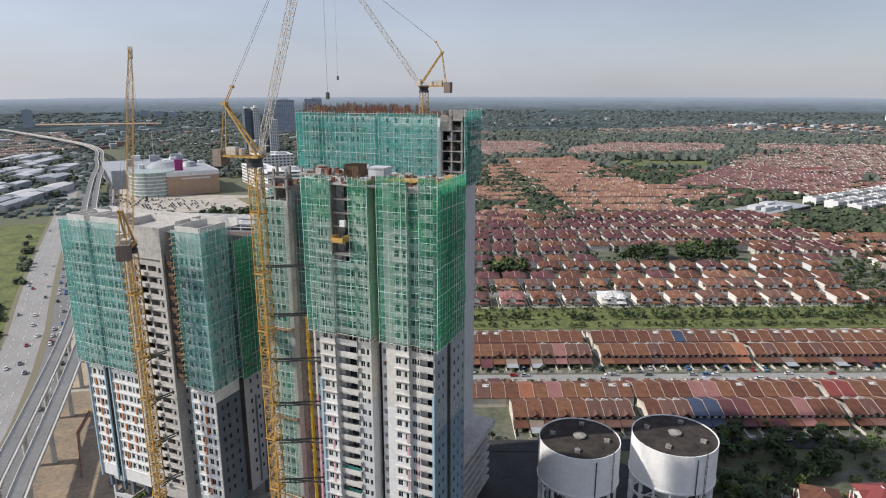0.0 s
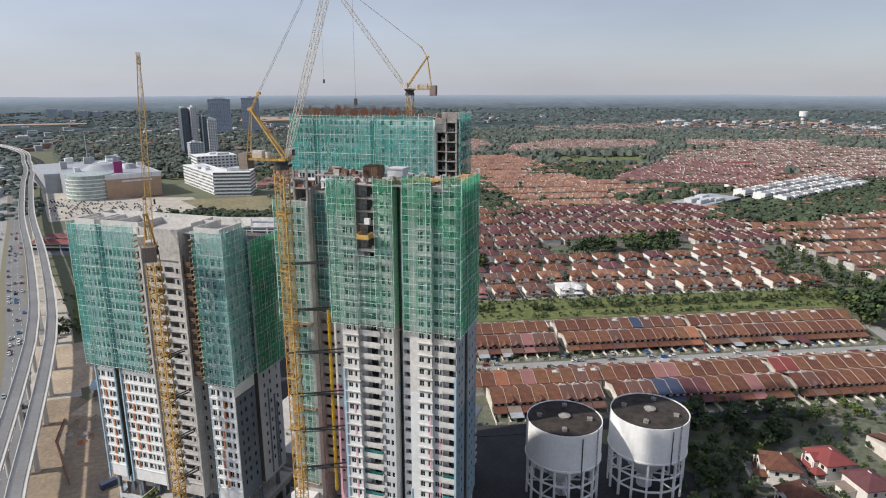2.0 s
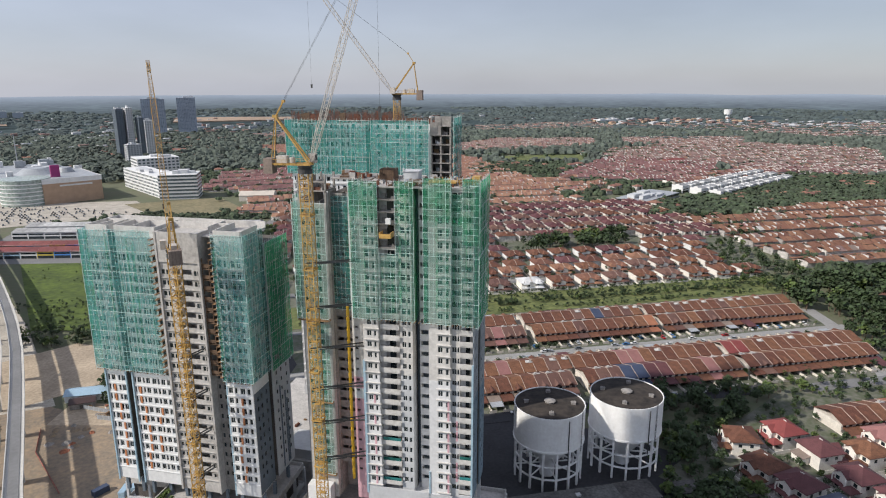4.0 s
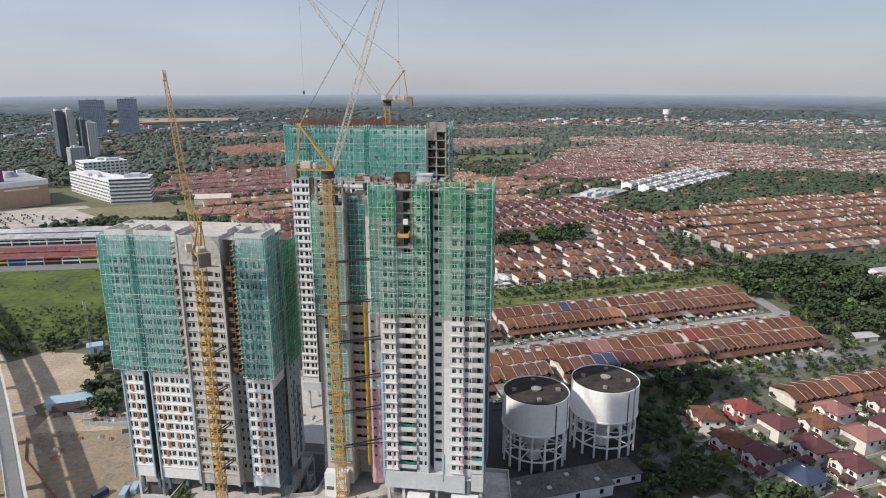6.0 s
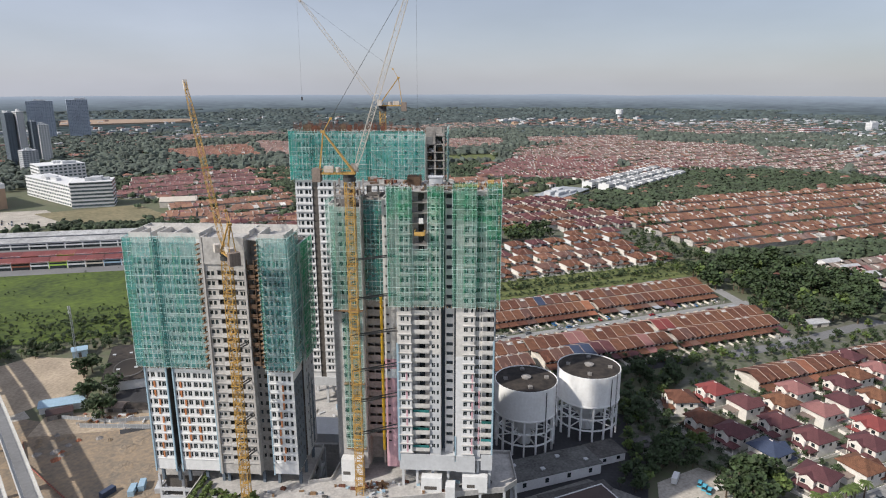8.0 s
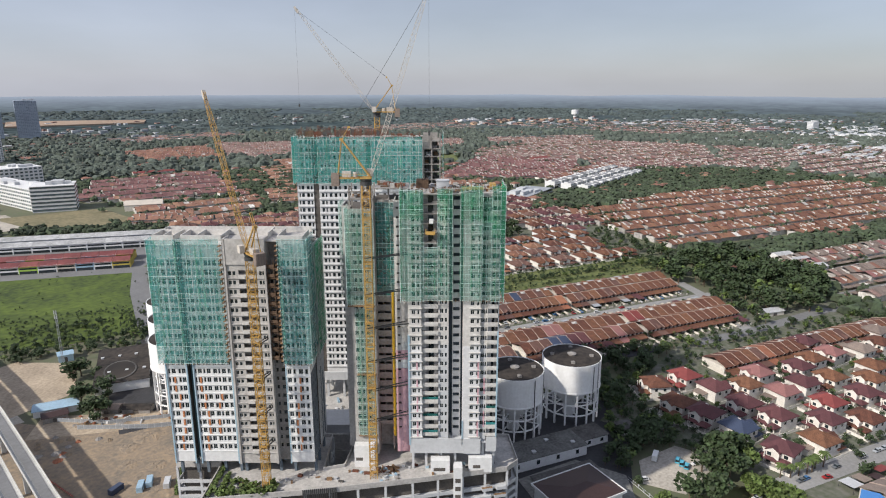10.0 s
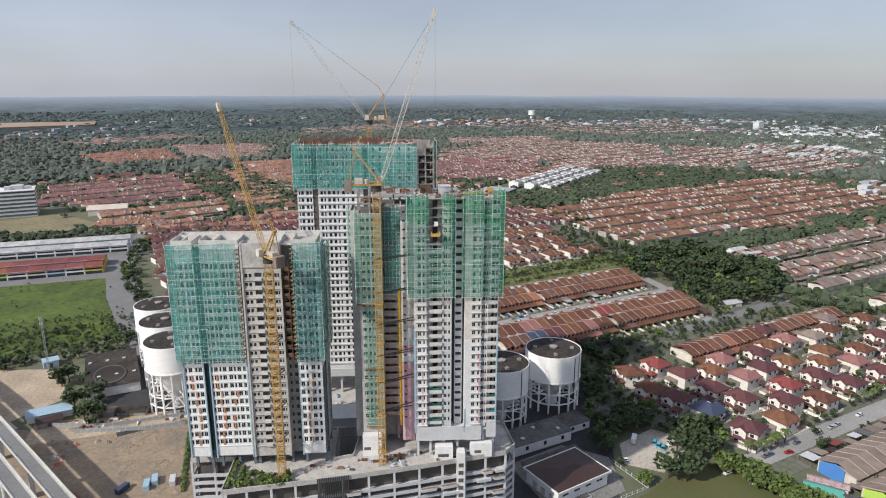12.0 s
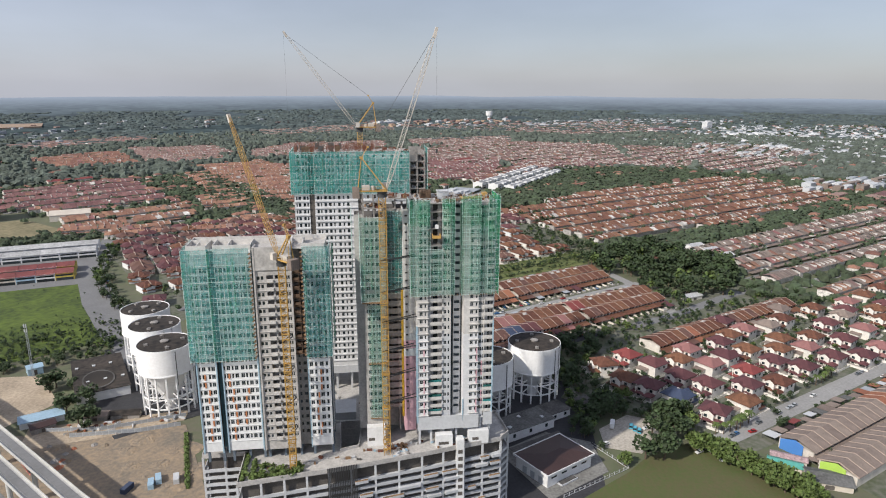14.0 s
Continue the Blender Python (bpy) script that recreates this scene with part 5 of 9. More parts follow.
    part("pendant_rope", g, M_DARK, top)
    g = Geo()
    g.beam((r, 0, h), (r, 0, h - 40), 0.05, n=5), g.box(r - 0.3, r + 0.3, -0.25, 0.25, h - 41.4, h - 40)
    part("hook_rope", g, M_DARK, top)
    for z, px, py in ties:
        g = Geo()
        dz = z - z0
        g.beam((0.9, 0.9, dz), (px - x, py - y, dz + 0.2), 0.32), g.beam((-0.9, 0.9, dz), (px - x + 1.2, py - y + 2.2, dz + 0.2), 0.28), g.beam((0.9, -0.9, dz), ((px - x) * 0.55, (py - y) * 0.55, dz + 0.1), 0.22)
        part("tie_strut", g, M_DARK, t, "dark steel tie to the building")
    return t


corner2 = tu * -84.0 + tv * 119.2
corner1 = tu * -129.0 + tv * 114.6
crane(9.3, 149.5, 0.0, 136.3, (23.9, 137.0, 189.0), 2.4, "yellow luffing tower crane tied to a tower, white jib raised", M_CRANEW, M_YELLOW,
      [(z, corner2.x, corner2.y) for z in (54.0, 65.0, 75.1, 86.6, 98.0, 109.9)])
crane(73.8, 226.1, 0.0, 151.5, (47.0, 246.5, 194.0), 2.3, "yellow luffing tower crane rising behind a tower, white jib raised", M_CRANEW, M_YELLOW)
crane(-20.0, 169.0, 0.0, 114.5, (-17.5, 197.3, 160.4), 2.3, "yellow luffing tower crane in front of a tower, jib raised", M_YELLOW, M_YELLOW,
      [(z, corner1.x, corner1.y) for z in (47.0, 59.0, 71.0, 83.0)], 6.5, 9.0)


# ---- terrace houses ----
def terrace_house(w, roof, label, porch=None, hood=False, light=False, awning=None):
    """Two storeys, ridge along the row; the front looks along -y. Origin on the ground under the ridge."""
    porch = porch or roof
    t = thing("terrace_house", pose(0, 0, -200), label, "house", "terrace houses")
    h, ez, rz = w / 2, 5.3, 8.3
    g = Geo()
    g.box(-h + 0.003, h - 0.003, -8.3, 8.3, 0, ez - 0.2)
    g.box(-h + 0.3, h - 0.3, -8.7, -8.3, 2.85, 3.15)
    part("wall", g, M_HOUSE, t)
    g = Geo()
    g.gable(-h + 0.06, h - 0.12, -9.2, 9.0, 0, ez, rz)
    if hood:
        g.slab([(-1.8, -9.6, ez + 0.1), (0, -9.6, ez + 1.3), (0, -4.5, ez + 1.75), (-1.8, -7.4, ez + 0.75)], 0.15)
        g.slab([(0, -9.6, ez + 1.3), (1.8, -9.6, ez + 0.1), (1.8, -7.4, ez + 0.75), (0, -4.5, ez + 1.75)], 0.15)
    part("roof", g, roof, t)
    g = Geo()
    g.slab([(h - 0.12, -9.3, ez + 0.22), (h + 0.12, -9.3, ez + 0.22), (h + 0.12, 0, rz + 0.22), (h - 0.12, 0, rz + 0.22)], 0.5)
    g.slab([(h - 0.12, 0, rz + 0.22), (h + 0.12, 0, rz + 0.22), (h + 0.12, 9.1, ez + 0.22), (h - 0.12, 9.1, ez + 0.22)], 0.5)
    part("party_wall", g, M_PARTY, t, "pale raised fire wall between roofs")
    g = Geo()
    g.slab([(-h + 0.15, -14.4, 2.75), (h - 0.2, -14.4, 2.75), (h - 0.2, -8.5, 3.75), (-h + 0.15, -8.5, 3.75)], 0.2)
    for a in (-h + 0.4, h - 0.5):
        g.box(a, a + 0.22, -14.1, -13.85, 0, 2.7, 1)
    part("porch", g, [porch, M_HOUSE], t, "tiled car porch")
    for a in (-h * 0.5, h * 0.45):
        g = Geo()
        g.box(a - 0.85, a + 0.85, -8.38, -8.303, 3.7, 4.8), g.box(a - 0.9, a + 0.9, -8.42, -8.303, 3.55, 3.7, 1)
        part("window", g, [M_GLASS, M_HOUSE], t)
    if awning:
        g = Geo()
        g.slab([(-h + 0.3, -18.6, 2.5), (h - 0.4, -18.6, 2.5), (h - 0.4, -14.2, 2.95), (-h + 0.3, -14.2, 2.95)], 0.1)
        part("awning", g, awning, t, "metal sheet awning over the forecourt")
    if light:
        g = Geo()
        g.slab([(-h + 0.6, 0.5, rz + 0.15), (-h + 3.9, 0.5, rz + 0.15), (-h + 3.9, 2.6, rz - 0.35), (-h + 0.6, 2.6, rz - 0.35)], 0.35)
        g.box(-h + 1.0, -h + 2.1, 1.1, 2.0, rz - 0.4, rz + 0.5)
        part("skylight", g, M_SKYL, t, "pale rooflight and water tank")
    return t


M_HOUSE = surf("cream_house_paint", (0.64, 0.59, 0.52), 0.85, 0.1, 0.3, 1.5, 0.05, per=0.12)
M_SKYL = surf("pale_rooflight", (0.55, 0.53, 0.50), 0.6, 0.2, 0.5, 2.0, 0.0)
M_PARTY = surf("pale_plaster", (0.44, 0.345, 0.285), 0.9, 0.15, 0.4, 2.0, 0.05)
LW = 6.9
kinds = [terrace_house(LW, M_TILE, "terrace house with a brown-red tiled roof and car porch"),
         terrace_house(LW, M_TILE, "terrace house with a brown-red tiled roof and gabled hood", None, True),
         terrace_house(LW, M_TILEO, "terrace house with a bright orange tiled roof"),
         terrace_house(LW, M_TILEP, "terrace house with a faded pink roof", M_TILEP),
         terrace_house(LW, M_TILER, "terrace house with a bright red repainted roof", M_TILER),
         terrace_house(LW, M_TILEB, "terrace house with a dark blue-grey roof", M_TILEB),
         terrace_house(LW, M_TILEM, "terrace house with a maroon tiled roof", M_TILEM),
         terrace_house(LW, M_TILE, "terrace house with a brown-red tiled roof and rooflight", None, False, True),
         terrace_house(LW, M_TILE, "terrace house with a brown-red roof and metal awning", M_TILEG, True, False, M_METAL),
         terrace_house(LW, M_TILEK, "terrace house with a dark brown tiled roof", M_TILEK, True, True),
         terrace_house(LW, M_TILE, "terrace house with a brown-red roof and red awning", M_TILEM, False, False, M_TILEM)]
P_TERR = random.Random(21)
# ridge line, facing (1: front to the camera's side), stretches along the row, and odd roofs by stretch and number
TERRACES = [(343.0, 1, [(4, 88), (92, 174), (178, 284)], {(0, 9): 3, (1, 11): 2}),
            (362.5, -1, [(4, 88), (92, 174), (178, 290)], {(1, 7): 5}),
            (274.5, 1, [(35, 93), (96.5, 186), (190, 272)], {(1, 3): 5, (1, 4): 5, (1, 5): 6, (1, 6): 6, (1, 10): 3}),
            (293.0, -1, [(6, 93), (96.5, 186), (190, 280)], {(0, 5): 2, (0, 7): 3, (1, 4): 3, (1, 5): 3, (2, 0): 4, (2, 1): 4}),
            (211.0, 1, [(190, 268), (272, 350)], {(0, 5): 2})]
yards = Geo()


def yard_wall(r, s, face):
    """Low walls round one forecourt."""
    for a0, b0, a1, b1 in ((0, 8.5, 0, 20), (0, 20, LW * 0.35, 20), (LW * 0.8, 20, LW, 20)):
        p, q = ru * (r + a0) + rv * (s - face * b0), ru * (r + a1) + rv * (s - face * b1)
        yards.beam((p.x, p.y, 0.8), (q.x, q.y, 0.8), 0.15, 1.4)


for s, face, runs, odd in TERRACES:
    for k, (r0, r1) in enumerate(runs):
        n = round((r1 - r0) / LW)
        for i in range(n):
            j = odd.get((k, i), P_TERR.choice((0, 0, 0, 1, 1, 7, 7, 8, 9, 9, 10)))
            copy_thing(kinds[j], row_pose(r0 + (i + 0.5) * LW, s, 0, 0 if face > 0 else 180))
            yard_wall(r0 + i * LW, s, face)
# the long brown-roofed terraces beyond the playing field
kinds2 = [terrace_house(LW, M_TILEG, "terrace house with a grey-brown tiled roof"), terrace_house(LW, M_TILEO, "terrace house with an orange tiled roof", M_TILEO)]
structure("yard_walls", yards, M_HOUSE, "low painted walls round the terrace forecourts", "wall", "stuff")
for s, r0, n, face in ((88.0, 148.5, 30, 1), (67.0, 145.0, 30, -1)):
    for i in range(n):
        copy_thing(kinds2[1 if i in (11, 12) and face > 0 else 0], row_pose(r0 + (i + 0.5) * LW, s, 0, 0 if face > 0 else 180))
for k in kinds + kinds2:
    for o in (*k.children_recursive, k):
        bpy.data.objects.remove(o)


# ---- detached and semi-detached houses ----
def villa(name, w, d, roof, label, group, white=None, sides=True, wing=False, plain=False):
    """Two storeys under a hipped roof with a projecting gable; wing: a verandah along the front."""
    white = white or M_HOUSE
    t = thing(name, pose(0, 0, -200), label, "house", group)
    g = Geo()
    g.box(-w / 2, w / 2, -d / 2, d / 2, 0, 6.2), g.box(-w * 0.32, w * 0.12, -d / 2 - 2.2, -d / 2, 0, 5.6)
    part("wall", g, white, t)
    g = Geo()
    g.hip(-w / 2, w / 2, -d / 2, d / 2, 6.2, 9.0, 0, 1.15 if name == "villa" else 1.1)
    if name != "villa":                                  # a lower hip over each half, and the pale line between the halves
        for a in (-w * 0.29, w * 0.29):
            g.hip(a - w * 0.15, a + w * 0.15, -d / 2 - 3.0, -d * 0.05, 5.9, 8.1, 0, 0.5)
    x0, x1, ym = -w * 0.36, w * 0.16, -d / 2 - 2.6
    xm = (x0 + x1) / 2
    g.slab([(x0, ym, 5.7), (xm, ym, 7.5), (xm, -d * 0.1, 7.5), (x0, -d * 0.1, 5.7)], 0.2)
    g.slab([(xm, ym, 7.5), (x1, ym, 5.7), (x1, -d * 0.1, 5.7), (xm, -d * 0.1, 7.5)], 0.2)
    part("roof", g, roof, t)
    if name != "villa":
        g = Geo()
        g.slab([(-0.2, -d / 2 - 1.2, 6.35), (0.2, -d / 2 - 1.2, 6.35), (0.2, 0, 9.25), (-0.2, 0, 9.25)], 0.45), g.slab([(-0.2, 0, 9.25), (0.2, 0, 9.25), (0.2, d / 2 + 1.2, 6.35), (-0.2, d / 2 + 1.2, 6.35)], 0.45)
        part("party_wall", g, M_PARTY, t, "pale fire wall between the two halves")
    if plain:
        for a in (-w * 0.3, w * 0.3):
            g = Geo()
            g.box(a - 2.0, a + 2.0, -d / 2 - 0.08, -d / 2 - 0.003, 4.2, 5.5)
            part("window", g, M_GLASS, t)
        g = Geo()
        g.slab([(-w / 2 - 0.5, -d / 2 - 3.4, 2.5), (w / 2 + 0.5, -d / 2 - 3.4, 2.5), (w / 2 + 0.5, -d / 2 + 0.2, 3.9), (-w / 2 - 0.5, -d / 2 + 0.2, 3.9)], 0.2)
        part("verandah", g, roof, t, "tiled verandah roof")
        return t
    g = Geo()
    g.put([(x0 + 0.3, ym + 0.4, 5.6), (x1 - 0.3, ym + 0.4, 5.6), (xm, ym + 0.4, 7.3), (x0 + 0.3, ym + 0.7, 5.6), (x1 - 0.3, ym + 0.7, 5.6), (xm, ym + 0.7, 7.3)], [(0, 1, 2), (5, 4, 3), (0, 2, 5, 3), (1, 4, 5, 2)])
    part("gable", g, white, t)
    g = Geo()
    g.hip(w * 0.12, w * 0.48, -d / 2 - 5.2, -d / 2 + 0.4, 3.0, 4.4, 0, 0.4)
    for a in (w * 0.13, w * 0.45):
        g.box(a, a + 0.35, -d / 2 - 5, -d / 2 - 4.65, 0, 3, 1)
    part("porch", g, [roof, white], t, "tiled car porch")
    if name == "villa":
        g = Geo()
        g.hip(-w / 2 - 0.6, w * 0.05, -d / 2 - 3.8, -d * 0.3, 2.7, 4.0, 0, 0.3)
        part("lower_roof", g, roof, t, "tiled roof over the ground floor")
        g = Geo()                                        # white ridge tiles and a gabled front with posts
        g.beam((-w / 2 + d / 2, 0, 9.05), (w / 2 - d / 2, 0, 9.05), 0.35, 0.2)
        for a in (-w * 0.34, w * 0.12):
            g.box(a, a + 0.45, -d / 2 - 3.6, -d / 2 - 3.2, 0, 5.6)
        part("front_posts", g, white, t, "white porch posts and ridge tiles")
        g = Geo()
        g.box(-w * 0.1, w * 0.35, d / 2, d / 2 + 4.5, 0, 3.0), g.slab([(w * 0.4, d / 2 + 5.0, 3.0), (-w * 0.15, d / 2 + 5.0, 3.0), (-w * 0.15, d / 2, 3.6), (w * 0.4, d / 2, 3.6)], 0.15, 1)
        part("kitchen_wing", g, [white, M_TILEG], t, "low kitchen wing behind the house")
    if wing:
        g = Geo()
        g.slab([(-w / 2 - 0.5, -d / 2 - 3.4, 2.5), (w / 2 + 0.5, -d / 2 - 3.4, 2.5), (w / 2 + 0.5, -d / 2 + 0.2, 3.9), (-w / 2 - 0.5, -d / 2 + 0.2, 3.9)], 0.2)
        for a in (-w / 2, -w * 0.17, w * 0.17, w / 2 - 0.3):
            g.box(a, a + 0.3, -d / 2 - 4.4, -d / 2 - 4.1, 0, 2.6, 1)
        part("verandah", g, [roof, white], t, "tiled verandah roof on posts")
        g = Geo()
        for x0, x1 in ((-w / 2 + 0.5, -w * 0.33), (w * 0.33, w / 2 - 0.5)):
            xm2 = (x0 + x1) / 2
            g.slab([(x0, -d / 2 - 1.6, 6.1), (xm2, -d / 2 - 1.6, 7.6), (xm2, -d * 0.1, 7.6), (x0, -d * 0.1, 6.1)], 0.2)
            g.slab([(xm2, -d / 2 - 1.6, 7.6), (x1, -d / 2 - 1.6, 6.1), (x1, -d * 0.1, 6.1), (xm2, -d * 0.1, 7.6)], 0.2)
        part("side_roof", g, roof, t)
    for a, z in ((-w * 0.2, 3.7), (w * 0.3, 3.7), (-w * 0.2, 0.9)):
        g = Geo()
        y = -d / 2 - (2.2 if a < 0 else 0)
        g.box(a - 1.0, a + 1.0, y - 0.08, y - 0.003, z, z + 1.4)
        part("window", g, M_GLASS, t)
    for sx in (-1, 1) if sides else ():
        for b in (-d * 0.22, d * 0.2):
            g = Geo()
            x = sx * w / 2
            g.box(min(x + sx * 0.003, x + sx * 0.08), max(x + sx * 0.003, x + sx * 0.08), b - 0.8, b + 0.8, 3.7, 5.0)
            part("window", g, M_GLASS, t)
    g = Geo()
    k, q = w / 2 + 2.5, d / 2 + 7
    g.box(-k, k, -q, -q + 0.18, 0, 1.4), g.box(-k, -k + 0.18, -q, d / 2 + 2, 0, 1.4), g.box(k - 0.18, k, -q, d / 2 + 2, 0, 1.4)
    part("yard_wall", g, white, t, "low painted yard wall")
    if name == "villa":
        g = Geo()
        g.box(-k + 0.2, k - 0.2, -q + 0.2, -d / 2 - 0.1, 0.05, 0.75)
        part("driveway", g, M_DRIVE, t, "pale paved driveway")
    return t


def panels(t, x, y, z):
    g = Geo()
    g.slab([(x, y, z), (x + 2.4, y, z), (x + 2.4, y + 1.8, z + 0.75), (x, y + 1.8, z + 0.75)], 0.1)
    part("solar_panel", g, M_GLASS, t, "roof solar water heater")


M_DRIVE = surf("pale_paved_driveway", (0.40, 0.375, 0.335), 0.9, 0.25, 0.15, 0.8, 0.1)
M_FARWALL = surf("house_fronts", (0.58, 0.55, 0.51), 0.9, 0.25, 0.3, 0.8, 0.0, per=0.35)
M_STREET = surf("pale_street_asphalt", (0.21, 0.205, 0.20), 0.95, 0.2, 0.05, 0.6, 0.0)
M_VWHITE = surf("villa_cream", (0.76, 0.72, 0.66), 0.85, 0.08, 0.3, 1.5, 0.05, per=0.08)
M_WHITEM = surf("white_metal_sheet", (0.62, 0.62, 0.61), 0.6, 0.12, 0.08, 1.0, 0.05)
VW = 15.0
vk = [villa("villa", VW, 13.0, mt, f"two-storey cream villa with a {c} hipped roof", "villas", M_VWHITE) for mt, c in
      ((M_TILEM, "maroon tiled"), (M_TILE, "brown-red tiled"), (M_TILER, "bright red"), (M_TILEB, "dark blue"), (M_TILEP, "faded pink"), (M_TILEG, "grey-brown tiled"))]
for k in (0, 2, 3):
    panels(vk[k], -1, -3.8, 7.5)
VILLAS = [(197, 146, 1, -20), (218, 140, 2, 0), (186, 128, 1, 10), (216, 123, 0, 0), (251, 114, 4, 0), (277, 101, 0, 0), (312, 95, 4, 5), (237, 96, 4, 0), (275, 84, 1, 0), (210, 104, 0, 0), (186, 113, 0, 10), (183, 96, 3, 5),
          (209, 88, 0, 0), (242, 75, 2, 0), (267, 66, 0, 0), (308, 72, 1, 0), (327, 56, 1, 0), (335, 38, 0, 5), (298, 39, 0, 0), (303, 55, 4, 0), (269, 50, 0, 0), (237, 57, 1, 0), (179, 75, 0, 15), (199, 66, 1, 0), (351, 79, 1, 0),
          (392, 66, 1, 0), (388, 46, 5, 0), (365, 30, 4, 0), (419, 28, 1, 0), (334, 17, 4, 5), (232, 112, 1, 0), (256, 92, 0, 0), (289, 68, 1, 0), (222, 70, 0, 0), (362, 52, 0, 0), (372, 86, 5, 0), (402, 46, 0, 5), (312, 24, 0, 0),
          (398, 20, 1, 0), (386, 6, 2, 0), (410, 0, 0, 0), (425, 48, 4, 0), (436, 24, 0, 0), (452, 40, 1, 5), (484, 32, 1, 0), (436, -6, 4, 0), (470, 8, 0, 0), (330, 84, 5, 0), (294, 100, 1, 0), (318, 112, 0, 8)]
for i, (x, y, k, dr) in enumerate(VILLAS):
    copy_thing(vk[k], pose(x, y, 0, 0, 0, (-107 if i % 4 != 3 else 73) + dr) @ Matrix.Diagonal((0.85, 0.86, 1.14, 1)))
sk = [villa("semi_detached_house", 20, 15, mt, f"two-storey semi-detached house pair with a {c} roof", "semi-detached houses", M_VWHITE, False, True) for mt, c in
      ((M_TILE, "brown-red tiled"), (M_FADEB, "orange-brown tiled"), (M_TILEK, "dark brown tiled"), (M_TILEP, "pink painted"), (M_WHITEM, "white metal"))]
sf = [villa("semi_detached_house", 20, 15, mt, f"two-storey semi-detached house pair with a {c} roof", "semi-detached houses", M_WHITE, False, True, True) for mt, c in
      ((M_TILE, "brown-red tiled"), (M_FADEB, "weathered brown tiled"), (M_TILEM, "maroon tiled"))]
P_SEMI = random.Random(8)
for s, r0, n, face in ((442, 30, 13, 1), (473, 8, 14, 1), (491, 18, 14, -1), (524, 4, 15, 1), (542, -6, 16, -1)):
    for i in range(n):
        r = r0 + i * (24 if s < 460 else 22.6) + P_SEMI.uniform(-1.5, 1.5)
        if s > 540 and 150 < r < 275:
            continue                                     # a small wooded park
        k = 4 if s == 442 and i == 4 else 3 if s == 442 and i == 1 else (P_SEMI.choice((0, 0, 1, 2)) if s < 500 else P_SEMI.choice((0, 2, 2, 0)))
        copy_thing(sk[k] if s < 480 else sf[k], row_pose(r, s + P_SEMI.uniform(-1, 1), 0, (0 if face > 0 else 180)) @ Matrix.Diagonal((0.83, 0.92, 0.95, 1)))
for i, (x, y) in enumerate([(88, 478), (104, 518), (112, 550), (131, 598), (164, 645), (126, 505), (142, 540), (152, 575), (177, 594), (200, 625), (168, 530), (185, 562), (150, 470), (210, 590), (239, 612), (265, 600), (195, 650), (130, 455), (235, 645)]):
    copy_thing(sf[(2, 0, 0, 2)[i % 4]], pose(x, y, 0, 0, 0, -30 + 25 * (i % 2)) @ Matrix.Diagonal((0.8, 0.9, 0.95, 1)))


def semi_field():
    """The semi-detached pairs further out, too many to pick apart."""
    rnd = random.Random(44)
    g = Geo()
    for i, s in enumerate((578, 596, 630, 648, 682, 700, 734, 750)):
        r = -70 + rnd.uniform(0, 8)
        while r < 388:
            if not (148 < r < 287 and s < 590):          # a small wooded park
                m = rnd.choice((0, 2, 2, 2, 3, 3))
                p = Vector((r, s + rnd.uniform(-1.5, 1.5)))
                g.box(p.x - 9, p.x + 9, p.y - 7, p.y + 7, 0, 6.0, 4), g.hip(p.x - 9, p.x + 9, p.y - 7, p.y + 7, 6.0, 9.0, m)
                f = -1 if i % 2 else 1
                g.box(p.x - 0.2, p.x + 0.2, p.y - 6.5, p.y + 6.5, 8.2, 9.2, 6)
                for a in (-4.6, 4.6):
                    y0, y1 = sorted((p.y - f * 6, p.y - f * 10))
                    g.hip(p.x + a - 2.6, p.x + a + 2.6, y0, y1, 5.6, 7.4, m, 0.4), g.box(p.x + a - 2.4, p.x + a + 2.4, y0 + 0.3, y1 - 0.3, 0, 5.5, 4)
                    g.box(p.x + a - 1.2, p.x + a + 1.2, y0 + 0.2, y1 - 0.2, 3.6, 5.0, 5)
                    y0, y1 = sorted((p.y - f * 10.4, p.y - f * 14))
                    g.box(p.x + a - 3.4, p.x + a + 3.2, y0, y1, 2.6, 2.9, m)
            r += rnd.uniform(21, 23)
    return structure("semi_detached_field", g, [M_TILE, M_HAZEO, M_TILEM, M_TILEK, M_FARWALL, M_GLASS, M_PARTY], "rows of semi-detached houses with brown and orange roofs", "houses", "stuff", row_pose(0, 0))


semi_field()
for k in vk + sk + sf:
    for o in (*k.children_recursive, k):
        bpy.data.objects.remove(o)


# ---- far estates: rows of roofs ----
ESTATES = []


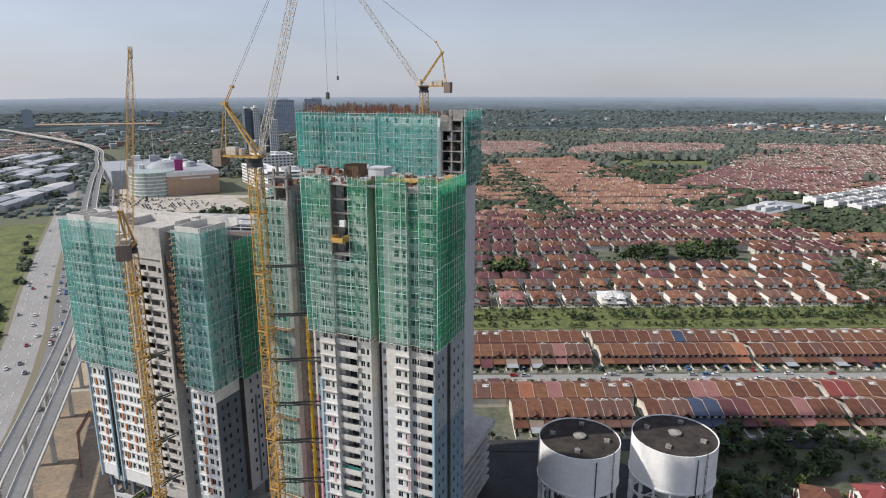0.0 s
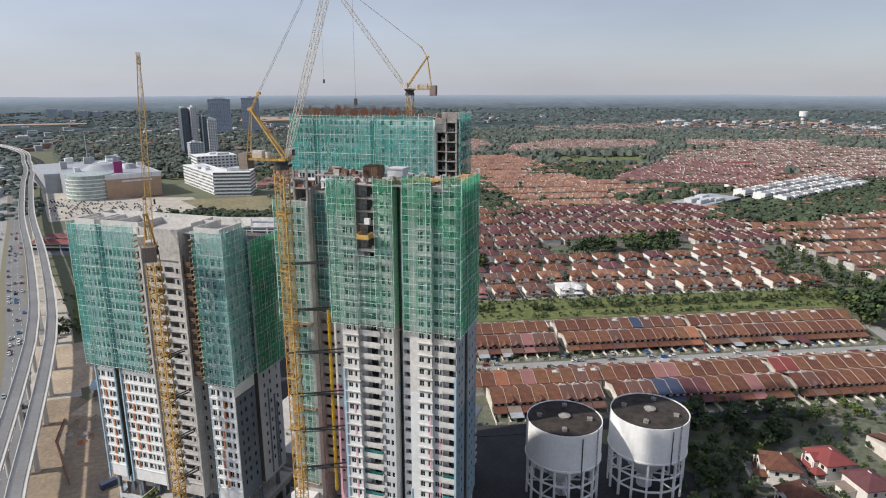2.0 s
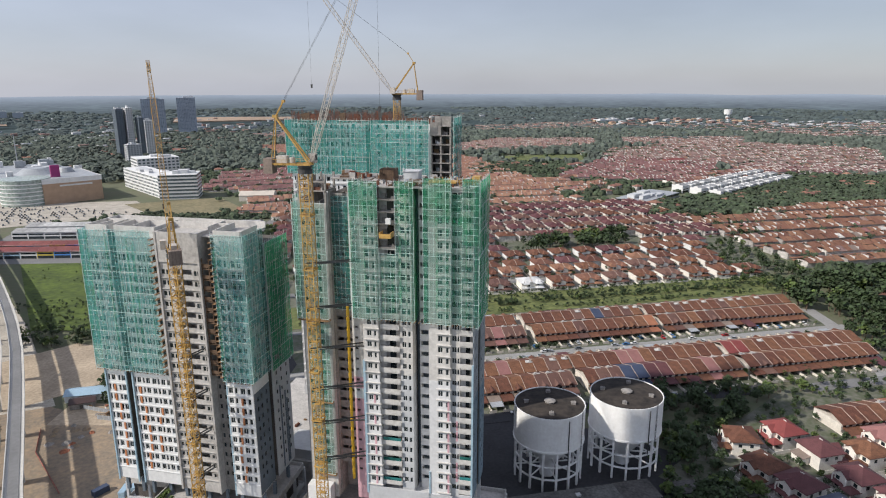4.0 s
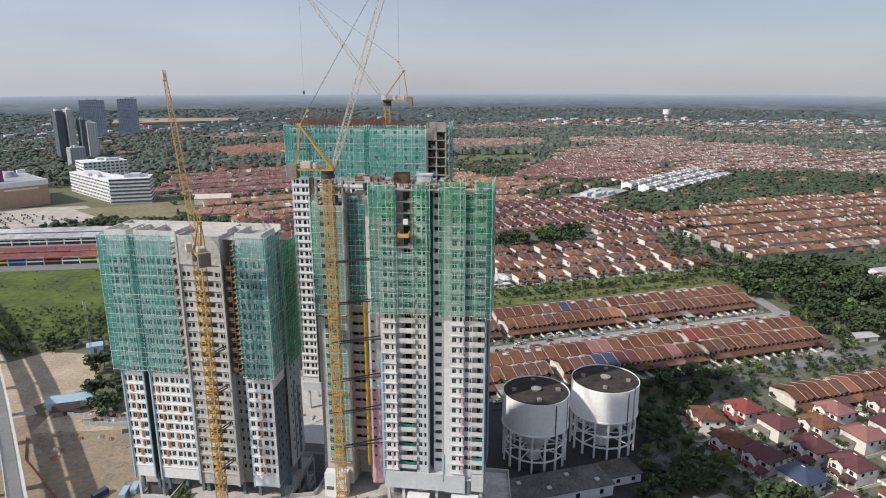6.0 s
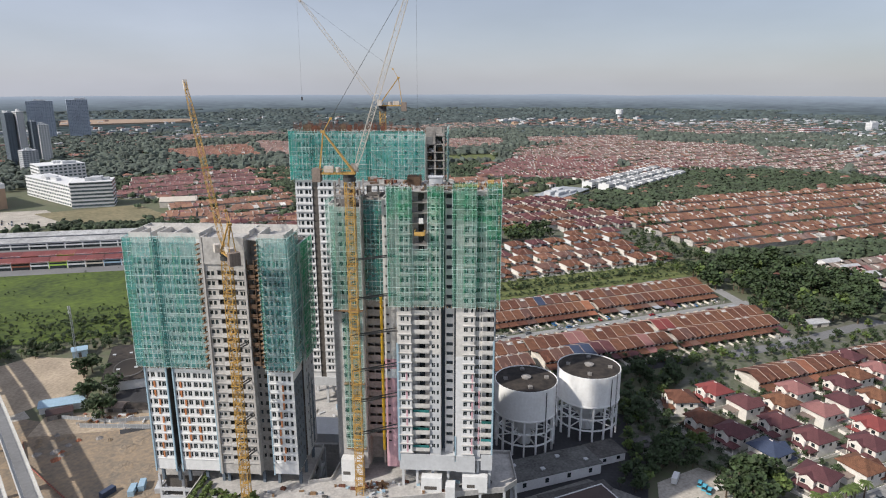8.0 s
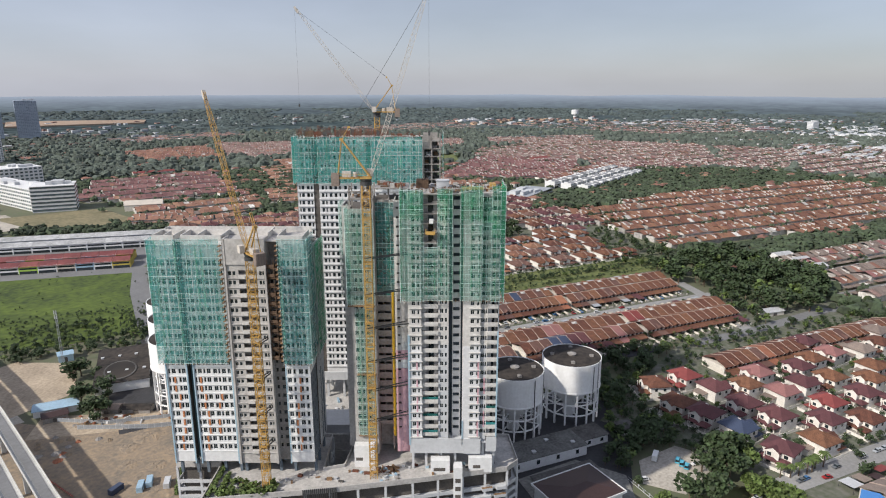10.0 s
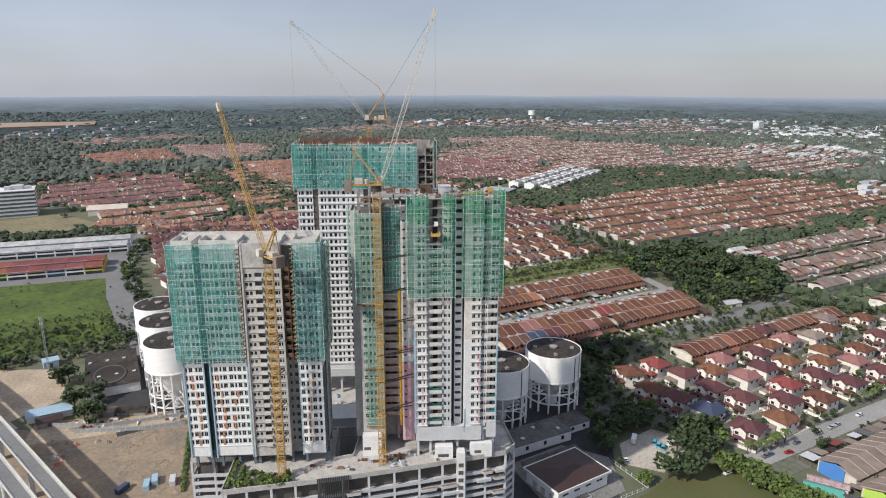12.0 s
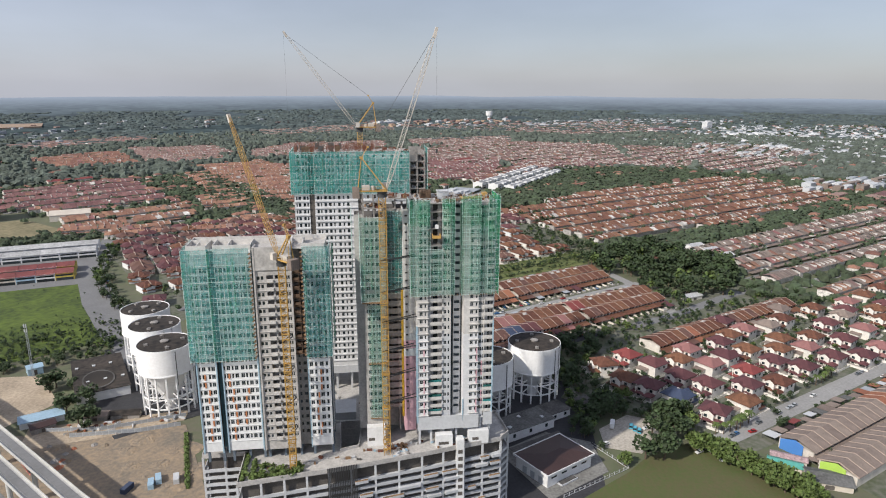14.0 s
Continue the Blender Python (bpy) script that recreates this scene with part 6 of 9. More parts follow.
def estate(poly, turn, gap, roof, name, label, seed, lw=7.0, block=14, mixed=0.14):
    ESTATES.append(poly)
    rnd = random.Random(seed)
    g = Geo()
    d, e = Vector((math.cos(radians(turn)), math.sin(radians(turn)))), Vector((-math.sin(radians(turn)), math.cos(radians(turn))))
    cx, cy = sum(p[0] for p in poly) / len(poly), sum(p[1] for p in poly) / len(poly)
    rad = max(math.hypot(p[0] - cx, p[1] - cy) for p in poly)

    def quadbox(a0, a1, b0, b1, z0, z1, m):
        ps = [Vector((cx, cy)) + d * a + e * b for a, b in ((a0, b0), (a1, b0), (a1, b1), (a0, b1))]
        g.put([(p.x, p.y, z) for z in (z0, z1) for p in ps], [(4, 5, 6, 7), (0, 1, 5, 4), (1, 2, 6, 5), (2, 3, 7, 6), (3, 0, 4, 7)], m)

    def roofpair(a0, a1, b0, b1, z0, z1, m):
        bm = (b0 + b1) / 2
        ps = [Vector((cx, cy)) + d * a + e * b for a, b in ((a0, b0), (a1, b0), (a1, bm), (a0, bm), (a1, b1), (a0, b1))]
        zs = (z0, z0, z1, z1, z0, z0)
        g.put([(p.x, p.y, z) for p, z in zip(ps, zs)], [(0, 1, 2, 3), (3, 2, 4, 5)], m)
    b = -rad
    while b < rad:
        for side, off in ((1, 0), (-1, 17.0)):
            a = -rad + rnd.uniform(0, 20)
            while a < rad:
                run = []
                for i in range(block):
                    p = Vector((cx, cy)) + d * (a + (i + 0.5) * lw) + e * (b + off)
                    if inside(p.x, p.y, poly):
                        run.append(i)
                if run:
                    a0, a1 = a + run[0] * lw, a + (run[-1] + 1) * lw
                    quadbox(a0, a1, b + off - 6.5, b + off + 6.5, 0, 5.3, 1)
                    for i in run:
                        m = 0 if rnd.random() > mixed else rnd.choice((2, 3, 7, 8, 9, 3 if mixed > 0.2 else 1))
                        lift = rnd.uniform(-0.25, 0.35)
                        roofpair(a + i * lw + 0.2, a + (i + 1) * lw - 0.15, b + off - 8.2, b + off + 8.2, 5.2 + lift, 8.0 + lift * 2, m)
                        if rnd.random() < 0.4:
                            quadbox(a + (i + 1) * lw - 0.14, a + (i + 1) * lw + 0.14, b + off - 6.5, b + off + 1.5, 6.0, 7.9, 4)
                        if rnd.random() < 0.14:
                            quadbox(a + i * lw + 1, a + i * lw + 2.6, b + off + 1.2, b + off + 2.6, 6.6, 8.3, 1)
                        f = -1 if side > 0 else 1
                        lo, hi = sorted((b + off + f * 8, b + off + f * 13))
                        quadbox(a + i * lw + 0.3, a + (i + 1) * lw - 0.8, lo, hi, 2.6, 3.0, 0 if rnd.random() < 0.62 else rnd.choice((1, 9, 8, 2, 3)))
                a += block * lw + 5
        a = -rad
        while a < rad:                                   # the street between two fronts
            p = Vector((cx, cy)) + d * (a + 7) + e * (b + gap - 16.5)
            if inside(p.x, p.y, poly):
                quadbox(a, a + 14, b + gap - 21, b + gap - 12.5, 0, 0.4, 6)
                for k in range(3):
                    if rnd.random() < 0.5:
                        x = a + rnd.uniform(1, 9)
                        quadbox(x, x + 4.3, b + gap - 20.4, b + gap - 18.6, 0.4, 1.8, rnd.choice((1, 4, 3)))
            a += 14
        for i in range(int(rad / 9)):                    # street trees
            p = Vector((cx, cy)) + d * rnd.uniform(-rad, rad) + e * (b + rnd.choice((-15, 33, -22, 40)))
            if inside(p.x, p.y, poly):
                for k in range(7):
                    q, z, r = Vector((rnd.uniform(-3, 3), rnd.uniform(-3, 3))), rnd.uniform(1.5, 6), rnd.uniform(1.2, 2.6)
                    g.put([(p.x + q.x + r * math.cos(w), p.y + q.y + r * math.sin(w), z + rnd.uniform(-0.6, 0.6)) for w in (0, 1.6, 3.1, 4.7)] + [(p.x + q.x, p.y + q.y, z + r)],
                          [(0, 1, 4), (1, 2, 4), (2, 3, 4), (3, 0, 4)], 5)
        b += gap
    return structure(name, g, [roof, M_FARWALL, M_HAZEBR, M_TILEG, M_SKYL, M_FARLEAF, M_STREET, M_HAZEO, M_TILEP, M_TILEF], label, "houses", "stuff")


estate([(570, 1237), (725, 1215), (592, 720), (536, 640), (415, 680)], -19, 50, M_HAZEO, "terrace_estate", "far orange-roofed terrace rows", 1)
estate([(674, 823), (803, 662), (1104, 807), (957, 994)], -19, 46, M_HAZEM, "terrace_estate", "far maroon-roofed terrace rows", 2)
estate([(764, 683), (1023, 739), (1150, 700), (890, 640)], -10, 50, M_HAZEBR, "terrace_estate", "far red-roofed terrace rows", 3)
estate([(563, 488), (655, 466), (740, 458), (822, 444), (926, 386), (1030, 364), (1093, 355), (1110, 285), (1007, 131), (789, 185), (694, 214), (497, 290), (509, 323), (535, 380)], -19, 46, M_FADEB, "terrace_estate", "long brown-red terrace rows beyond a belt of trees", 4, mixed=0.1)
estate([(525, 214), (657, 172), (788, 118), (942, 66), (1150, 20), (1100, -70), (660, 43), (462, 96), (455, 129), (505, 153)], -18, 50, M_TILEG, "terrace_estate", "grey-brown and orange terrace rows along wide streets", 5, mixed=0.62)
estate([(436, 84), (600, 30), (1080, -110), (1080, -320), (620, -150), (480, -30), (500, 20), (445, 62)], -18, 50, M_HAZEO, "terrace_estate", "pink and brown terrace rows", 6, mixed=0.6)
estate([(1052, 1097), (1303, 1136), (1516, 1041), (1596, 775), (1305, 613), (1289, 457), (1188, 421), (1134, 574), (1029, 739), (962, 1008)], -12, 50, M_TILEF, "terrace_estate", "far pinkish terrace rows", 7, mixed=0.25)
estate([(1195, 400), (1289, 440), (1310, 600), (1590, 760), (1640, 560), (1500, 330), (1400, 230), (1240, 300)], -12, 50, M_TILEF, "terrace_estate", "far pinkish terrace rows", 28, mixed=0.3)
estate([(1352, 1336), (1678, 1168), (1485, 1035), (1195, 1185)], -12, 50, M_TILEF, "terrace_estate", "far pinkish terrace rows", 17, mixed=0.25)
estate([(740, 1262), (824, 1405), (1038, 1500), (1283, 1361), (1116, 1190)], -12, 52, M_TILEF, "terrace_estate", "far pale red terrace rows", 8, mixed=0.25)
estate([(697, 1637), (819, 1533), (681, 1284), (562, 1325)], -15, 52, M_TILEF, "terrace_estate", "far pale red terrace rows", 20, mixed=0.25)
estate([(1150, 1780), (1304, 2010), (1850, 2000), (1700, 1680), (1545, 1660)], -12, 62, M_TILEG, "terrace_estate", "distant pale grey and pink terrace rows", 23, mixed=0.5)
estate([(138, 998), (208, 1164), (405, 1153), (337, 909), (223, 902)], -8, 52, M_HAZEM, "terrace_estate", "far maroon terrace rows", 9)
estate([(148, 800), (176, 880), (344, 884), (291, 743), (184, 742)], -8, 56, M_HAZEO, "terrace_estate", "orange-roofed terrace rows", 10)
estate([(400, 1640), (620, 1660), (530, 1368), (386, 1400)], -15, 54, M_HAZEBR, "terrace_estate", "far brown-red terrace rows", 11)
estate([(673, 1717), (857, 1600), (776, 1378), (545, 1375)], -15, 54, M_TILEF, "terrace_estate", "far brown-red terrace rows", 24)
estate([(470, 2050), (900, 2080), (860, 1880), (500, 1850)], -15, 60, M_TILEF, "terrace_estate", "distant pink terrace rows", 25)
estate([(330, 795), (375, 895), (425, 855), (392, 772)], -19, 48, M_HAZEO, "terrace_estate", "orange-roofed terrace rows", 26)
estate([(125, 790), (140, 822), (215, 752), (295, 695), (366, 717), (346, 650), (315, 632), (219, 690), (192, 714)], -33, 54, M_HAZEO, "terrace_estate", "orange-roofed terrace rows along a street", 27)
estate([(565, 1225), (725, 1112), (640, 1000), (480, 815), (555, 1030)], -30, 50, M_HAZEBR, "terrace_estate", "far red terrace rows", 12)
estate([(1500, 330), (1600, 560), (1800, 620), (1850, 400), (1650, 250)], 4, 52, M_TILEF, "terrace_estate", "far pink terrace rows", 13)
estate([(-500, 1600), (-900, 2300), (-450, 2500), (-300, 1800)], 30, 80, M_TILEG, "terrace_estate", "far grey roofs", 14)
estate([(-10, 1500), (120, 2000), (380, 2150), (210, 1500)], -20, 90, M_HAZEBR, "terrace_estate", "far scattered roofs", 15)
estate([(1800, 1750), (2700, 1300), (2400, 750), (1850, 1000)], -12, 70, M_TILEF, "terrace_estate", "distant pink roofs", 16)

estate([(430, 790), (520, 900), (560, 1120), (500, 1140), (400, 900)], -19, 50, M_HAZEO, "terrace_estate", "far orange terrace rows", 19)
estate([(905, 690), (1060, 745), (1180, 690), (1290, 500), (1240, 480), (1060, 640)], -5, 52, M_HAZEM, "terrace_estate", "far maroon terrace rows", 21)
estate([(500, 900), (620, 870), (690, 720), (600, 690)], -19, 50, M_HAZEO, "terrace_estate", "far orange terrace rows", 22)


# ---- trees ----
def leaf_cloud(g, rnd, cx, cy, cz, r, rz, count, size, m=0):
    """A crown of small leaf clumps spread over uneven lobes."""
    lobes = [(rnd.uniform(-0.55, 0.55) * r, rnd.uniform(-0.55, 0.55) * r, rnd.uniform(-0.45, 0.55) * rz, rnd.uniform(0.4, 0.65)) for _ in range(7)]
    for _ in range(count):
        lx, ly, lz, lr = rnd.choice(lobes)
        v = Vector((rnd.gauss(0, 1), rnd.gauss(0, 1), rnd.gauss(0, 1))).normalized() * rnd.uniform(0.7, 1.05)
        p = Vector((cx + lx + v.x * lr * r, cy + ly + v.y * lr * r, cz + lz + v.z * lr * rz))
        q = Euler((rnd.uniform(-0.9, 0.9), rnd.uniform(-0.9, 0.9), rnd.uniform(0, 6.3))).to_matrix()
        s = size * rnd.uniform(0.6, 1.4)
        pts = [p + q @ Vector(c) for c in ((-s, -s * 0.6, 0), (s * 0.2, -s, s * 0.25), (s, s * 0.2, 0), (0, s, s * 0.3), (-s * 0.9, s * 0.5, -s * 0.15))]
        g.put([tuple(a) for a in pts], [(0, 1, 2, 3, 4)], m)


def tree(seed, height, r, leaf, count=330, name="tree", label="leafy green tree with a dense uneven crown"):
    rnd = random.Random(seed)
    t = thing(name, pose(0, 0, -200), label, "tree", "trees")
    g = Geo()
    hz = height * 0.5
    g.cyl(0, 0, 0, hz, r * 0.09, r * 0.05, 7)
    for k in range(5):
        a = k * 1.26 + rnd.uniform(-0.3, 0.3)
        g.beam((0, 0, hz * rnd.uniform(0.6, 0.95)), (r * 0.6 * math.cos(a), r * 0.6 * math.sin(a), height * rnd.uniform(0.6, 0.8)), r * 0.05)
    part("trunk", g, M_BARK, t)
    g = Geo()
    leaf_cloud(g, rnd, 0, 0, height * 0.66, r, height * 0.36, count, r * 0.15)
    part("crown", g, leaf, t)
    return t


def palm(seed):
    rnd = random.Random(seed)
    t = thing("palm_tree", pose(0, 0, -200), "slender palm with arching green fronds", "tree", "palms")
    g = Geo()
    g.cyl(0, 0, 0, 6.0, 0.28, 0.17, 7)
    part("trunk", g, M_BARK, t)
    g = Geo()
    for k in range(16):
        a, up = k * 0.4 + rnd.uniform(-0.2, 0.2), rnd.uniform(0.2, 1.6)
        prev, wprev = Vector((0, 0, 6.0)), 0.15
        side = Vector((-math.sin(a), math.cos(a), 0))
        for i in range(1, 5):
            f = i / 4
            p = Vector((math.cos(a) * 2.5 * f, math.sin(a) * 2.5 * f, 6.0 + up * f - 2.0 * f * f))
            w = 0.45 * math.sin(math.pi * min(0.95, f))
            g.put([tuple(prev - side * wprev), tuple(prev + side * wprev), tuple(p + side * w), tuple(p - side * w)], [(0, 1, 2, 3)])
            prev, wprev = p, w
    part("crown", g, M_LEAFY, t)
    return t


tk = [tree(1, 11, 5.0, M_LEAF), tree(2, 13, 6.2, M_LEAF, 420), tree(3, 9, 4.2, M_LEAFY, 300), tree(4, 6, 2.8, M_LEAF, 220), tree(5, 8, 4.6, M_LEAFY, 320), tree(6, 15, 7.0, M_LEAF, 480)]
pk = palm(3)
R_TREE = random.Random(77)


def plant(x, y, k, s=1.0):
    o = copy_thing(tk[k], pose(x, y, 0, 0, 0, R_TREE.uniform(0, 360)) @ Matrix.Scale(s * R_TREE.uniform(0.85, 1.2), 4))
    return o


def grove_mass(poly, count, seed, hz=(8, 14), label="dense stand of dark green trees", clear=()):
    """A stand of trees too close to pick apart."""
    rnd = random.Random(seed)
    g = Geo()
    xs, ys = [p[0] for p in poly], [p[1] for p in poly]
    n = 0
    while n < count:
        x, y = rnd.uniform(min(xs), max(xs)), rnd.uniform(min(ys), max(ys))
        if inside(x, y, poly) and all(math.hypot(x - c[0], y - c[1]) > 9.5 for c in clear) and not (clear and 107.5 < x * rv.x + y * rv.y < 120.5):
            h = rnd.uniform(*hz)
            g.cyl(x, y, 0, h * 0.55, h * 0.03, h * 0.02, 5, 1)
            leaf_cloud(g, rnd, x, y, h * 0.64, h * 0.42, h * 0.36, 80, h * 0.085, 0 if rnd.random() < 0.84 else 2)
            n += 1
    return structure("grove", g, [M_LEAF, M_BARK, M_LEAFY], label, "trees", "stuff")


def grove(poly, count, ks, s=1.0):
    xs, ys = [p[0] for p in poly], [p[1] for p in poly]
    n = 0
    while n < count:
        x, y = R_TREE.uniform(min(xs), max(xs)), R_TREE.uniform(min(ys), max(ys))
        if inside(x, y, poly):
            plant(x, y, R_TREE.choice(ks), s)
            n += 1


grove([(407, 268), (501, 258), (511, 211), (493, 158), (448, 132), (403, 130), (377, 152), (398, 196), (390, 242)], 40, (0, 1, 5, 5, 1))
grove_mass([(407, 268), (501, 258), (511, 211), (493, 158), (448, 132), (403, 130), (377, 152), (398, 196), (390, 242)], 105, 5, (11, 16))
grove([(165, 205), (205, 190), (225, 160), (180, 160), (160, 140), (178, 120), (160, 118), (120, 130), (130, 140), (165, 155), (162, 190)], 46, (0, 1, 4, 3), 0.68)
grove([(200, 206), (262, 182), (300, 165), (240, 158), (205, 175)], 34, (0, 2, 3), 0.6)
for p0, p1, n in (((147, 76), (131, 22), 12), ((150, 70), (136, 20), 10)):
    for i in range(n):
        f = i / (n - 1)
        plant(p0[0] + (p1[0] - p0[0]) * f + R_TREE.uniform(-1, 1), p0[1] + (p1[1] - p0[1]) * f, R_TREE.choice((2, 4)), 0.9)
for x, y in ((140, 88), (146, 84), (151, 88), (158, 92), (165, 88), (160, 82)):
    plant(x, y, R_TREE.choice((1, 0, 2)), 1.0)
for x, y in ((164, 70), (167, 67), (171, 65), (175, 63), (178, 62), (182, 62), (186, 60), (258, 41), (264, 39), (268, 38), (273, 37), (277, 36)):
    copy_thing(pk, pose(x, y, 0, 0, 0, R_TREE.uniform(0, 360)) @ Matrix.Scale(R_TREE.uniform(0.9, 1.25), 4))
grove_mass([(170, 150), (300, 165), (430, 100), (470, 10), (420, -20), (300, 0), (165, 60), (165, 100)], 520, 12, (2.5, 5.5), "garden trees and shrubs between villas", VILLAS)
grove_mass([(124, 132), (160, 160), (163, 208), (205, 192), (232, 166), (205, 155), (178, 135), (165, 90), (150, 92), (158, 116)], 110, 15, (3.5, 7), "dark trees between tanks and villas", VILLAS)
grove_mass([tuple(ru * r + rv * s) for r, s in ((-60, 434), (330, 434), (390, 560), (385, 740), (-80, 740))], 430, 13, (3, 6.8), "garden trees and shrubs between houses")
grove_mass([(-26, 487), (50, 460), (38, 405), (-35, 441)], 110, 22, (2.0, 4.4), "dense scrub at the foot of the grass field")
grove_mass([(407, 200), (370, 196), (345, 165), (345, 138), (396, 164)], 40, 23, (5, 11), "tall trees at the edge of a grove")
grove_mass([(117, 128), (141, 138), (172, 132), (163, 111), (146, 116), (131, 122), (119, 117)], 46, 21, (4.5, 8.5), "dark trees beside a gravel lot")
for x, y, k, s in ((144, 95, 0, 0.9), (152, 89, 1, 0.85), (120.5, 89, 0, 1.0), (126, 82, 1, 0.9), (109, 94, 4, 0.7), (143, 73, 4, 0.95), (115, 109, 3, 0.7)):
    plant(x, y, k, s)
grove_mass([tuple(ru * r + rv * s) for r, s in ((150, 95), (340, 95), (340, 103), (150, 103))], 26, 14, (2, 4), "shrubs in front gardens")
grove_mass([(395, 132), (462, 124), (450, 98), (428, 62), (385, 95), (340, 118)], 55, 20, (3, 7), "garden trees at the edge of an estate", VILLAS)
grove_mass([(215, 215), (300, 200), (360, 180), (330, 130), (290, 150), (240, 165)], 90, 18, (2, 5), "shrubs and young trees on rough ground", VILLAS)
for i in range(24):                                     # garden trees between the houses
    plant(R_TREE.uniform(175, 420), R_TREE.uniform(10, 150) - 0.0, 3, 0.8)
for i in range(26):
    p = ru * R_TREE.uniform(5, 285) + rv * R_TREE.choice((324.5, 308.5, 255.5))
    plant(p.x, p.y, 3, 0.55)
grove_mass([tuple(ru * r + rv * s) for r, s in ((-40, 403), (330, 403), (330, 413), (-40, 413))], 300, 6, (2.2, 4.6), "bushes and low trees along a drain")
for s0, s1, k in ((390, 397, 260), (418, 430, 300)):
    grove_mass([tuple(ru * r + rv * s) for r, s in ((-50, s0), (335, s0), (335, s1), (-50, s1))], k, 50 + k, (1.4, 3.2), "dense low bushes along a drain")
for s0, s1, k in ((323, 327, 46), (251, 258, 40)):
    grove_mass([tuple(ru * r + rv * s) for r, s in ((4, s0), (284, s0), (284, s1), (4, s1))], k, 60 + k, (1.2, 2.8), "shrubs and potted trees in terrace forecourts")
grove_mass([tuple(ru * r + rv * s) for r, s in ((158, 540), (262, 545), (284, 588), (165, 583))], 62, 7, (9, 14))
grove_mass([(210, 480), (250, 490), (245, 455), (205, 455)], 22, 8)
grove_mass([(-28, 418), (18, 402), (38, 432), (-25, 448), (-80, 472), (-85, 440)], 120, 9, (3, 6.5), "scrub and bushes at the edge of the grass field")
grove_mass([(-70, 475), (-20, 445), (40, 435), (75, 580), (30, 640), (-75, 655)], 70, 16, (1.0, 2.6), "scattered bushes on the grass field")
grove_mass([(-70, 455), (-20, 428), (45, 418), (48, 470), (-20, 480), (-75, 500)], 190, 17, (1.5, 3.6), "scrub along the edge of the grass field")
grove_mass([(-78, 505), (-20, 468), (46, 452), (54, 492), (-20, 512), (-80, 540)], 230, 19, (1.1, 2.8), "scrub on the grass field")
grove([(-35, 320), (-22, 318), (-12, 385), (-28, 390)], 16, (0, 3))
grove_mass([(62, 440), (78, 520), (108, 600), (160, 680), (150, 690), (96, 605), (68, 530), (54, 445)], 90, 10, (5, 9), "trees along a street")
for t in tk + [pk]:
    for o in (*t.children_recursive, t):
        bpy.data.objects.remove(o)


# Foliage greyed and lightened: base colour includes the haze over far woods.
M_FARBLUE = surf("haze_tinted_far_foliage", (0.094, 0.114, 0.092), 0.95, 0.25, 0.02, 0.2, 0.0, per=0.28)


def far_wood(poly, step, size, name, label, seed, density=0.9, mt=None):
    """A distant wood: one clump of leafy facets a tree."""
    rnd = random.Random(seed)
    g = Geo()
    xs, ys = [p[0] for p in poly], [p[1] for p in poly]
    x = min(xs)
    while x < max(xs):
        y = min(ys)
        while y < max(ys):
            px, py = x + rnd.uniform(-0.5, 0.5) * step, y + rnd.uniform(-0.5, 0.5) * step
            if inside(px, py, poly) and rnd.random() < density:
                r, h = size * rnd.uniform(0.7, 1.3), size * rnd.uniform(0.75, 1.4)
                n = 6                                   # an uneven dome with loose clumps on it
                ring = [(px + r * rnd.uniform(0.75, 1.2) * math.cos(k * 6.283 / n), py + r * rnd.uniform(0.75, 1.2) * math.sin(k * 6.283 / n), h * 0.3) for k in range(n)]
                mid = [(px + (qx - px) * rnd.uniform(0.55, 0.85), py + (qy - py) * rnd.uniform(0.55, 0.85), h * rnd.uniform(0.7, 0.95)) for qx, qy, _ in ring]
                g.put(ring + mid + [(px, py, h)], [(k, (k + 1) % n, n + (k + 1) % n, n + k) for k in range(n)] + [(n + k, n + (k + 1) % n, 2 * n) for k in range(n)])
                for k in range(6):
                    a = rnd.uniform(0, 6.3)
                    c = Vector((px + math.cos(a) * r * 0.8, py + math.sin(a) * r * 0.8, h * rnd.uniform(0.5, 0.95)))
                    s = r * rnd.uniform(0.25, 0.45)
                    q = Euler((rnd.uniform(-0.8, 0.8), rnd.uniform(-0.8, 0.8), a)).to_matrix()
                    g.put([tuple(c + q @ Vector(w)) for w in ((-s, -s, -s * 0.2), (s, -s * 0.7, 0), (s * 0.8, s, -s * 0.2), (-s * 0.7, s * 0.9, 0), (0, 0, s * 0.7))], [(0, 1, 4), (1, 2, 4), (2, 3, 4), (3, 0, 4)])
            y += step
        x += step
    return structure(name, g, mt or M_FARLEAF, label, "trees", "stuff")


far_wood([(556, 522), (615, 565), (700, 568), (1000, 620), (1140, 550), (1230, 430), (1150, 345), (1035, 376), (926, 400), (822, 456), (740, 470), (655, 480), (575, 502)], 8, 6.5, "wood", "dense dark green wood between estates", 1)
far_wood([(470, 280), (690, 202), (790, 173), (1000, 121), (1112, 84), (1000, 74), (790, 132), (658, 182), (510, 226), (450, 256)], 8, 6, "wood", "belt of trees along a drain", 2)
far_wood([(550, 901), (765, 893), (825, 990), (660, 1050)], 9, 6.5, "wood", "dark clump of trees in a park", 3)
far_wood([(515, 1152), (544, 1142), (470, 857), (384, 633), (351, 644), (415, 848), (455, 988)], 9, 6.5, "wood", "line of trees beside an estate", 4)
far_wood([(-60, 830), (60, 840), (120, 770), (140, 742), (118, 720), (40, 810)], 10, 6, "wood", "trees along a street", 6, 0.8)
far_wood([(402, 1112), (478, 1134), (430, 985), (501, 940), (410, 762), (410, 719), (335, 625), (378, 760), (366, 921)], 9, 6.5, "wood", "trees between estates", 40)
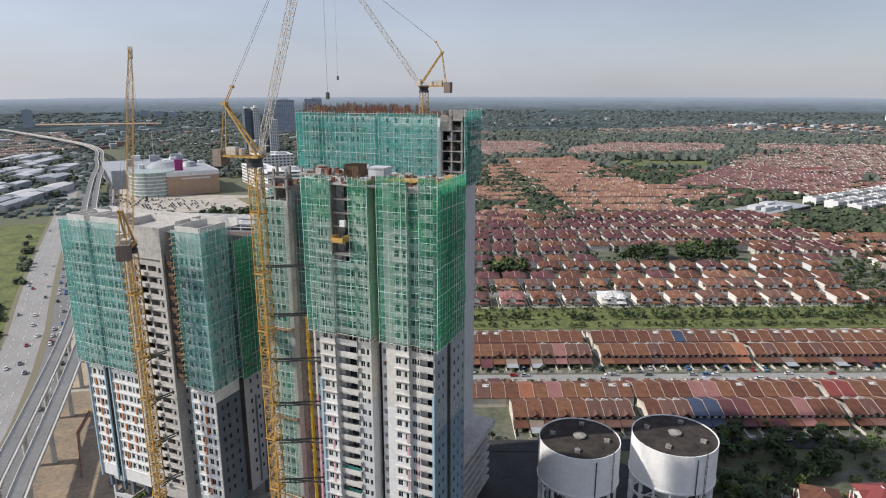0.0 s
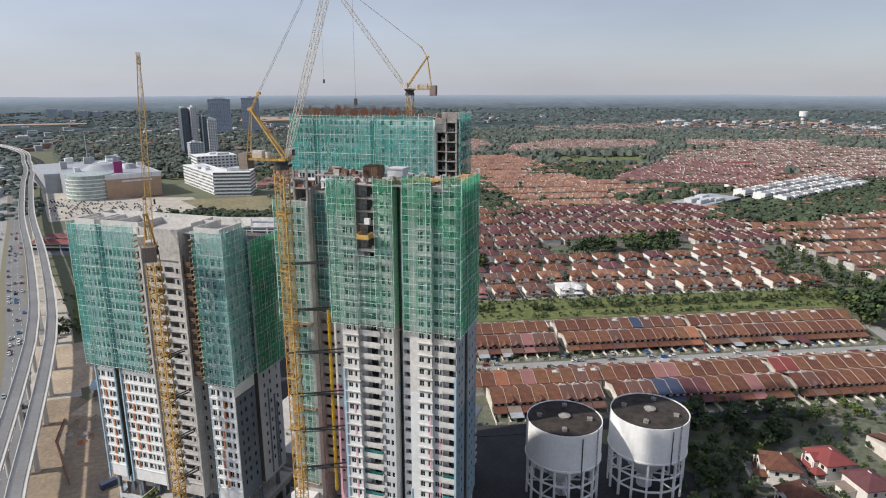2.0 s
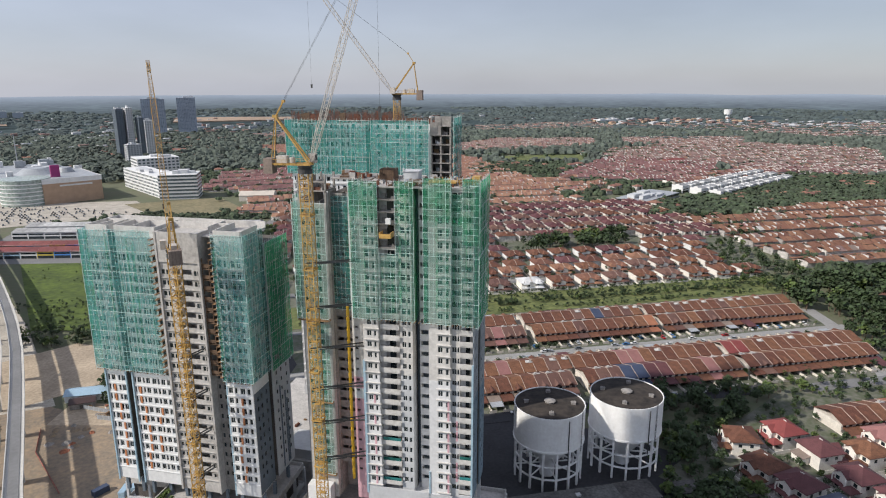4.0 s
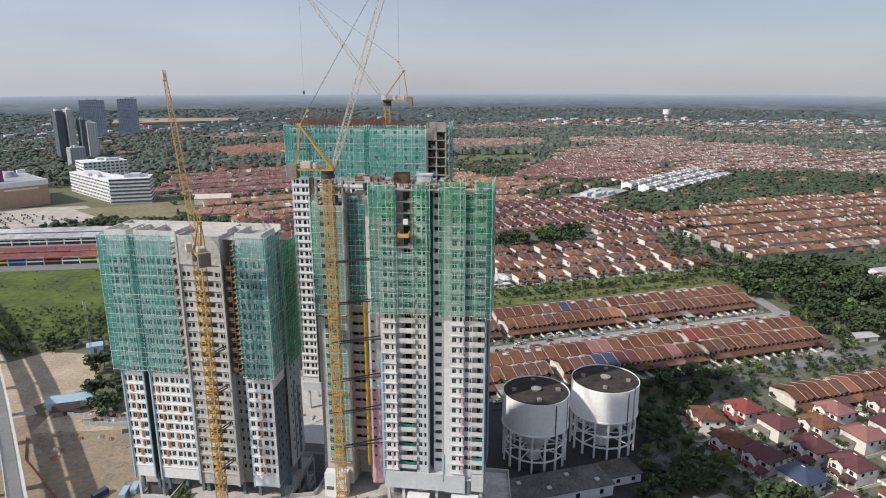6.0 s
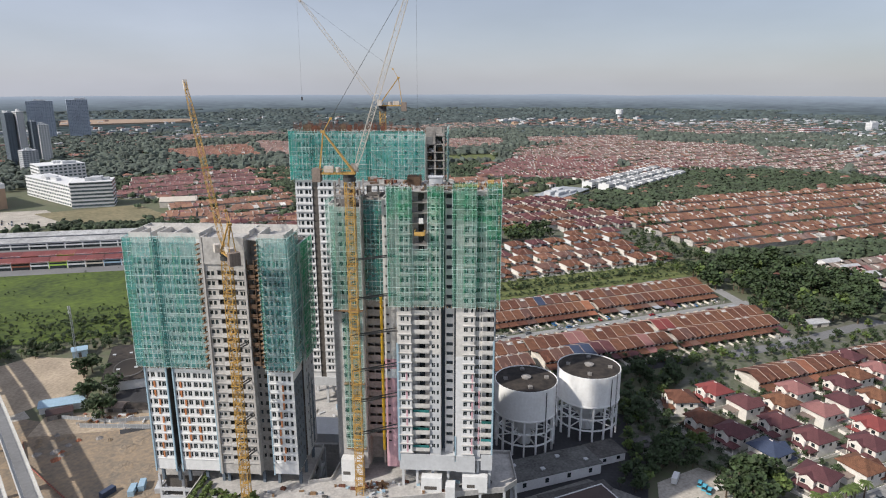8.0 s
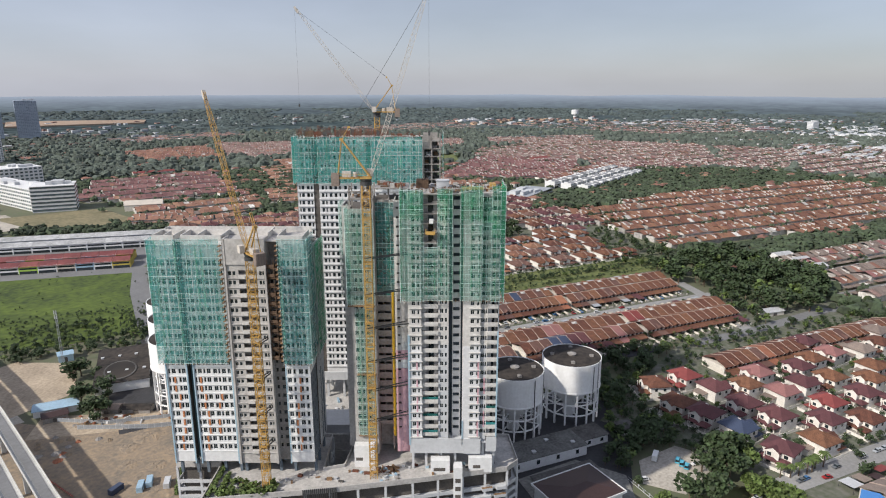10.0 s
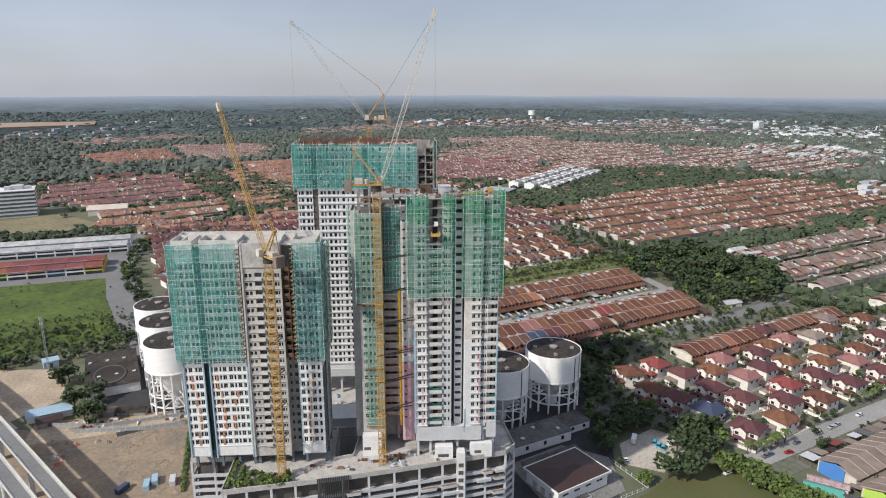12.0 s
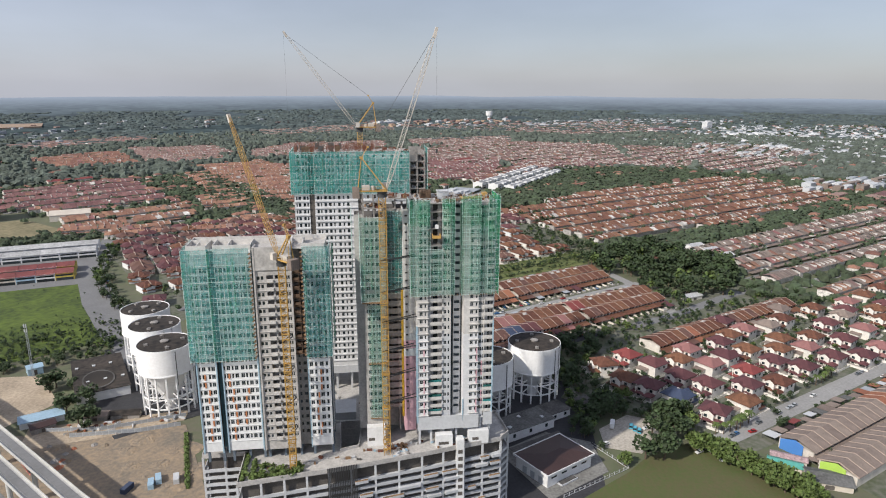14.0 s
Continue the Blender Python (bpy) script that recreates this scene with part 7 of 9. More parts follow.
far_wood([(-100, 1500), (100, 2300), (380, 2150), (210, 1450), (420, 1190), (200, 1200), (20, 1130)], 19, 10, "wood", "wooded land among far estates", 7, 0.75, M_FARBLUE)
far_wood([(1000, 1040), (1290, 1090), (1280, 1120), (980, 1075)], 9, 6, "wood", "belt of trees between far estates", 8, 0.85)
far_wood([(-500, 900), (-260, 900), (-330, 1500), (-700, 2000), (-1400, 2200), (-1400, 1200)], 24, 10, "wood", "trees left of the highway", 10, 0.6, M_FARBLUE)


far_wood([(420, 640), (600, 700), (800, 560), (1290, 420), (1900, 300), (2300, 700), (1700, 1700), (900, 2050), (600, 1400), (360, 900)], 34, 6, "street_trees", "scattered street trees among far estates", 21, 0.55)
far_wood([(100, 700), (360, 660), (560, 1300), (720, 2100), (400, 2050), (180, 1400)], 30, 6, "street_trees", "scattered street trees among far estates", 22, 0.6)
far_wood([(560, 210), (1150, 60), (1150, -300), (600, -150), (430, 60)], 24, 4.5, "street_trees", "scattered street trees among far estates", 23, 0.5)
far_wood([(1700, 1700), (2700, 1300), (3600, 300), (1500, 60), (1900, 300), (2300, 700)], 44, 8, "street_trees", "scattered trees among factories", 24, 0.6)
far_wood([(-330, 930), (-190, 930), (-215, 1350), (-320, 1700), (-520, 1500)], 26, 7, "street_trees", "trees among factory sheds", 25, 0.5)

MID = [((405, 300), (440, 320), (456, 368), (540, 400), (500, 330), (490, 292), (470, 276), (420, 270)), tuple(tuple(ru * r + rv * s) for r, s in ((392, 540), (425, 560), (430, 760), (396, 752)))]
for poly, k in zip(MID, (90, 90)):
    grove_mass(poly, k, 30 + k, (4, 9), "mixed trees and scrub between estates")
far_wood([(-300, 330), (-128, 350), (-140, 440), (-160, 520), (-200, 700), (-320, 700)], 12, 5, "wood", "trees beside the highway", 36, 0.6)
far_wood([(-175, 360), (-126, 372), (-134, 440), (-150, 520), (-185, 540)], 8, 5, "wood", "dark trees beside the highway", 41, 0.8)
far_wood([(-150, 560), (-143, 560), (-176, 760), (-186, 760)], 9, 4, "wood", "roadside trees", 37, 0.7)
far_wood([(-20, 820), (60, 820), (190, 760), (150, 735), (20, 810)], 9, 4, "wood", "street trees before the office", 38, 0.7)
far_wood([(-120, 1400), (-85, 1010), (-95, 1000), (-150, 1380)], 10, 4, "wood", "trees along the mall road", 39, 0.7)

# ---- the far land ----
# The blue of the hazy air is painted into this leaf colour.
M_BLUEWOOD = surf("haze_blue_foliage", (0.074, 0.096, 0.092), 1.0, 0.25, 0.006, 0.06, 0.0, per=0.22)


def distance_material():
    """The backdrop of far forest: dark and mottled near, distance haze painted in as pale blue towards the sky."""
    m = surf("distant_forest_haze", (0.072, 0.096, 0.100), 1.0, 0.42, 0.0035, 0.02, 0.0, detail=9.0)
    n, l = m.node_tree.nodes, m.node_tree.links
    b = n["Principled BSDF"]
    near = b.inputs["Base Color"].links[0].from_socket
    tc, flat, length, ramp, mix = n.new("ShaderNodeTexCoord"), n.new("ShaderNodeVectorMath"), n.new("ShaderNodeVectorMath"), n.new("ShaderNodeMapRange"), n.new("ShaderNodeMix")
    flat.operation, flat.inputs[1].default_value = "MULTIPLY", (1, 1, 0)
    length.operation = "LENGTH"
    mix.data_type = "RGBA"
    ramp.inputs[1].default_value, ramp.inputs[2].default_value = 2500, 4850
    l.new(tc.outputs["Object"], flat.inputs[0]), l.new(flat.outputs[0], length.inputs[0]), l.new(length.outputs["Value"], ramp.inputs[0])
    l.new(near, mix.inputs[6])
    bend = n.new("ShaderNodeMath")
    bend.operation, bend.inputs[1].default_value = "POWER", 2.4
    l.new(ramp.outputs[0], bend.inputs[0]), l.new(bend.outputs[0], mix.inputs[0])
    # haze colour that the forest is mixed into with distance
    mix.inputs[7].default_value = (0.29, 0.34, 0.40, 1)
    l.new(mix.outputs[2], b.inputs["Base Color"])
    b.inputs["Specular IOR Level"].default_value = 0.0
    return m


g = Geo()
N = 110
rings = [2150 + 50 * j for j in range(19)] + [3050 + 1750 * (j / 16) ** 0.8 for j in range(1, 17)]
for i in range(N):                                      # low uneven canopy out to the horizon
    for j in range(34):
        def at(i, j):
            a, d = radians(-30 + 165 * i / N), rings[j]
            h = 0 if j == 0 else 2.5 + 2.5 * noise.noise(Vector((math.cos(a) * d * 0.004, math.sin(a) * d * 0.004, 3)))
            h += 80 * (max(0, d - 3050) / 1750) ** 1.25 + (7 * noise.noise(Vector((a * 9, 5, 1))) if j == 34 else 0)     # the land climbs gently to the skyline
            return (math.cos(a) * d, math.sin(a) * d, h)
        g.put([at(i, j), at(i + 1, j), at(i + 1, j + 1), at(i, j + 1)], [(0, 1, 2, 3)])
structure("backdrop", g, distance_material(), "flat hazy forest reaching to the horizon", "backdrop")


def blocks(name, label, poly, count, lo, hi, hz, mts, seed, turn=0):
    rnd = random.Random(seed)
    g = Geo()
    xs, ys = [p[0] for p in poly], [p[1] for p in poly]
    n = 0
    while n < count:
        x, y = rnd.uniform(min(xs), max(xs)), rnd.uniform(min(ys), max(ys))
        if not inside(x, y, poly):
            continue
        n += 1
        w, d, h = rnd.uniform(lo, hi), rnd.uniform(lo, hi) * 0.5, rnd.uniform(*hz)
        c, s = math.cos(radians(turn)), math.sin(radians(turn))
        ps = [(x + c * a - s * b, y + s * a + c * b) for a, b in ((-w / 2, -d / 2), (w / 2, -d / 2), (w / 2, d / 2), (-w / 2, d / 2))]
        m = rnd.randrange(len(mts))
        g.put([(px, py, z) for z in (0, h) for px, py in ps] + [(x - c * w / 2, y - s * w / 2, h + d * 0.08), (x + c * w / 2, y + s * w / 2, h + d * 0.08)],
              [(0, 1, 5, 4), (1, 2, 6, 9, 5), (2, 3, 7, 6), (3, 0, 4, 8, 7), (4, 5, 9, 8), (8, 9, 6, 7)], m)
    return structure(name, g, mts, label, "buildings", "stuff")


blocks("factory_sheds", "distant industrial sheds with pale metal roofs", [(1740, 880), (2703, 800), (3300, 300), (1500, 60), (1501, 487)], 900, 10, 36, (5, 9), [M_METAL, M_GREYW, M_METAL, M_TILEF, M_TILEG, M_WHITE], 3, 5)
blocks("factory_sheds", "distant pale buildings near the horizon", [(1900, 1600), (3400, 1300), (3900, 300), (2800, 850)], 420, 14, 44, (6, 11), [M_METAL, M_GREYW, M_TILEF, M_METAL], 4, 5)
blocks("factory_sheds", "rows of grey industrial sheds beside the highway", [(-300, 930), (-205, 930), (-235, 1400), (-330, 1730), (-480, 1500)], 70, 28, 60, (7, 10), [M_METAL, M_GREYW, M_METAL], 5, 75)
blocks("town_blocks", "distant low town buildings", [(-900, 2400), (200, 2600), (900, 2600), (600, 1900), (-100, 1700)], 170, 12, 30, (6, 14), [M_GREYW, M_METAL, M_TILEF], 6, 20)
blocks("town_blocks", "distant pale apartment blocks", [(1900, 2100), (2500, 1700), (2300, 1450), (1700, 1800)], 90, 14, 40, (8, 15), [M_GREYW, M_MALL, M_TILEF], 7, 10)

def ringwood(seed, a0, a1, d0, d1, count, size, name, label):
    """Clumps of distant canopy spread over part of a ring of land."""
    rnd = random.Random(seed)
    g = Geo()
    for _ in range(count):
        a, d = radians(rnd.uniform(a0, a1)), math.sqrt(rnd.uniform(d0 * d0, d1 * d1))
        if any(inside(math.cos(a) * d, math.sin(a) * d, k) for k in ([(330, 2500), (930, 2450), (1000, 3050), (460, 3300)], [(-750, 2500), (-120, 2500), (-140, 3080), (-760, 3150)])):
            continue                                   # a cleared field lies open
        if noise.noise(Vector((math.cos(a) * d * 0.0025, math.sin(a) * d * 0.0025, seed))) < -0.42:
            continue
        x, y, r, h = math.cos(a) * d, math.sin(a) * d, size * rnd.uniform(0.6, 1.6), size * rnd.uniform(0.35, 0.75)
        n = 6
        base = 80 * (max(0, d - 3050) / 1750) ** 1.25      # the far land climbs
        ring = [(x + r * rnd.uniform(0.7, 1.2) * math.cos(k * 6.283 / n), y + r * rnd.uniform(0.7, 1.2) * math.sin(k * 6.283 / n), base) for k in range(n)]
        mid = [(x + (px - x) * 0.7, y + (py - y) * 0.7, base + h * rnd.uniform(0.6, 0.95)) for px, py, _ in ring]
        g.put(ring + mid + [(x, y, base + h)], [(k, (k + 1) % n, n + (k + 1) % n, n + k) for k in range(n)] + [(n + k, n + (k + 1) % n, 2 * n) for k in range(n)])
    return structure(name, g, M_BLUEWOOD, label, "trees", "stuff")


ringwood(1, 35, 118, 1900, 3700, 10500, 15, "far_wood", "distant woods with haze painted blue-green")
ringwood(2, -20, 40, 2300, 3700, 5500, 15, "far_wood", "distant woods with haze painted blue-green")
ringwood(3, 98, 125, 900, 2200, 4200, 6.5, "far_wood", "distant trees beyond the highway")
blocks("town_blocks", "scattered distant pale buildings", [(-1200, 3500), (600, 3900), (2500, 3000), (3800, 1200), (3000, 1300), (1800, 2200), (600, 2500), (-900, 2500)], 300, 10, 30, (5, 12), [M_GREYW, M_METAL, M_TILEF], 17, 15)

blocks("factory_sheds", "distant white industrial sheds", [(1858, 597), (1609, 127), (2617, 218), (2754, 759)], 430, 14, 46, (5, 9), [M_WHITE, M_GREYW, M_METAL, M_GREYW], 27, 8)
blocks("town_blocks", "grey-roofed apartment blocks beyond the terraces", [(1020, 190), (1135, 80), (1300, 90), (1170, 205)], 34, 14, 34, (8, 12), [M_GREYW, M_TILEG, M_METAL], 28, -12)
blocks("town_blocks", "red-roofed halls beyond the terraces", [(880, 120), (1060, 40), (1150, 60), (980, 170)], 14, 20, 40, (5, 7), [M_HAZEM, M_TILEF], 29, -12)

# ---- viaduct ----
for x0, nm in ((-80.5, "left"), (-71.0, "right")):
    t = thing("viaduct", pose(x0, 280, 0), "pale concrete railway viaduct with two rails on box girders", "viaduct", "railway viaducts")
    base = Vector((x0, 280))
    path = [(x0 + 10, 40), (x0 + 4, 160), (x0 + 1, 240), (x0, 320), (x0 - 5, 430), (x0 - 26, 600), (x0 - 56, 805), (x0 - 85, 1060), (x0 - 118, 1356), (x0 - 205, 1768), (x0 - 565, 2522)]
    pts = []
    ends = [path[0]] + path + [path[-1]]
    for k in range(len(path) - 1):                       # a smooth curve through the way-points
        p0, p1, p2, p3 = (Vector(v) for v in ends[k:k + 4])
        n = max(1, int((p2 - p1).length / 33))
        for i in range(n):
            f = i / n
            pts.append(0.5 * (2 * p1 + (p2 - p0) * f + (2 * p0 - 5 * p1 + 4 * p2 - p3) * f * f + (3 * p1 - p0 - 3 * p2 + p3) * f ** 3) - base)
    for nm2, w, z, th, off, mt, lb in (("deck", 6.2, 17.8, 0.4, 0, M_DECK, ""), ("girder", 3.0, 17.4, 1.6, 0, M_DECK, ""), ("track_bed", 3.4, 18.05, 0.25, 0, M_ASPHALT, "grey track bed with rails")):
        for p, q in zip(pts[:15], pts[1:16]):
            g = Geo()
            ribbon("", [p, q], w, mt, "", z, th, geo=g)
            part(nm2, g, mt, t, lb)
        g = Geo()
        ribbon("", pts[15:], w, mt, "", z, th, geo=g)   # the far spans
        part(nm2, g, mt, t, lb)
    for sd in (-1, 1):
        g = Geo()
        for p, q in zip(pts, pts[1:]):
            dv = (q - p).normalized()
            nrm = Vector((-dv.y, dv.x)) * 2.95 * sd
            g.beam((*(p + nrm), 18.2), (*(q + nrm), 18.2), 0.3, 0.9)
        part("parapet", g, M_DECK, t)
    for p in pts[:28]:
        g = Geo()
        g.cyl(0, 0, 0, 13.4, 1.05, 1.05, 14), g.cyl(0, 0, 13.4, 15.4, 1.05, 2.3, 14)
        part("pier", g, M_DECK, t, "", pose(p.x, p.y, 0))

M_WHITEROOF0 = surf("pale_weathered_metal", (0.50, 0.50, 0.50), 0.6, 0.2, 0.1, 1.0, 0.05)
M_YELLOWS = surf("yellow_shop_front", (0.55, 0.42, 0.08), 0.7, 0.1)
M_BLUEWALL = surf("bright_blue_wall", (0.07, 0.22, 0.55), 0.75, 0.08)
M_LIME = surf("lime_wall", (0.40, 0.60, 0.10), 0.75, 0.08)
M_STRIPE = surf("faded_pink_sheet", (0.42, 0.30, 0.30), 0.7, 0.3, 0.5, 1.2, 0.05)
M_YARD = surf("worn_concrete_yard", (0.22, 0.215, 0.20), 0.95, 0.25, 0.08, 0.8, 0.1)
M_REDWHITE = surf("red_white_plastic", (0.45, 0.16, 0.13), 0.6, 0.5, 0.8, 1.0, 0.0)
M_BLUEROOF = surf("pale_blue_metal", (0.33, 0.47, 0.58), 0.5, 0.1, 0.1, 1.2, 0.05)
M_TEALROOF = surf("teal_metal", (0.10, 0.36, 0.30), 0.5, 0.1, 0.1, 1.2, 0.05)
M_CREAMROOF = surf("cream_metal", (0.58, 0.52, 0.44), 0.6, 0.1, 0.1, 1.2, 0.05)
M_SAND = surf("pale_sand", (0.42, 0.34, 0.25), 0.95, 0.2, 0.05, 0.6, 0.2)
M_REDEARTH = surf("red_spoil", (0.36, 0.14, 0.08), 0.95, 0.25, 0.2, 1.0, 0.2)
M_ROOFG = surf("grey_flat_roof", (0.13, 0.13, 0.125), 0.9, 0.3, 0.15, 1.0, 0.1)
M_BROWNROOF = surf("maroon_metal_roof", (0.052, 0.027, 0.024), 0.55, 0.15, 0.1, 1.5, 0.1)


# ---- buildings near the tanks ----
def flat_building(name, m, w, d, h, label, wall_mat, roof_mat, category="building", openings=4, vents=0):
    t = thing(name, m, label, category)
    g = Geo()
    g.box(-w / 2, w / 2, -d / 2, d / 2, 0, h)
    part("wall", g, wall_mat, t)
    g = Geo()
    g.box(-w / 2 - 0.5, w / 2 + 0.5, -d / 2 - 0.5, d / 2 + 0.5, h, h + 0.3)
    part("roof", g, roof_mat, t)
    for i in range(openings):
        a = -w / 2 + (i + 0.5) * w / openings
        g = Geo()
        g.box(a - 0.8, a + 0.8, -d / 2 - 0.06, -d / 2 - 0.003, h * 0.35, h * 0.75)
        part("window", g, M_GLASS, t)
    for i in range(vents):
        g = Geo()
        g.box(-0.7, 0.7, -0.7, 0.7, 0, 0.6), g.box(-0.9, 0.9, -0.9, 0.9, 0.6, 0.7)
        part("roof_vent", g, M_GREYW, t, "", pose(-w / 2 + (i + 0.5) * w / vents, (-1) ** i * d * 0.22, h + 0.3))
    return t


flat_building("pump_house", pose(102.5, 150.5, 0, 0, 0, -19.5), 41, 14, 5.0, "long low white pump house with a dark flat roof", M_WHITE, M_ROOFG, vents=4)
flat_building("store_building", pose(131, 144, 0, 0, 0, -19), 14, 11, 4.0, "small white store with a dark flat roof", M_WHITE, M_DARKCONC, openings=2)
flat_building("guard_hut", pose(150, 136, 0, 0, 0, -22), 8, 7, 3.4, "small white hut with a dark flat roof", M_WHITE, M_DARKCONC, openings=2)
flat_building("filter_basin", pose(99, 134, 0, 0, 0, -19), 30, 6, 1.6, "row of low concrete filter basins", M_DARKW, M_DARKCONC, openings=0)


def substation():
    t = thing("substation", pose(87.5, 119.5, 0, 0, 0, -15), "grey-white substation with a maroon metal hipped roof", "building")
    g = Geo()
    g.box(-14, 14, -10, 10, 0, 6.4)
    part("wall", g, M_WHITE, t)
    g = Geo()
    g.hip(-14.4, 14.4, -10.4, 10.4, 6.9, 8.6, 0, 0.5)
    part("roof", g, M_BROWNROOF, t)
    g = Geo()
    for x0, x1, y0, y1 in ((-15.2, 15.2, -11.2, -10.8), (-15.2, 15.2, 10.8, 11.2), (-15.2, -14.8, -10.8, 10.8), (14.8, 15.2, -10.8, 10.8)):
        g.box(x0, x1, y0, y1, 6.3, 7.2)
    part("gutter", g, M_WHITE, t, "white roof gutter")
    for i in range(4):
        g = Geo()
        a = -10 + i * 6.4
        g.box(a - 1.6, a + 1.6, -10.08, -10.003, 3.8, 4.6)
        part("window", g, M_GLASS, t)
    for i in range(3):
        g = Geo()
        g.box(-14.08, -14.003, -7 + i * 5, -4.4 + i * 5, 0.2, 3.6)
        part("shutter", g, M_METAL, t, "grey roller shutter")
    g = Geo()
    g.box(-8, 2, -13.2, -10.1, 0, 0.9), g.box(-7.6, 1.6, -12.8, -10.4, 0.9, 1.1, 1)
    part("loading_ramp", g, [M_GREYW, M_DARKCONC], t)
    return t


substation()
patch("substation_yard", [(65, 108), (100, 98), (118, 116), (112, 138), (82, 146)], M_YARD, "worn grey concrete yard", 0.06)


def fence(name, pts, h, gap, mt, label, panel=None):
    t = thing(name, pose(pts[0][0], pts[0][1], 0), label, "fence")
    o = Vector(pts[0])
    for a, b in zip(pts, pts[1:]):
        a, b = Vector(a) - o, Vector(b) - o
        n = max(1, round((b - a).length / gap))
        ang = math.degrees(math.atan2((b - a).y, (b - a).x))
        step = (b - a).length / n
        for i in range(n):
            p = a.lerp(b, i / n)
            g = Geo()
            g.box(-0.12, 0.12, -0.12, 0.12, 0, h + 0.15)
            part("post", g, mt, t, "", pose(p.x, p.y, 0, 0, 0, ang))
            g = Geo()
            if panel:
                g.box(0.12, step - 0.12, -0.04, 0.04, 0.05, h)
            else:
                g.box(0.12, step - 0.12, -0.04, 0.04, 0.1, 0.35), g.box(0.12, step - 0.12, -0.03, 0.03, h - 0.2, h - 0.1)
            part("panel" if panel else "rail", g, panel or mt, t, "", pose(p.x, p.y, 0, 0, 0, ang))
    return t


fence("site_fence", [(-46, 334), (-28, 314), (7, 294)], 2.2, 3.0, M_GREYW, "grey sheet hoarding along the site road", M_METAL)
fence("site_fence", [(-41, 319), (-16, 297), (0, 287)], 2.4, 3.0, M_GREYW, "grey sheet hoarding at the edge of the pit", M_METAL)
fence("concrete_fence", [(70, 104.5), (108, 92), (116, 114)], 1.6, 3.2, M_GREYW, "low white concrete post fence along the field")
fence("barrier_row", [(-58, 262), (-66, 300), (-64, 322)], 1.1, 2.0, M_REDWHITE, "red and white road barriers", M_REDWHITE)

# ---- left of the towers: yard, reservoir, sheds ----
flat_building("reservoir", pose(-2.5, 371, 0, 0, 0, -20), 27, 52, 5.6, "low white walled reservoir with a stained black roof", M_WHITE, M_TANKTOP, "reservoir", 0, 6)
g = Geo()
g.cyl(0, 0, 0, 0.5, 1, 1, 28), g.cyl(0, 0, 0.5, 0.55, 0.9, 0.9, 28, 1)
ob = structure("roof_pond", g, [M_DARKCONC, M_TANKTOP], "oval black rain-stained basin with raised rim on a roof", "pond", "", pose(-7, 362, 5.9, 0, 0, -20) @ Matrix.Diagonal((8.5, 13, 1, 1)))


def gable_shed(m, w, d, h, roof, wall_mat, label, name="shed"):
    t = thing(name, m, label, "shed")
    g = Geo()
    g.box(-w / 2, w / 2, -d / 2, d / 2, 0, h)
    for sx in (-w / 2, w / 2 - 0.2):
        g.put([(sx, -d / 2, h), (sx + 0.2, -d / 2, h), (sx, d / 2, h), (sx + 0.2, d / 2, h), (sx, 0, h + d * 0.16), (sx + 0.2, 0, h + d * 0.16)], [(0, 4, 2), (1, 3, 5), (0, 1, 5, 4), (2, 4, 5, 3)])
    part("wall", g, wall_mat, t)
    g = Geo()
    g.gable(-w / 2 - 0.5, w / 2 + 0.5, -d / 2 - 0.6, d / 2 + 0.6, 0, h, h + d * 0.16 + 0.2, 0, 0.15)
    part("roof", g, roof, t)
    g = Geo()
    g.box(-w * 0.1, w * 0.1, -d / 2 - 0.06, -d / 2 - 0.003, 0.1, h * 0.7)
    part("door", g, M_ROOM, t)
    return t


gable_shed(pose(-43, 347, 0, 0, 0, -18), 20, 9, 3.6, M_BLUEROOF, M_WHITE, "white shed with a pale blue metal roof")
gable_shed(pose(-46, 338, 0, 0, 0, -10), 11, 7, 3.2, M_BROWNROOF, M_DARKW, "shed with a rusty red metal roof")
gable_shed(pose(-22, 414, 0, 0, 0, -10), 8, 7, 4.6, M_BLUEROOF, M_BLUE, "blue painted pump shed")
gable_shed(pose(-24, 328, 0, 0, 0, -42), 12, 6, 2.8, M_TILEG, M_DARKW, "low grey-roofed workers' hut")
gable_shed(pose(-13, 318, 0, 0, 0, -42), 14, 6, 2.8, M_TANKTOP, M_DARKW, "low dark-roofed open hut")
gable_shed(pose(154, 36.5, 0, 0, 0, -78), 14, 5.5, 2.8, M_TEALROOF, M_HOUSE, "long shed with a teal metal roof beside a terrace")
gable_shed(pose(159.5, 36, 0, 0, 0, -78), 15, 4.5, 3.4, M_STRIPE, M_HOUSE, "shed with a faded pink and white striped roof")
gable_shed(pose(153, 19, 0, 0, 0, -70), 18, 11, 3.0, M_ROOFG, M_CREAMROOF, "low house extension with a grey flat-pitched roof")
gable_shed(pose(373, 151, 0, 0, 0, -25), 16, 8, 3.2, M_WHITEROOF0, M_HOUSE, "low hut with a pale metal roof beside trees")
for x, y, a in ((541, 204, -20), (533, 186, -20), (520, 168, -20), (506, 178, -20)):
    gable_shed(pose(x, y, 0, 0, 0, a), 20, 12, 5.0, M_WHITEROOF0, M_WHITE, "white house with a pale metal roof beside a grove", "house")
gable_shed(pose(1010, 870, 0, 0, 0, 0), 60, 22, 6, M_TILER, M_HOUSE, "far long red-roofed hall", "hall")
gable_shed(pose(320, 1200, 0, 0, 0, -8), 70, 14, 8, M_TILER, M_HOUSE, "far long red-roofed hall", "hall")
gable_shed(pose(192, 885, 0, 0, 0, -25), 46, 26, 8, M_CREAMROOF, M_HOUSE, "hall with a pale cream curved roof", "hall")
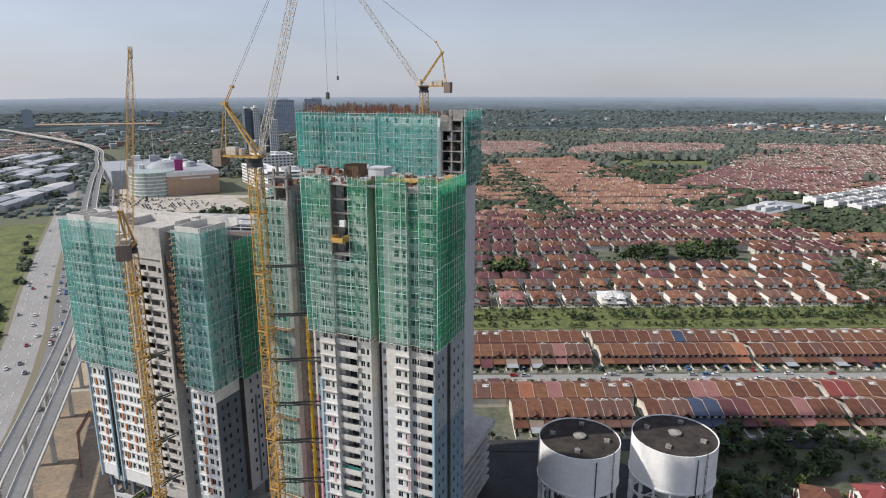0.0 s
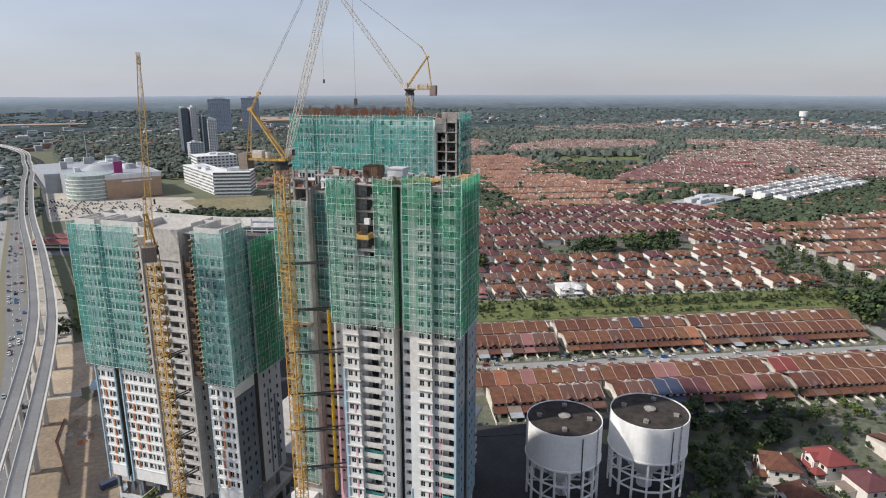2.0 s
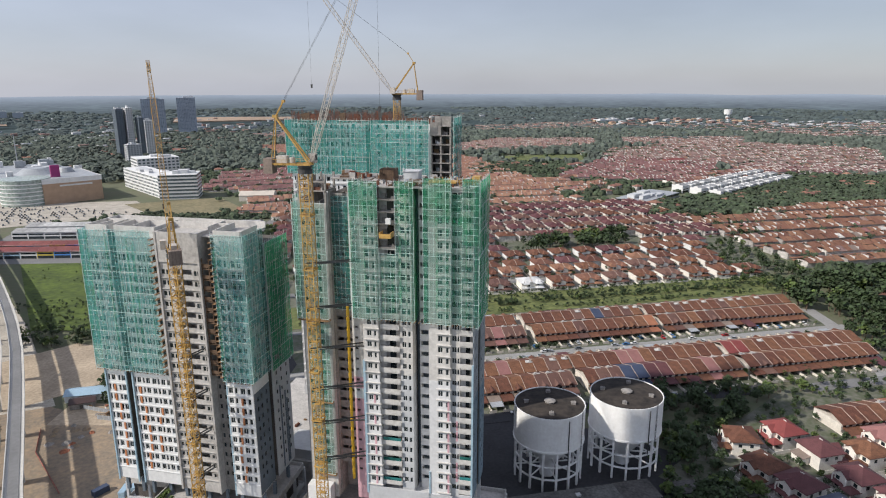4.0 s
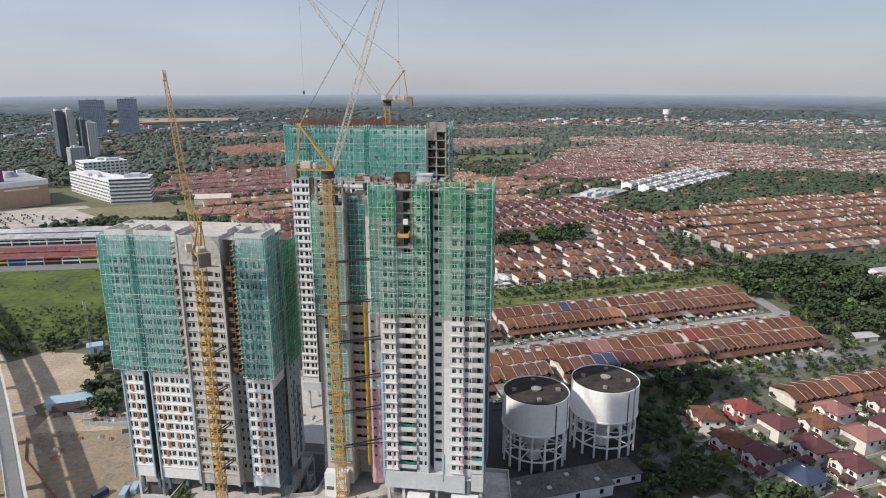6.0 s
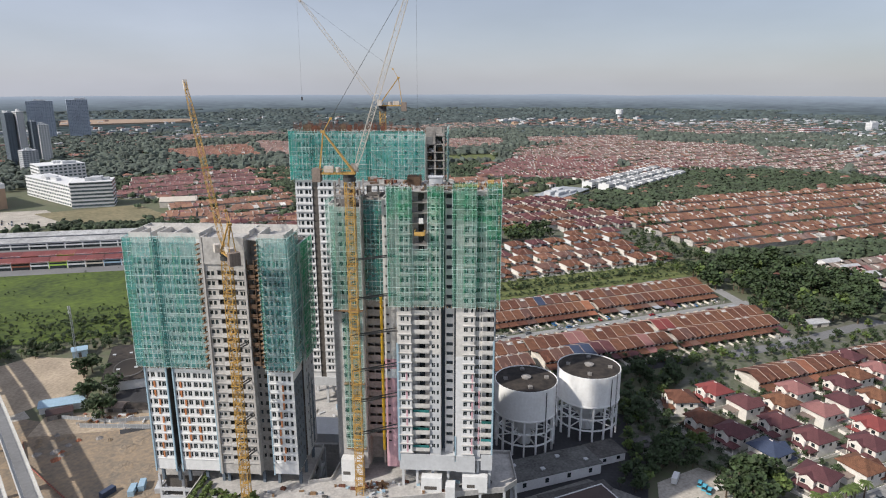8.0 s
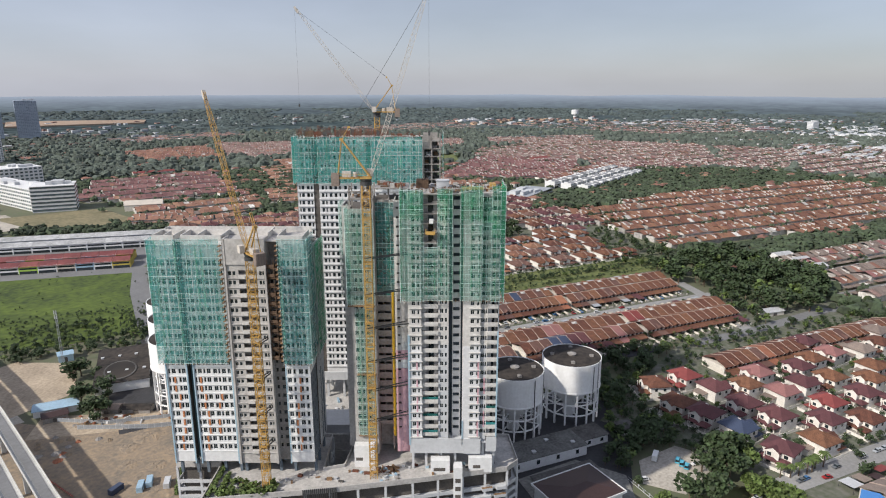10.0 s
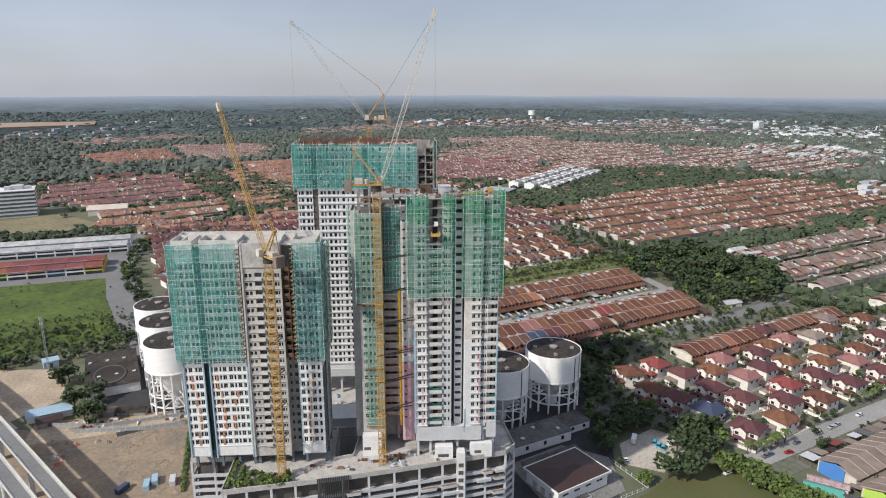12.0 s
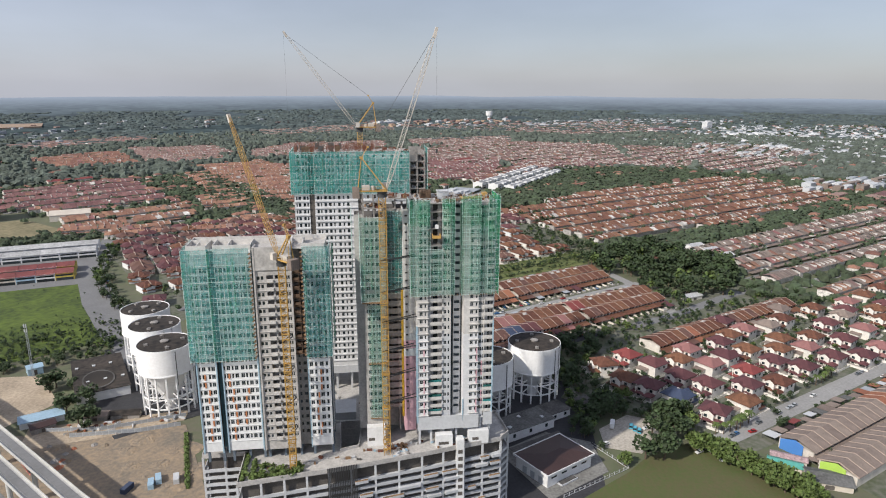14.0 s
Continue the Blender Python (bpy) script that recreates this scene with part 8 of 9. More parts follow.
patch("yard_sand", [(-80, 350), (-30, 362), (-20, 405), (-45, 430), (-85, 420)], M_SAND, "pale sandy yard", 0.06)
patch("site_road", [(-62, 325), (-30, 306), (4, 291), (12, 299), (-24, 324), (-50, 345)], M_SAND, "sandy site road", 0.07)
patch("tank_yard", [(-18, 350), (-28, 300), (28, 285), (60, 330), (70, 410), (20, 415)], M_DARKROAD, "dark tarmac yard round the tanks", 0.05)


def heap(x, y, r, h, mt, label, seed, name="spoil_mound"):
    g = Geo()
    n, rings = 18, 6
    vs, fs = [], []
    for j in range(rings + 1):
        for i in range(n):
            a, f = 2 * math.pi * i / n, 1 - j / rings
            k = 1 + 0.35 * noise.noise(Vector((math.cos(a) * 1.3, math.sin(a) * 1.3, seed)))
            vs.append((math.cos(a) * r * f * k, math.sin(a) * r * f * k, h * (1 - f * f) + 0.35 * noise.noise(Vector((a * 2, j, seed))) * (f < 1)))
    fs = [(j * n + i, j * n + (i + 1) % n, (j + 1) * n + (i + 1) % n, (j + 1) * n + i) for j in range(rings) for i in range(n)]
    g.put(vs, fs)
    return tagged(part(name, g, mt, None, "", pose(x, y, 0.05)), label, "mound")


R_HEAP = random.Random(3)
for k in range(12):
    heap(R_HEAP.uniform(-42, -8), R_HEAP.uniform(240, 296), R_HEAP.uniform(3, 9), R_HEAP.uniform(0.25, 0.7), M_EARTH, "low heap of dug brown earth", k)
for k in range(26):
    heap(-46 + R_HEAP.uniform(-16, 26), 312 + R_HEAP.uniform(-18, 12), R_HEAP.uniform(1.2, 2.6), R_HEAP.uniform(0.6, 1.5), R_HEAP.choice((M_REDEARTH, M_EARTH, M_DARKW)), "heap of red spoil and rubble", 40 + k)
for k in range(34):                                     # boards, pipes and rubbish along the hoarding
    g = Geo()
    w, d, h = R_HEAP.uniform(0.8, 4.5), R_HEAP.uniform(0.3, 1.4), R_HEAP.uniform(0.2, 1.2)
    g.box(-w / 2, w / 2, -d / 2, d / 2, 0, h), g.box(-w / 2.5, w / 2.2, -d / 2.6, d / 2.6, h, h + 0.15)
    f = R_HEAP.random()
    tagged(part("scrap_board", g, R_HEAP.choice((M_TIMBER, M_GREYW, M_RUST, M_REDEARTH, M_METAL, M_WHITE)), None, "", pose(-44 + 50 * f + R_HEAP.uniform(-3, 3), 330 - 36 * f + R_HEAP.uniform(-4, 6), 0.4, 0, 0, R_HEAP.uniform(0, 180))),
           "low pile of boards and scrap beside the hoarding", "scrap", "scrap piles")
for i, (x, y, a, mt, c) in enumerate(((-36, 249, 60, M_BLUEROOF, "pale blue"), (-32, 250, 64, M_BLUEROOF, "pale blue"), (-44, 254, 25, M_TILEB, "dark blue"), (-27, 244, 60, M_GREYW, "grey"))):
    t = thing("container", pose(x, y, 0, 0, 0, a), f"{c} steel site container", "container", "site containers")
    g = Geo()
    g.box(-3, 3, -1.2, 1.2, 0.1, 2.6)
    for k in range(14):
        g.box(-2.9 + k * 0.43, -2.75 + k * 0.43, -1.24, 1.24, 0.2, 2.5)
    part("body", g, mt, t)
    g = Geo()
    g.box(3.0, 3.05, -1.1, 1.1, 0.2, 2.5)
    part("door", g, M_METAL, t)

# hedge strip beside the pit and planting on the podium
g = Geo()
R_H = random.Random(9)
for k in range(120):
    f = k / 119
    x, y = -3 + (-27 + 3) * f, 277 + (235 - 277) * f
    leaf_cloud(g, R_H, x, y, 0.9, 1.1, 0.8, 10, 0.45)
structure("hedge", g, M_LEAFY, "clipped bright green hedge along a path", "hedge", "stuff")
g = Geo()
for k in range(26):
    p = tu * R_H.uniform(-147, -128) + tv * R_H.uniform(103.5, 112)
    leaf_cloud(g, R_H, p.x, p.y, 34.3, 1.5, 1.0, 26, 0.5)
for a0, b0, a1, b1 in ((-148.6, 103.5, -148.6, 120), (-145.5, 106, -145.5, 116), (-146, 104.2, -128, 107)):
    for k in range(40):
        p = tu * (a0 + (a1 - a0) * k / 39) + tv * (b0 + (b1 - b0) * k / 39)
        leaf_cloud(g, R_H, p.x, p.y, 33.9, 0.9, 0.5, 12, 0.35)
structure("planting", g, M_LEAFY, "shrubs in planters on the podium deck", "shrubs", "stuff")



# ---- vehicles ----
def car_kind(paint, label, van=False):
    t = thing("car", pose(0, 0, -200), label, "car", "parked and moving cars")
    g = Geo()
    L, Wd = (4.9, 1.85) if van else (4.4, 1.72)
    prof = [(-L / 2, 0.35), (-L / 2, 0.85), (-L * 0.22, 0.95), (-L * 0.12, 1.0), (L * 0.46, 1.0), (L / 2, 0.9), (L / 2, 0.35)]
    n = len(prof)
    g.put([(x, s * Wd / 2, z) for s in (-1, 1) for x, z in prof], [tuple(range(n)), tuple(range(n, 2 * n))[::-1]] + [(i, i + n, (i + 1) % n + n, (i + 1) % n) for i in range(n)])
    part("body", g, paint, t)
    g = Geo()
    top = 2.0 if van else 1.48
    cab = [(-L * 0.24, 0.97), (-L * 0.1, top), (L * (0.44 if van else 0.26), top), (L * (0.49 if van else 0.42), 0.99)]
    w0, w1 = Wd / 2 - 0.06, Wd / 2 - 0.22
    g.put([(x, s * (w0 if z < 1.2 else w1), z) for s in (-1, 1) for x, z in cab], [(0, 1, 2, 3), (7, 6, 5, 4), (0, 4, 5, 1), (2, 6, 7, 3)], 0)
    part("windows", g, M_GLASS, t, "dark car glass")
    g = Geo()
    g.box(cab[1][0] - 0.05, cab[2][0] + 0.05, -w1 - 0.04, w1 + 0.04, top - 0.02, top + 0.05)
    part("car_roof", g, paint, t)
    for x in (-L * 0.31, L * 0.31):
        g = Geo()
        for s in (-1, 1):
            g.beam((x, s * (Wd / 2 - 0.2), 0.32), (x, s * (Wd / 2 + 0.01), 0.32), 0.64, n=10)
        part("wheel", g, M_DARK, t)
    return t


R_CAR = random.Random(14)
CARS = [("white", (0.7, 0.7, 0.68)), ("silver", (0.4, 0.42, 0.44)), ("black", (0.02, 0.02, 0.025)), ("red", (0.35, 0.02, 0.02)), ("blue", (0.05, 0.16, 0.35)), ("grey", (0.14, 0.15, 0.16))]
ck = [car_kind(surf("car_paint_" + c, col, 0.3, 0.05), f"{c} saloon car on a paved road") for c, col in CARS]
vk2 = car_kind(surf("van_paint", (0.10, 0.42, 0.55), 0.35, 0.05), "turquoise and white passenger van", True)
CW = (0, 0, 0, 1, 1, 2, 3, 4, 5, 5)


def park(x, y, a, k=None):
    return copy_thing(ck[R_CAR.choice(CW) if k is None else k], pose(x, y, 0.3, 0, 0, a))


for i in range(16):                                     # along the terrace streets
    p = ru * R_CAR.uniform(20, 280) + rv * R_CAR.choice((318.8, 313.2))
    park(p.x, p.y, RA + R_CAR.choice((0, 180)))
for i in range(26):                                     # on the forecourts
    p = ru * (4 + (R_CAR.randrange(40) + 0.4) * LW) + rv * R_CAR.choice((324.0, 326.5))
    park(p.x, p.y, RA + 90)
for i in range(12):
    p = ru * R_CAR.uniform(40, 180) + rv * R_CAR.choice((252.5, 256))
    park(p.x, p.y, RA + R_CAR.choice((0, 90)))
for i in range(18):                                     # villa street
    f = R_CAR.random()
    x, y = 140 + 190 * f, 66 - 60 * f
    s = R_CAR.choice((-5.2, 5.2))
    park(x + 0.3 * s, y + 0.95 * s, -17.5)
for i in range(22):                                     # street beside the grass field
    f = R_CAR.random()
    x, y = 38 + 60 * f, 430 + 190 * f
    park(x + R_CAR.choice((9.5, 8.5)), y - 4, R_CAR.choice((75, -20)))
for i in range(74):                                     # a jam on the near carriageway, few cars on the other
    y = R_CAR.uniform(330, 800)
    off = R_CAR.choice((4.6, 9.0, 13.4)) if i < 56 else R_CAR.choice((-4, -8, -14, -18))
    park(hway_x(y) + off, y, 99).location.z = 0.34
for x, y, k in ((120, 109, 0), (147, 99, 0), (150, 63, 0), (178, 56, 3)):
    park(x, y, -30, k)
for x, y in ((144, 106), (143, 103.5), (142.5, 101)):
    copy_thing(vk2, pose(x, y, 0.14, 0, 0, 200))
t = thing("box_truck", pose(139, 114, 0.1, 0, 0, 200), "white box truck parked on gravel", "truck")
g = Geo()
g.box(-1.4, 4.2, -1.1, 1.1, 0.9, 3.4)
part("box", g, M_WHITE, t)
g = Geo()
g.box(-3.2, -1.5, -1.0, 1.0, 0.5, 2.4), g.box(-3.24, -3.2, -0.85, 0.85, 1.4, 2.2, 1)
part("cab", g, [M_WHITE, M_GLASS], t)
for x in (-2.4, 2.6):
    g = Geo()
    for s in (-1, 1):
        g.beam((x, s * 0.75, 0.42), (x, s * 1.05, 0.42), 0.84, n=10)
    part("wheel", g, M_DARK, t)
for k in ck + [vk2]:
    for o in (*k.children_recursive, k):
        bpy.data.objects.remove(o)


# ---- mall, offices and far towers ----
def banded(name, m, w, d, h, storeys, label, wall_mat, band_mat, cols=0, category="building", roof_boxes=4):
    """A block with floor bands, and windows in columns where cols is given."""
    t = thing(name, m, label, category)
    g = Geo()
    g.box(-w / 2, w / 2, -d / 2, d / 2, 0, h)
    part("wall", g, wall_mat, t)
    fh = h / storeys
    for i in range(storeys):
        g = Geo()
        z = i * fh
        if cols:
            for k in range(cols):
                a = -w / 2 + (k + 0.5) * w / cols
                g.box(a - w / cols * 0.3, a + w / cols * 0.3, -d / 2 - 0.15, -d / 2 - 0.003, z + fh * 0.3, z + fh * 0.8)
                g.box(a - w / cols * 0.3, a + w / cols * 0.3, d / 2 + 0.003, d / 2 + 0.15, z + fh * 0.3, z + fh * 0.8)
            n = max(1, round(d / (w / cols)))
            for k in range(n):
                b = -d / 2 + (k + 0.5) * d / n
                for x0, x1 in ((-w / 2 - 0.15, -w / 2 - 0.003), (w / 2 + 0.003, w / 2 + 0.15)):
                    g.box(x0, x1, b - d / n * 0.3, b + d / n * 0.3, z + fh * 0.3, z + fh * 0.8)
        else:
            q = 0.25
            for x0, x1, y0, y1 in ((-w / 2 - q, w / 2 + q, -d / 2 - q, -d / 2 - 0.003), (-w / 2 - q, w / 2 + q, d / 2 + 0.003, d / 2 + q), (-w / 2 - q, -w / 2 - 0.003, -d / 2, d / 2), (w / 2 + 0.003, w / 2 + q, -d / 2, d / 2)):
                g.box(x0, x1, y0, y1, z + fh * 0.35, z + fh * 0.85)
        part("window_band", g, band_mat, t)
    rnd = random.Random(int(w * 7 + h))
    for i in range(roof_boxes):
        g = Geo()
        a, b = rnd.uniform(-w * 0.35, w * 0.35), rnd.uniform(-d * 0.35, d * 0.35)
        ww, dd = rnd.uniform(0.06, 0.16) * w, rnd.uniform(0.06, 0.16) * d
        g.box(a - ww, a + ww, b - dd, b + dd, h, h + rnd.uniform(2, 5))
        part("roof_plant", g, M_GREYW, t)
    return t


def mall():
    t = thing("shopping_mall", pose(-60, 990, 0, 0, 0, 12), "tan and white shopping mall with a round glass corner", "mall")
    g = Geo()
    g.box(0, 72, 0, 110, 0, 32.9)
    part("tan_block", g, M_MALL, t, "tan clad front block")
    g = Geo()
    g.box(0.5, 71.5, 0.5, 109.5, 32.9, 33.15)
    part("roof", g, M_METAL, t, "grey flat roof")
    g = Geo()
    g.box(-0.4, 72.4, -0.4, 0.2, 27, 33.4), g.box(72, 72.4, 0.2, 110, 27, 33.4), g.box(20, 60, -0.5, -0.4, 22.5, 24.5)
    part("white_band", g, M_WHITE, t)
    g = Geo()
    g.cyl(-14, 28, 0, 34, 30, 30, 40)
    part("round_corner", g, M_MALLG, t, "pale green-white curved glass corner")
    for i in range(6):
        g = Geo()
        g.ring(-14, 28, 3 + i * 5, 4.2 + i * 5, 29, 30.4, 40)
        part("ring_band", g, M_WHITE, t)
    g = Geo()
    g.box(-60, 70, 110, 260, 0, 28), g.box(-40, 0, 40, 110, 0, 30)
    part("rear_block", g, M_METAL, t)
    g = Geo()
    g.cyl(10, 80, 33, 41, 26, 14, 30), g.cyl(45, 70, 33.4, 40, 12, 8, 20)
    part("roof_dome", g, M_METAL, t)
    g = Geo()
    g.box(16, 27, 20, 24, 33, 49)
    part("sign_tower", g, M_MAGENTA, t, "magenta sign box")
    rnd = random.Random(2)
    for i in range(16):
        g = Geo()
        a, b = rnd.uniform(-50, 66), rnd.uniform(90, 250)
        g.box(a, a + rnd.uniform(4, 16), b, b + rnd.uniform(4, 14), 28, 33 + rnd.uniform(1, 6))
        part("roof_plant", g, rnd.choice((M_GREYW, M_METAL, M_WHITE)), t)


M_MALLG = glassy("pale_glass_cladding", (0.34, 0.40, 0.36), 0.25)
M_MAGENTA = surf("magenta_sign", (0.32, 0.03, 0.16), 0.5, 0.08)
M_DRYLOT = surf("dry_brown_lot", (0.23, 0.19, 0.11), 0.95, 0.25, 0.02, 0.2, 0.1, tint=(0.12, 0.115, 0.06))
M_CONDOG = glassy("dark_condo_glass", (0.06, 0.075, 0.09), 0.3)
mall()
R_LOT = random.Random(51)
g = Geo()
for k in range(14):                                     # rows of parked cars before the mall
    for i in range(46):
        x, y = -112 + i * 3.3 + k * -2.0, 862 + k * 11.5
        if R_LOT.random() < 0.38 and x < -100 + (1018 - y) * 0.9 and x > -120 - (y - 850) * 0.13:
            g.box(x, x + 1.8, y, y + 4.3, 0.3, 1.1, R_LOT.randrange(4)), g.box(x + 0.15, x + 1.65, y + 1.0, y + 3.4, 1.1, 1.7, 4)
structure("parked_cars", g, [M_WHITE, M_METAL, M_DARK, M_SLATE, M_GLASS], "rows of parked cars on the mall car park", "cars", "stuff")
M_SLAB = surf("blue_grey_slab_wall", (0.37, 0.42, 0.485), 0.85, 0.12, 0.02, 0.3, 0.0)
# Wall colour paled and blued to hold the haze before the farthest blocks.
M_FARSLAB = surf("haze_blue_wall", (0.36, 0.40, 0.445), 0.9, 0.1, 0.02, 0.3, 0.0)
M_SLABG = glassy("blue_grey_slab_glass", (0.22, 0.255, 0.305), 0.3)
M_OFFG = glassy("pale_office_glass", (0.10, 0.13, 0.14), 0.2)
banded("office_block", pose(106, 962, 0, 0, 0, -19), 50, 40, 34, 7, "white office block with banded glass floors", M_WHITE, M_OFFG, 0, "office")
banded("office_wing", pose(80, 1040, 0, 0, 0, 11.4), 34, 156, 29, 6, "long white office wing with rows of windows", M_WHITE, M_OFFG, 6, "office")
banded("office_wing", pose(104, 1190, 0, 0, 0, 6), 66, 50, 36, 7, "white office wing behind", M_WHITE, M_OFFG, 10, "office")
banded("condo_tower", pose(86, 1552, 0, 0, 0, 10), 15, 26, 104, 30, "slender dark condominium tower", M_SLATE, M_CONDOG, 3, "tower")
banded("condo_tower", pose(104, 1548, 0, 0, 0, 10), 13, 26, 106, 30, "slender white condominium tower", M_WHITE, M_CONDOG, 3, "tower")
banded("condo_tower", pose(124, 1536, 0, 0, 0, 10), 9, 26, 86, 24, "narrow dark condominium tower", M_SLATE, M_CONDOG, 2, "tower")
banded("condo_tower", pose(139, 1532, 0, 0, 0, 10), 19, 26, 80, 24, "white condominium tower with rows of windows", M_WHITE, M_CONDOG, 4, "tower")
banded("condo_tower", pose(92, 1392, 0, 0, 0, 10), 26, 22, 42, 12, "low white condominium block", M_GREYW, M_CONDOG, 5, "tower")
banded("apartment_slab", pose(236, 2170, 0, 0, 0, -8), 66, 30, 112, 28, "wide blue-grey apartment block", M_SLAB, M_SLABG, 12, "tower")
banded("apartment_slab", pose(328, 2155, 0, 0, 0, -8), 54, 30, 115, 28, "wide blue-grey apartment block", M_SLAB, M_SLABG, 12, "tower")
banded("apartment_slab", pose(-640, 2900, 0, 0, 0, 10), 34, 26, 70, 20, "distant grey apartment tower", M_FARSLAB, M_SLAB, 8, "tower")
for i in range(4):
    banded("apartment_slab", pose(-330 + i * 60, 3400, 0, 0, 0, 0), 40, 24, 52 - 5 * i, 14, "distant grey apartment block", M_FARSLAB, M_SLAB, 6, "tower")
patch("office_lot", [(30, 940), (150, 925), (160, 790), (60, 800)], M_DRYLOT, "brown dry grass lot before an office", 0.06)


# ---- shop rows left ----
def shop_row(x0, y0, x1, y1, depth, h, roof, label, units, fronts, stepped=False):
    a, b = Vector((x0, y0)), Vector((x1, y1))
    ang = math.degrees(math.atan2((b - a).y, (b - a).x))
    L = (b - a).length
    t = thing("shop_row", pose(x0, y0, 0, 0, 0, ang), label, "shops", "shop rows")
    w = L / units
    for i in range(units):
        if stepped:                                      # units step up and down, with white fire walls and a gabled bay on every other one
            h += (0.7, -0.7, 0.0)[i % 3]
            g = Geo()
            g.box(i * w - 0.3, i * w + 0.1, -1.2, depth + 1.2, 0, h + 0.9), g.box(i * w - 0.3, i * w + 0.1, depth * 0.3, depth * 0.7, h + 0.9, h + 2.6)
            if i % 2:
                g.box(i * w + 3, i * w + 9, -2.6, 3, 0, h + 1.0)
            part("fire_wall", g, M_WHITE, t, "white fire wall and front bay")
        g = Geo()
        g.box(i * w, (i + 1) * w - 0.02, 0, depth, 0, h)
        part("shop_unit", g, fronts[i % len(fronts)], t)
        g = Geo()
        g.slab([(i * w, -0.9, h - 0.3), ((i + 1) * w - 0.3, -0.9, h - 0.3), ((i + 1) * w - 0.3, depth / 2, h + 2.2), (i * w, depth / 2, h + 2.2)], 0.2)
        g.slab([(i * w, depth / 2, h + 2.2), ((i + 1) * w - 0.3, depth / 2, h + 2.2), ((i + 1) * w - 0.3, depth + 1, h - 0.2), (i * w, depth + 1, h - 0.2)], 0.2)
        part("roof", g, roof, t)
        g = Geo()
        g.box(i * w + 0.6, (i + 1) * w - 0.7, -0.08, -0.003, 0.2, 2.8), g.box(i * w + 0.8, (i + 1) * w - 0.9, -0.08, -0.003, 4.2, 5.6)
        part("shop_front", g, M_GLASS, t)
    return t


FR = [M_WHITE, M_CREAMROOF, M_BLUEROOF, M_WHITE, M_YELLOWS, M_BLUEWALL, M_GREYW, M_TILEO, M_WHITE, M_LIME]
M_GREYROOF = surf("dull_grey_roof", (0.30, 0.305, 0.31), 0.85, 0.2, 0.1, 1.0, 0.05, per=0.2)
M_SHOPRED = surf("faded_red_metal", (0.21, 0.06, 0.055), 0.7, 0.25, 0.08, 1.0, 0.05, per=0.12)
M_WHITEROOF = surf("white_metal_roof", (0.43, 0.43, 0.425), 0.7, 0.25, 0.12, 0.6, 0.05, per=0.16)
shop_row(-120, 705, 78, 600, 18, 7.0, M_SHOPRED, "row of two-storey shops with faded red roofs", 15, FR)
shop_row(-110, 727, 88, 622, 18, 7.0, M_SHOPRED, "row of two-storey shops with faded red roofs", 15, FR)
shop_row(-90, 780, 126, 664, 20, 7.5, M_WHITEROOF, "row of shops with long white metal roofs", 15, [M_WHITE, M_GREYW])
shop_row(-78, 806, 140, 690, 20, 7.5, M_WHITEROOF, "row of shops with long white metal roofs", 15, [M_WHITE, M_GREYW])
patch("shop_yard", [(-130, 690), (85, 575), (165, 700), (150, 745), (-75, 860)], M_ASPHALT, "grey paved shop forecourts", 0.05)
for k in range(3):
    shop_row(735 - 2 * k, 556 + 30 * k, 975 + 12 * k, 600 + 33 * k, 15, 9.5, M_GREYROOF, "far row of white three-storey townhouses with grey roofs", 15, [M_WHITE, M_GREYW], True)
banded("market_hall", pose(650, 606, 0, 0, 0, 16), 100, 44, 6, 1, "low grey market hall with a flat roof", M_METAL, M_GLASS, 0, "market", 9)
# a far water tower and landmark blocks
t = thing("water_tower", pose(2440, 1785, 0), "distant pale water tower", "water tower")
g = Geo()
g.cyl(0, 0, 0, 26, 8, 8, 16), g.cyl(0, 0, 26, 46, 16, 16, 20)
part("tower", g, M_WHITE, t)
banded("far_hall", pose(1900, 1950, 0, 0, 0, 0), 110, 40, 14, 2, "distant low white hall", M_WHITE, M_GREYW, 0, "hall")
banded("far_block", pose(2240, 880, 0, 0, 0, -20), 110, 24, 16, 3, "distant low red and white block", M_TILER, M_WHITE, 0, "building")
banded("far_block", pose(2520, 800, 0, 0, 0, -20), 30, 24, 30, 6, "distant tall white block", M_WHITE, M_GREYW, 0, "building")
# gable ends in blue and lime on the terraces by the playing field
for r, s, mt, c in ((148.2, 90.0, M_BLUEWALL, "bright blue"), (144.7, 69.0, M_LIME, "lime green")):
    g = Geo()
    g.put([(x, y, z) for x in (-0.3, 0.0) for y, z in ((-5.5, 0), (5.5, 0), (5.5, 5.2), (-1.5, 7.6), (-5.5, 6.2))],
          [(0, 4, 3, 2, 1), (5, 6, 7, 8, 9)] + [(i, (i + 1) % 5, 5 + (i + 1) % 5, 5 + i) for i in range(5)])
    tagged(part("gable_wall", g, mt, None, "", row_pose(r, s)), f"{c} painted gable wall at the end of a terrace", "wall")
# mast in the grass
t = thing("telecom_mast", pose(-25, 408, 0), "thin grey lattice mast", "mast")
g = lattice(Geo(), (0, 0, 0), (0, 0, 34), 0.9, 1.3, 0.1, 0.05)
part("lattice", g, M_METAL, t)
for z in (29, 32):
    g = Geo()
    g.box(-0.2, 0.2, -1.0, -0.7, z, z + 2), g.box(-1.0, -0.7, -0.2, 0.2, z, z + 2)
    part("antenna", g, M_WHITE, t)
t = thing("telecom_mast", pose(-95, 1290, 0), "tall thin grey mast beside the highway", "mast")
g = Geo()
g.cyl(0, 0, 0, 75, 1.4, 0.5, 10)
part("pole", g, M_METAL, t)

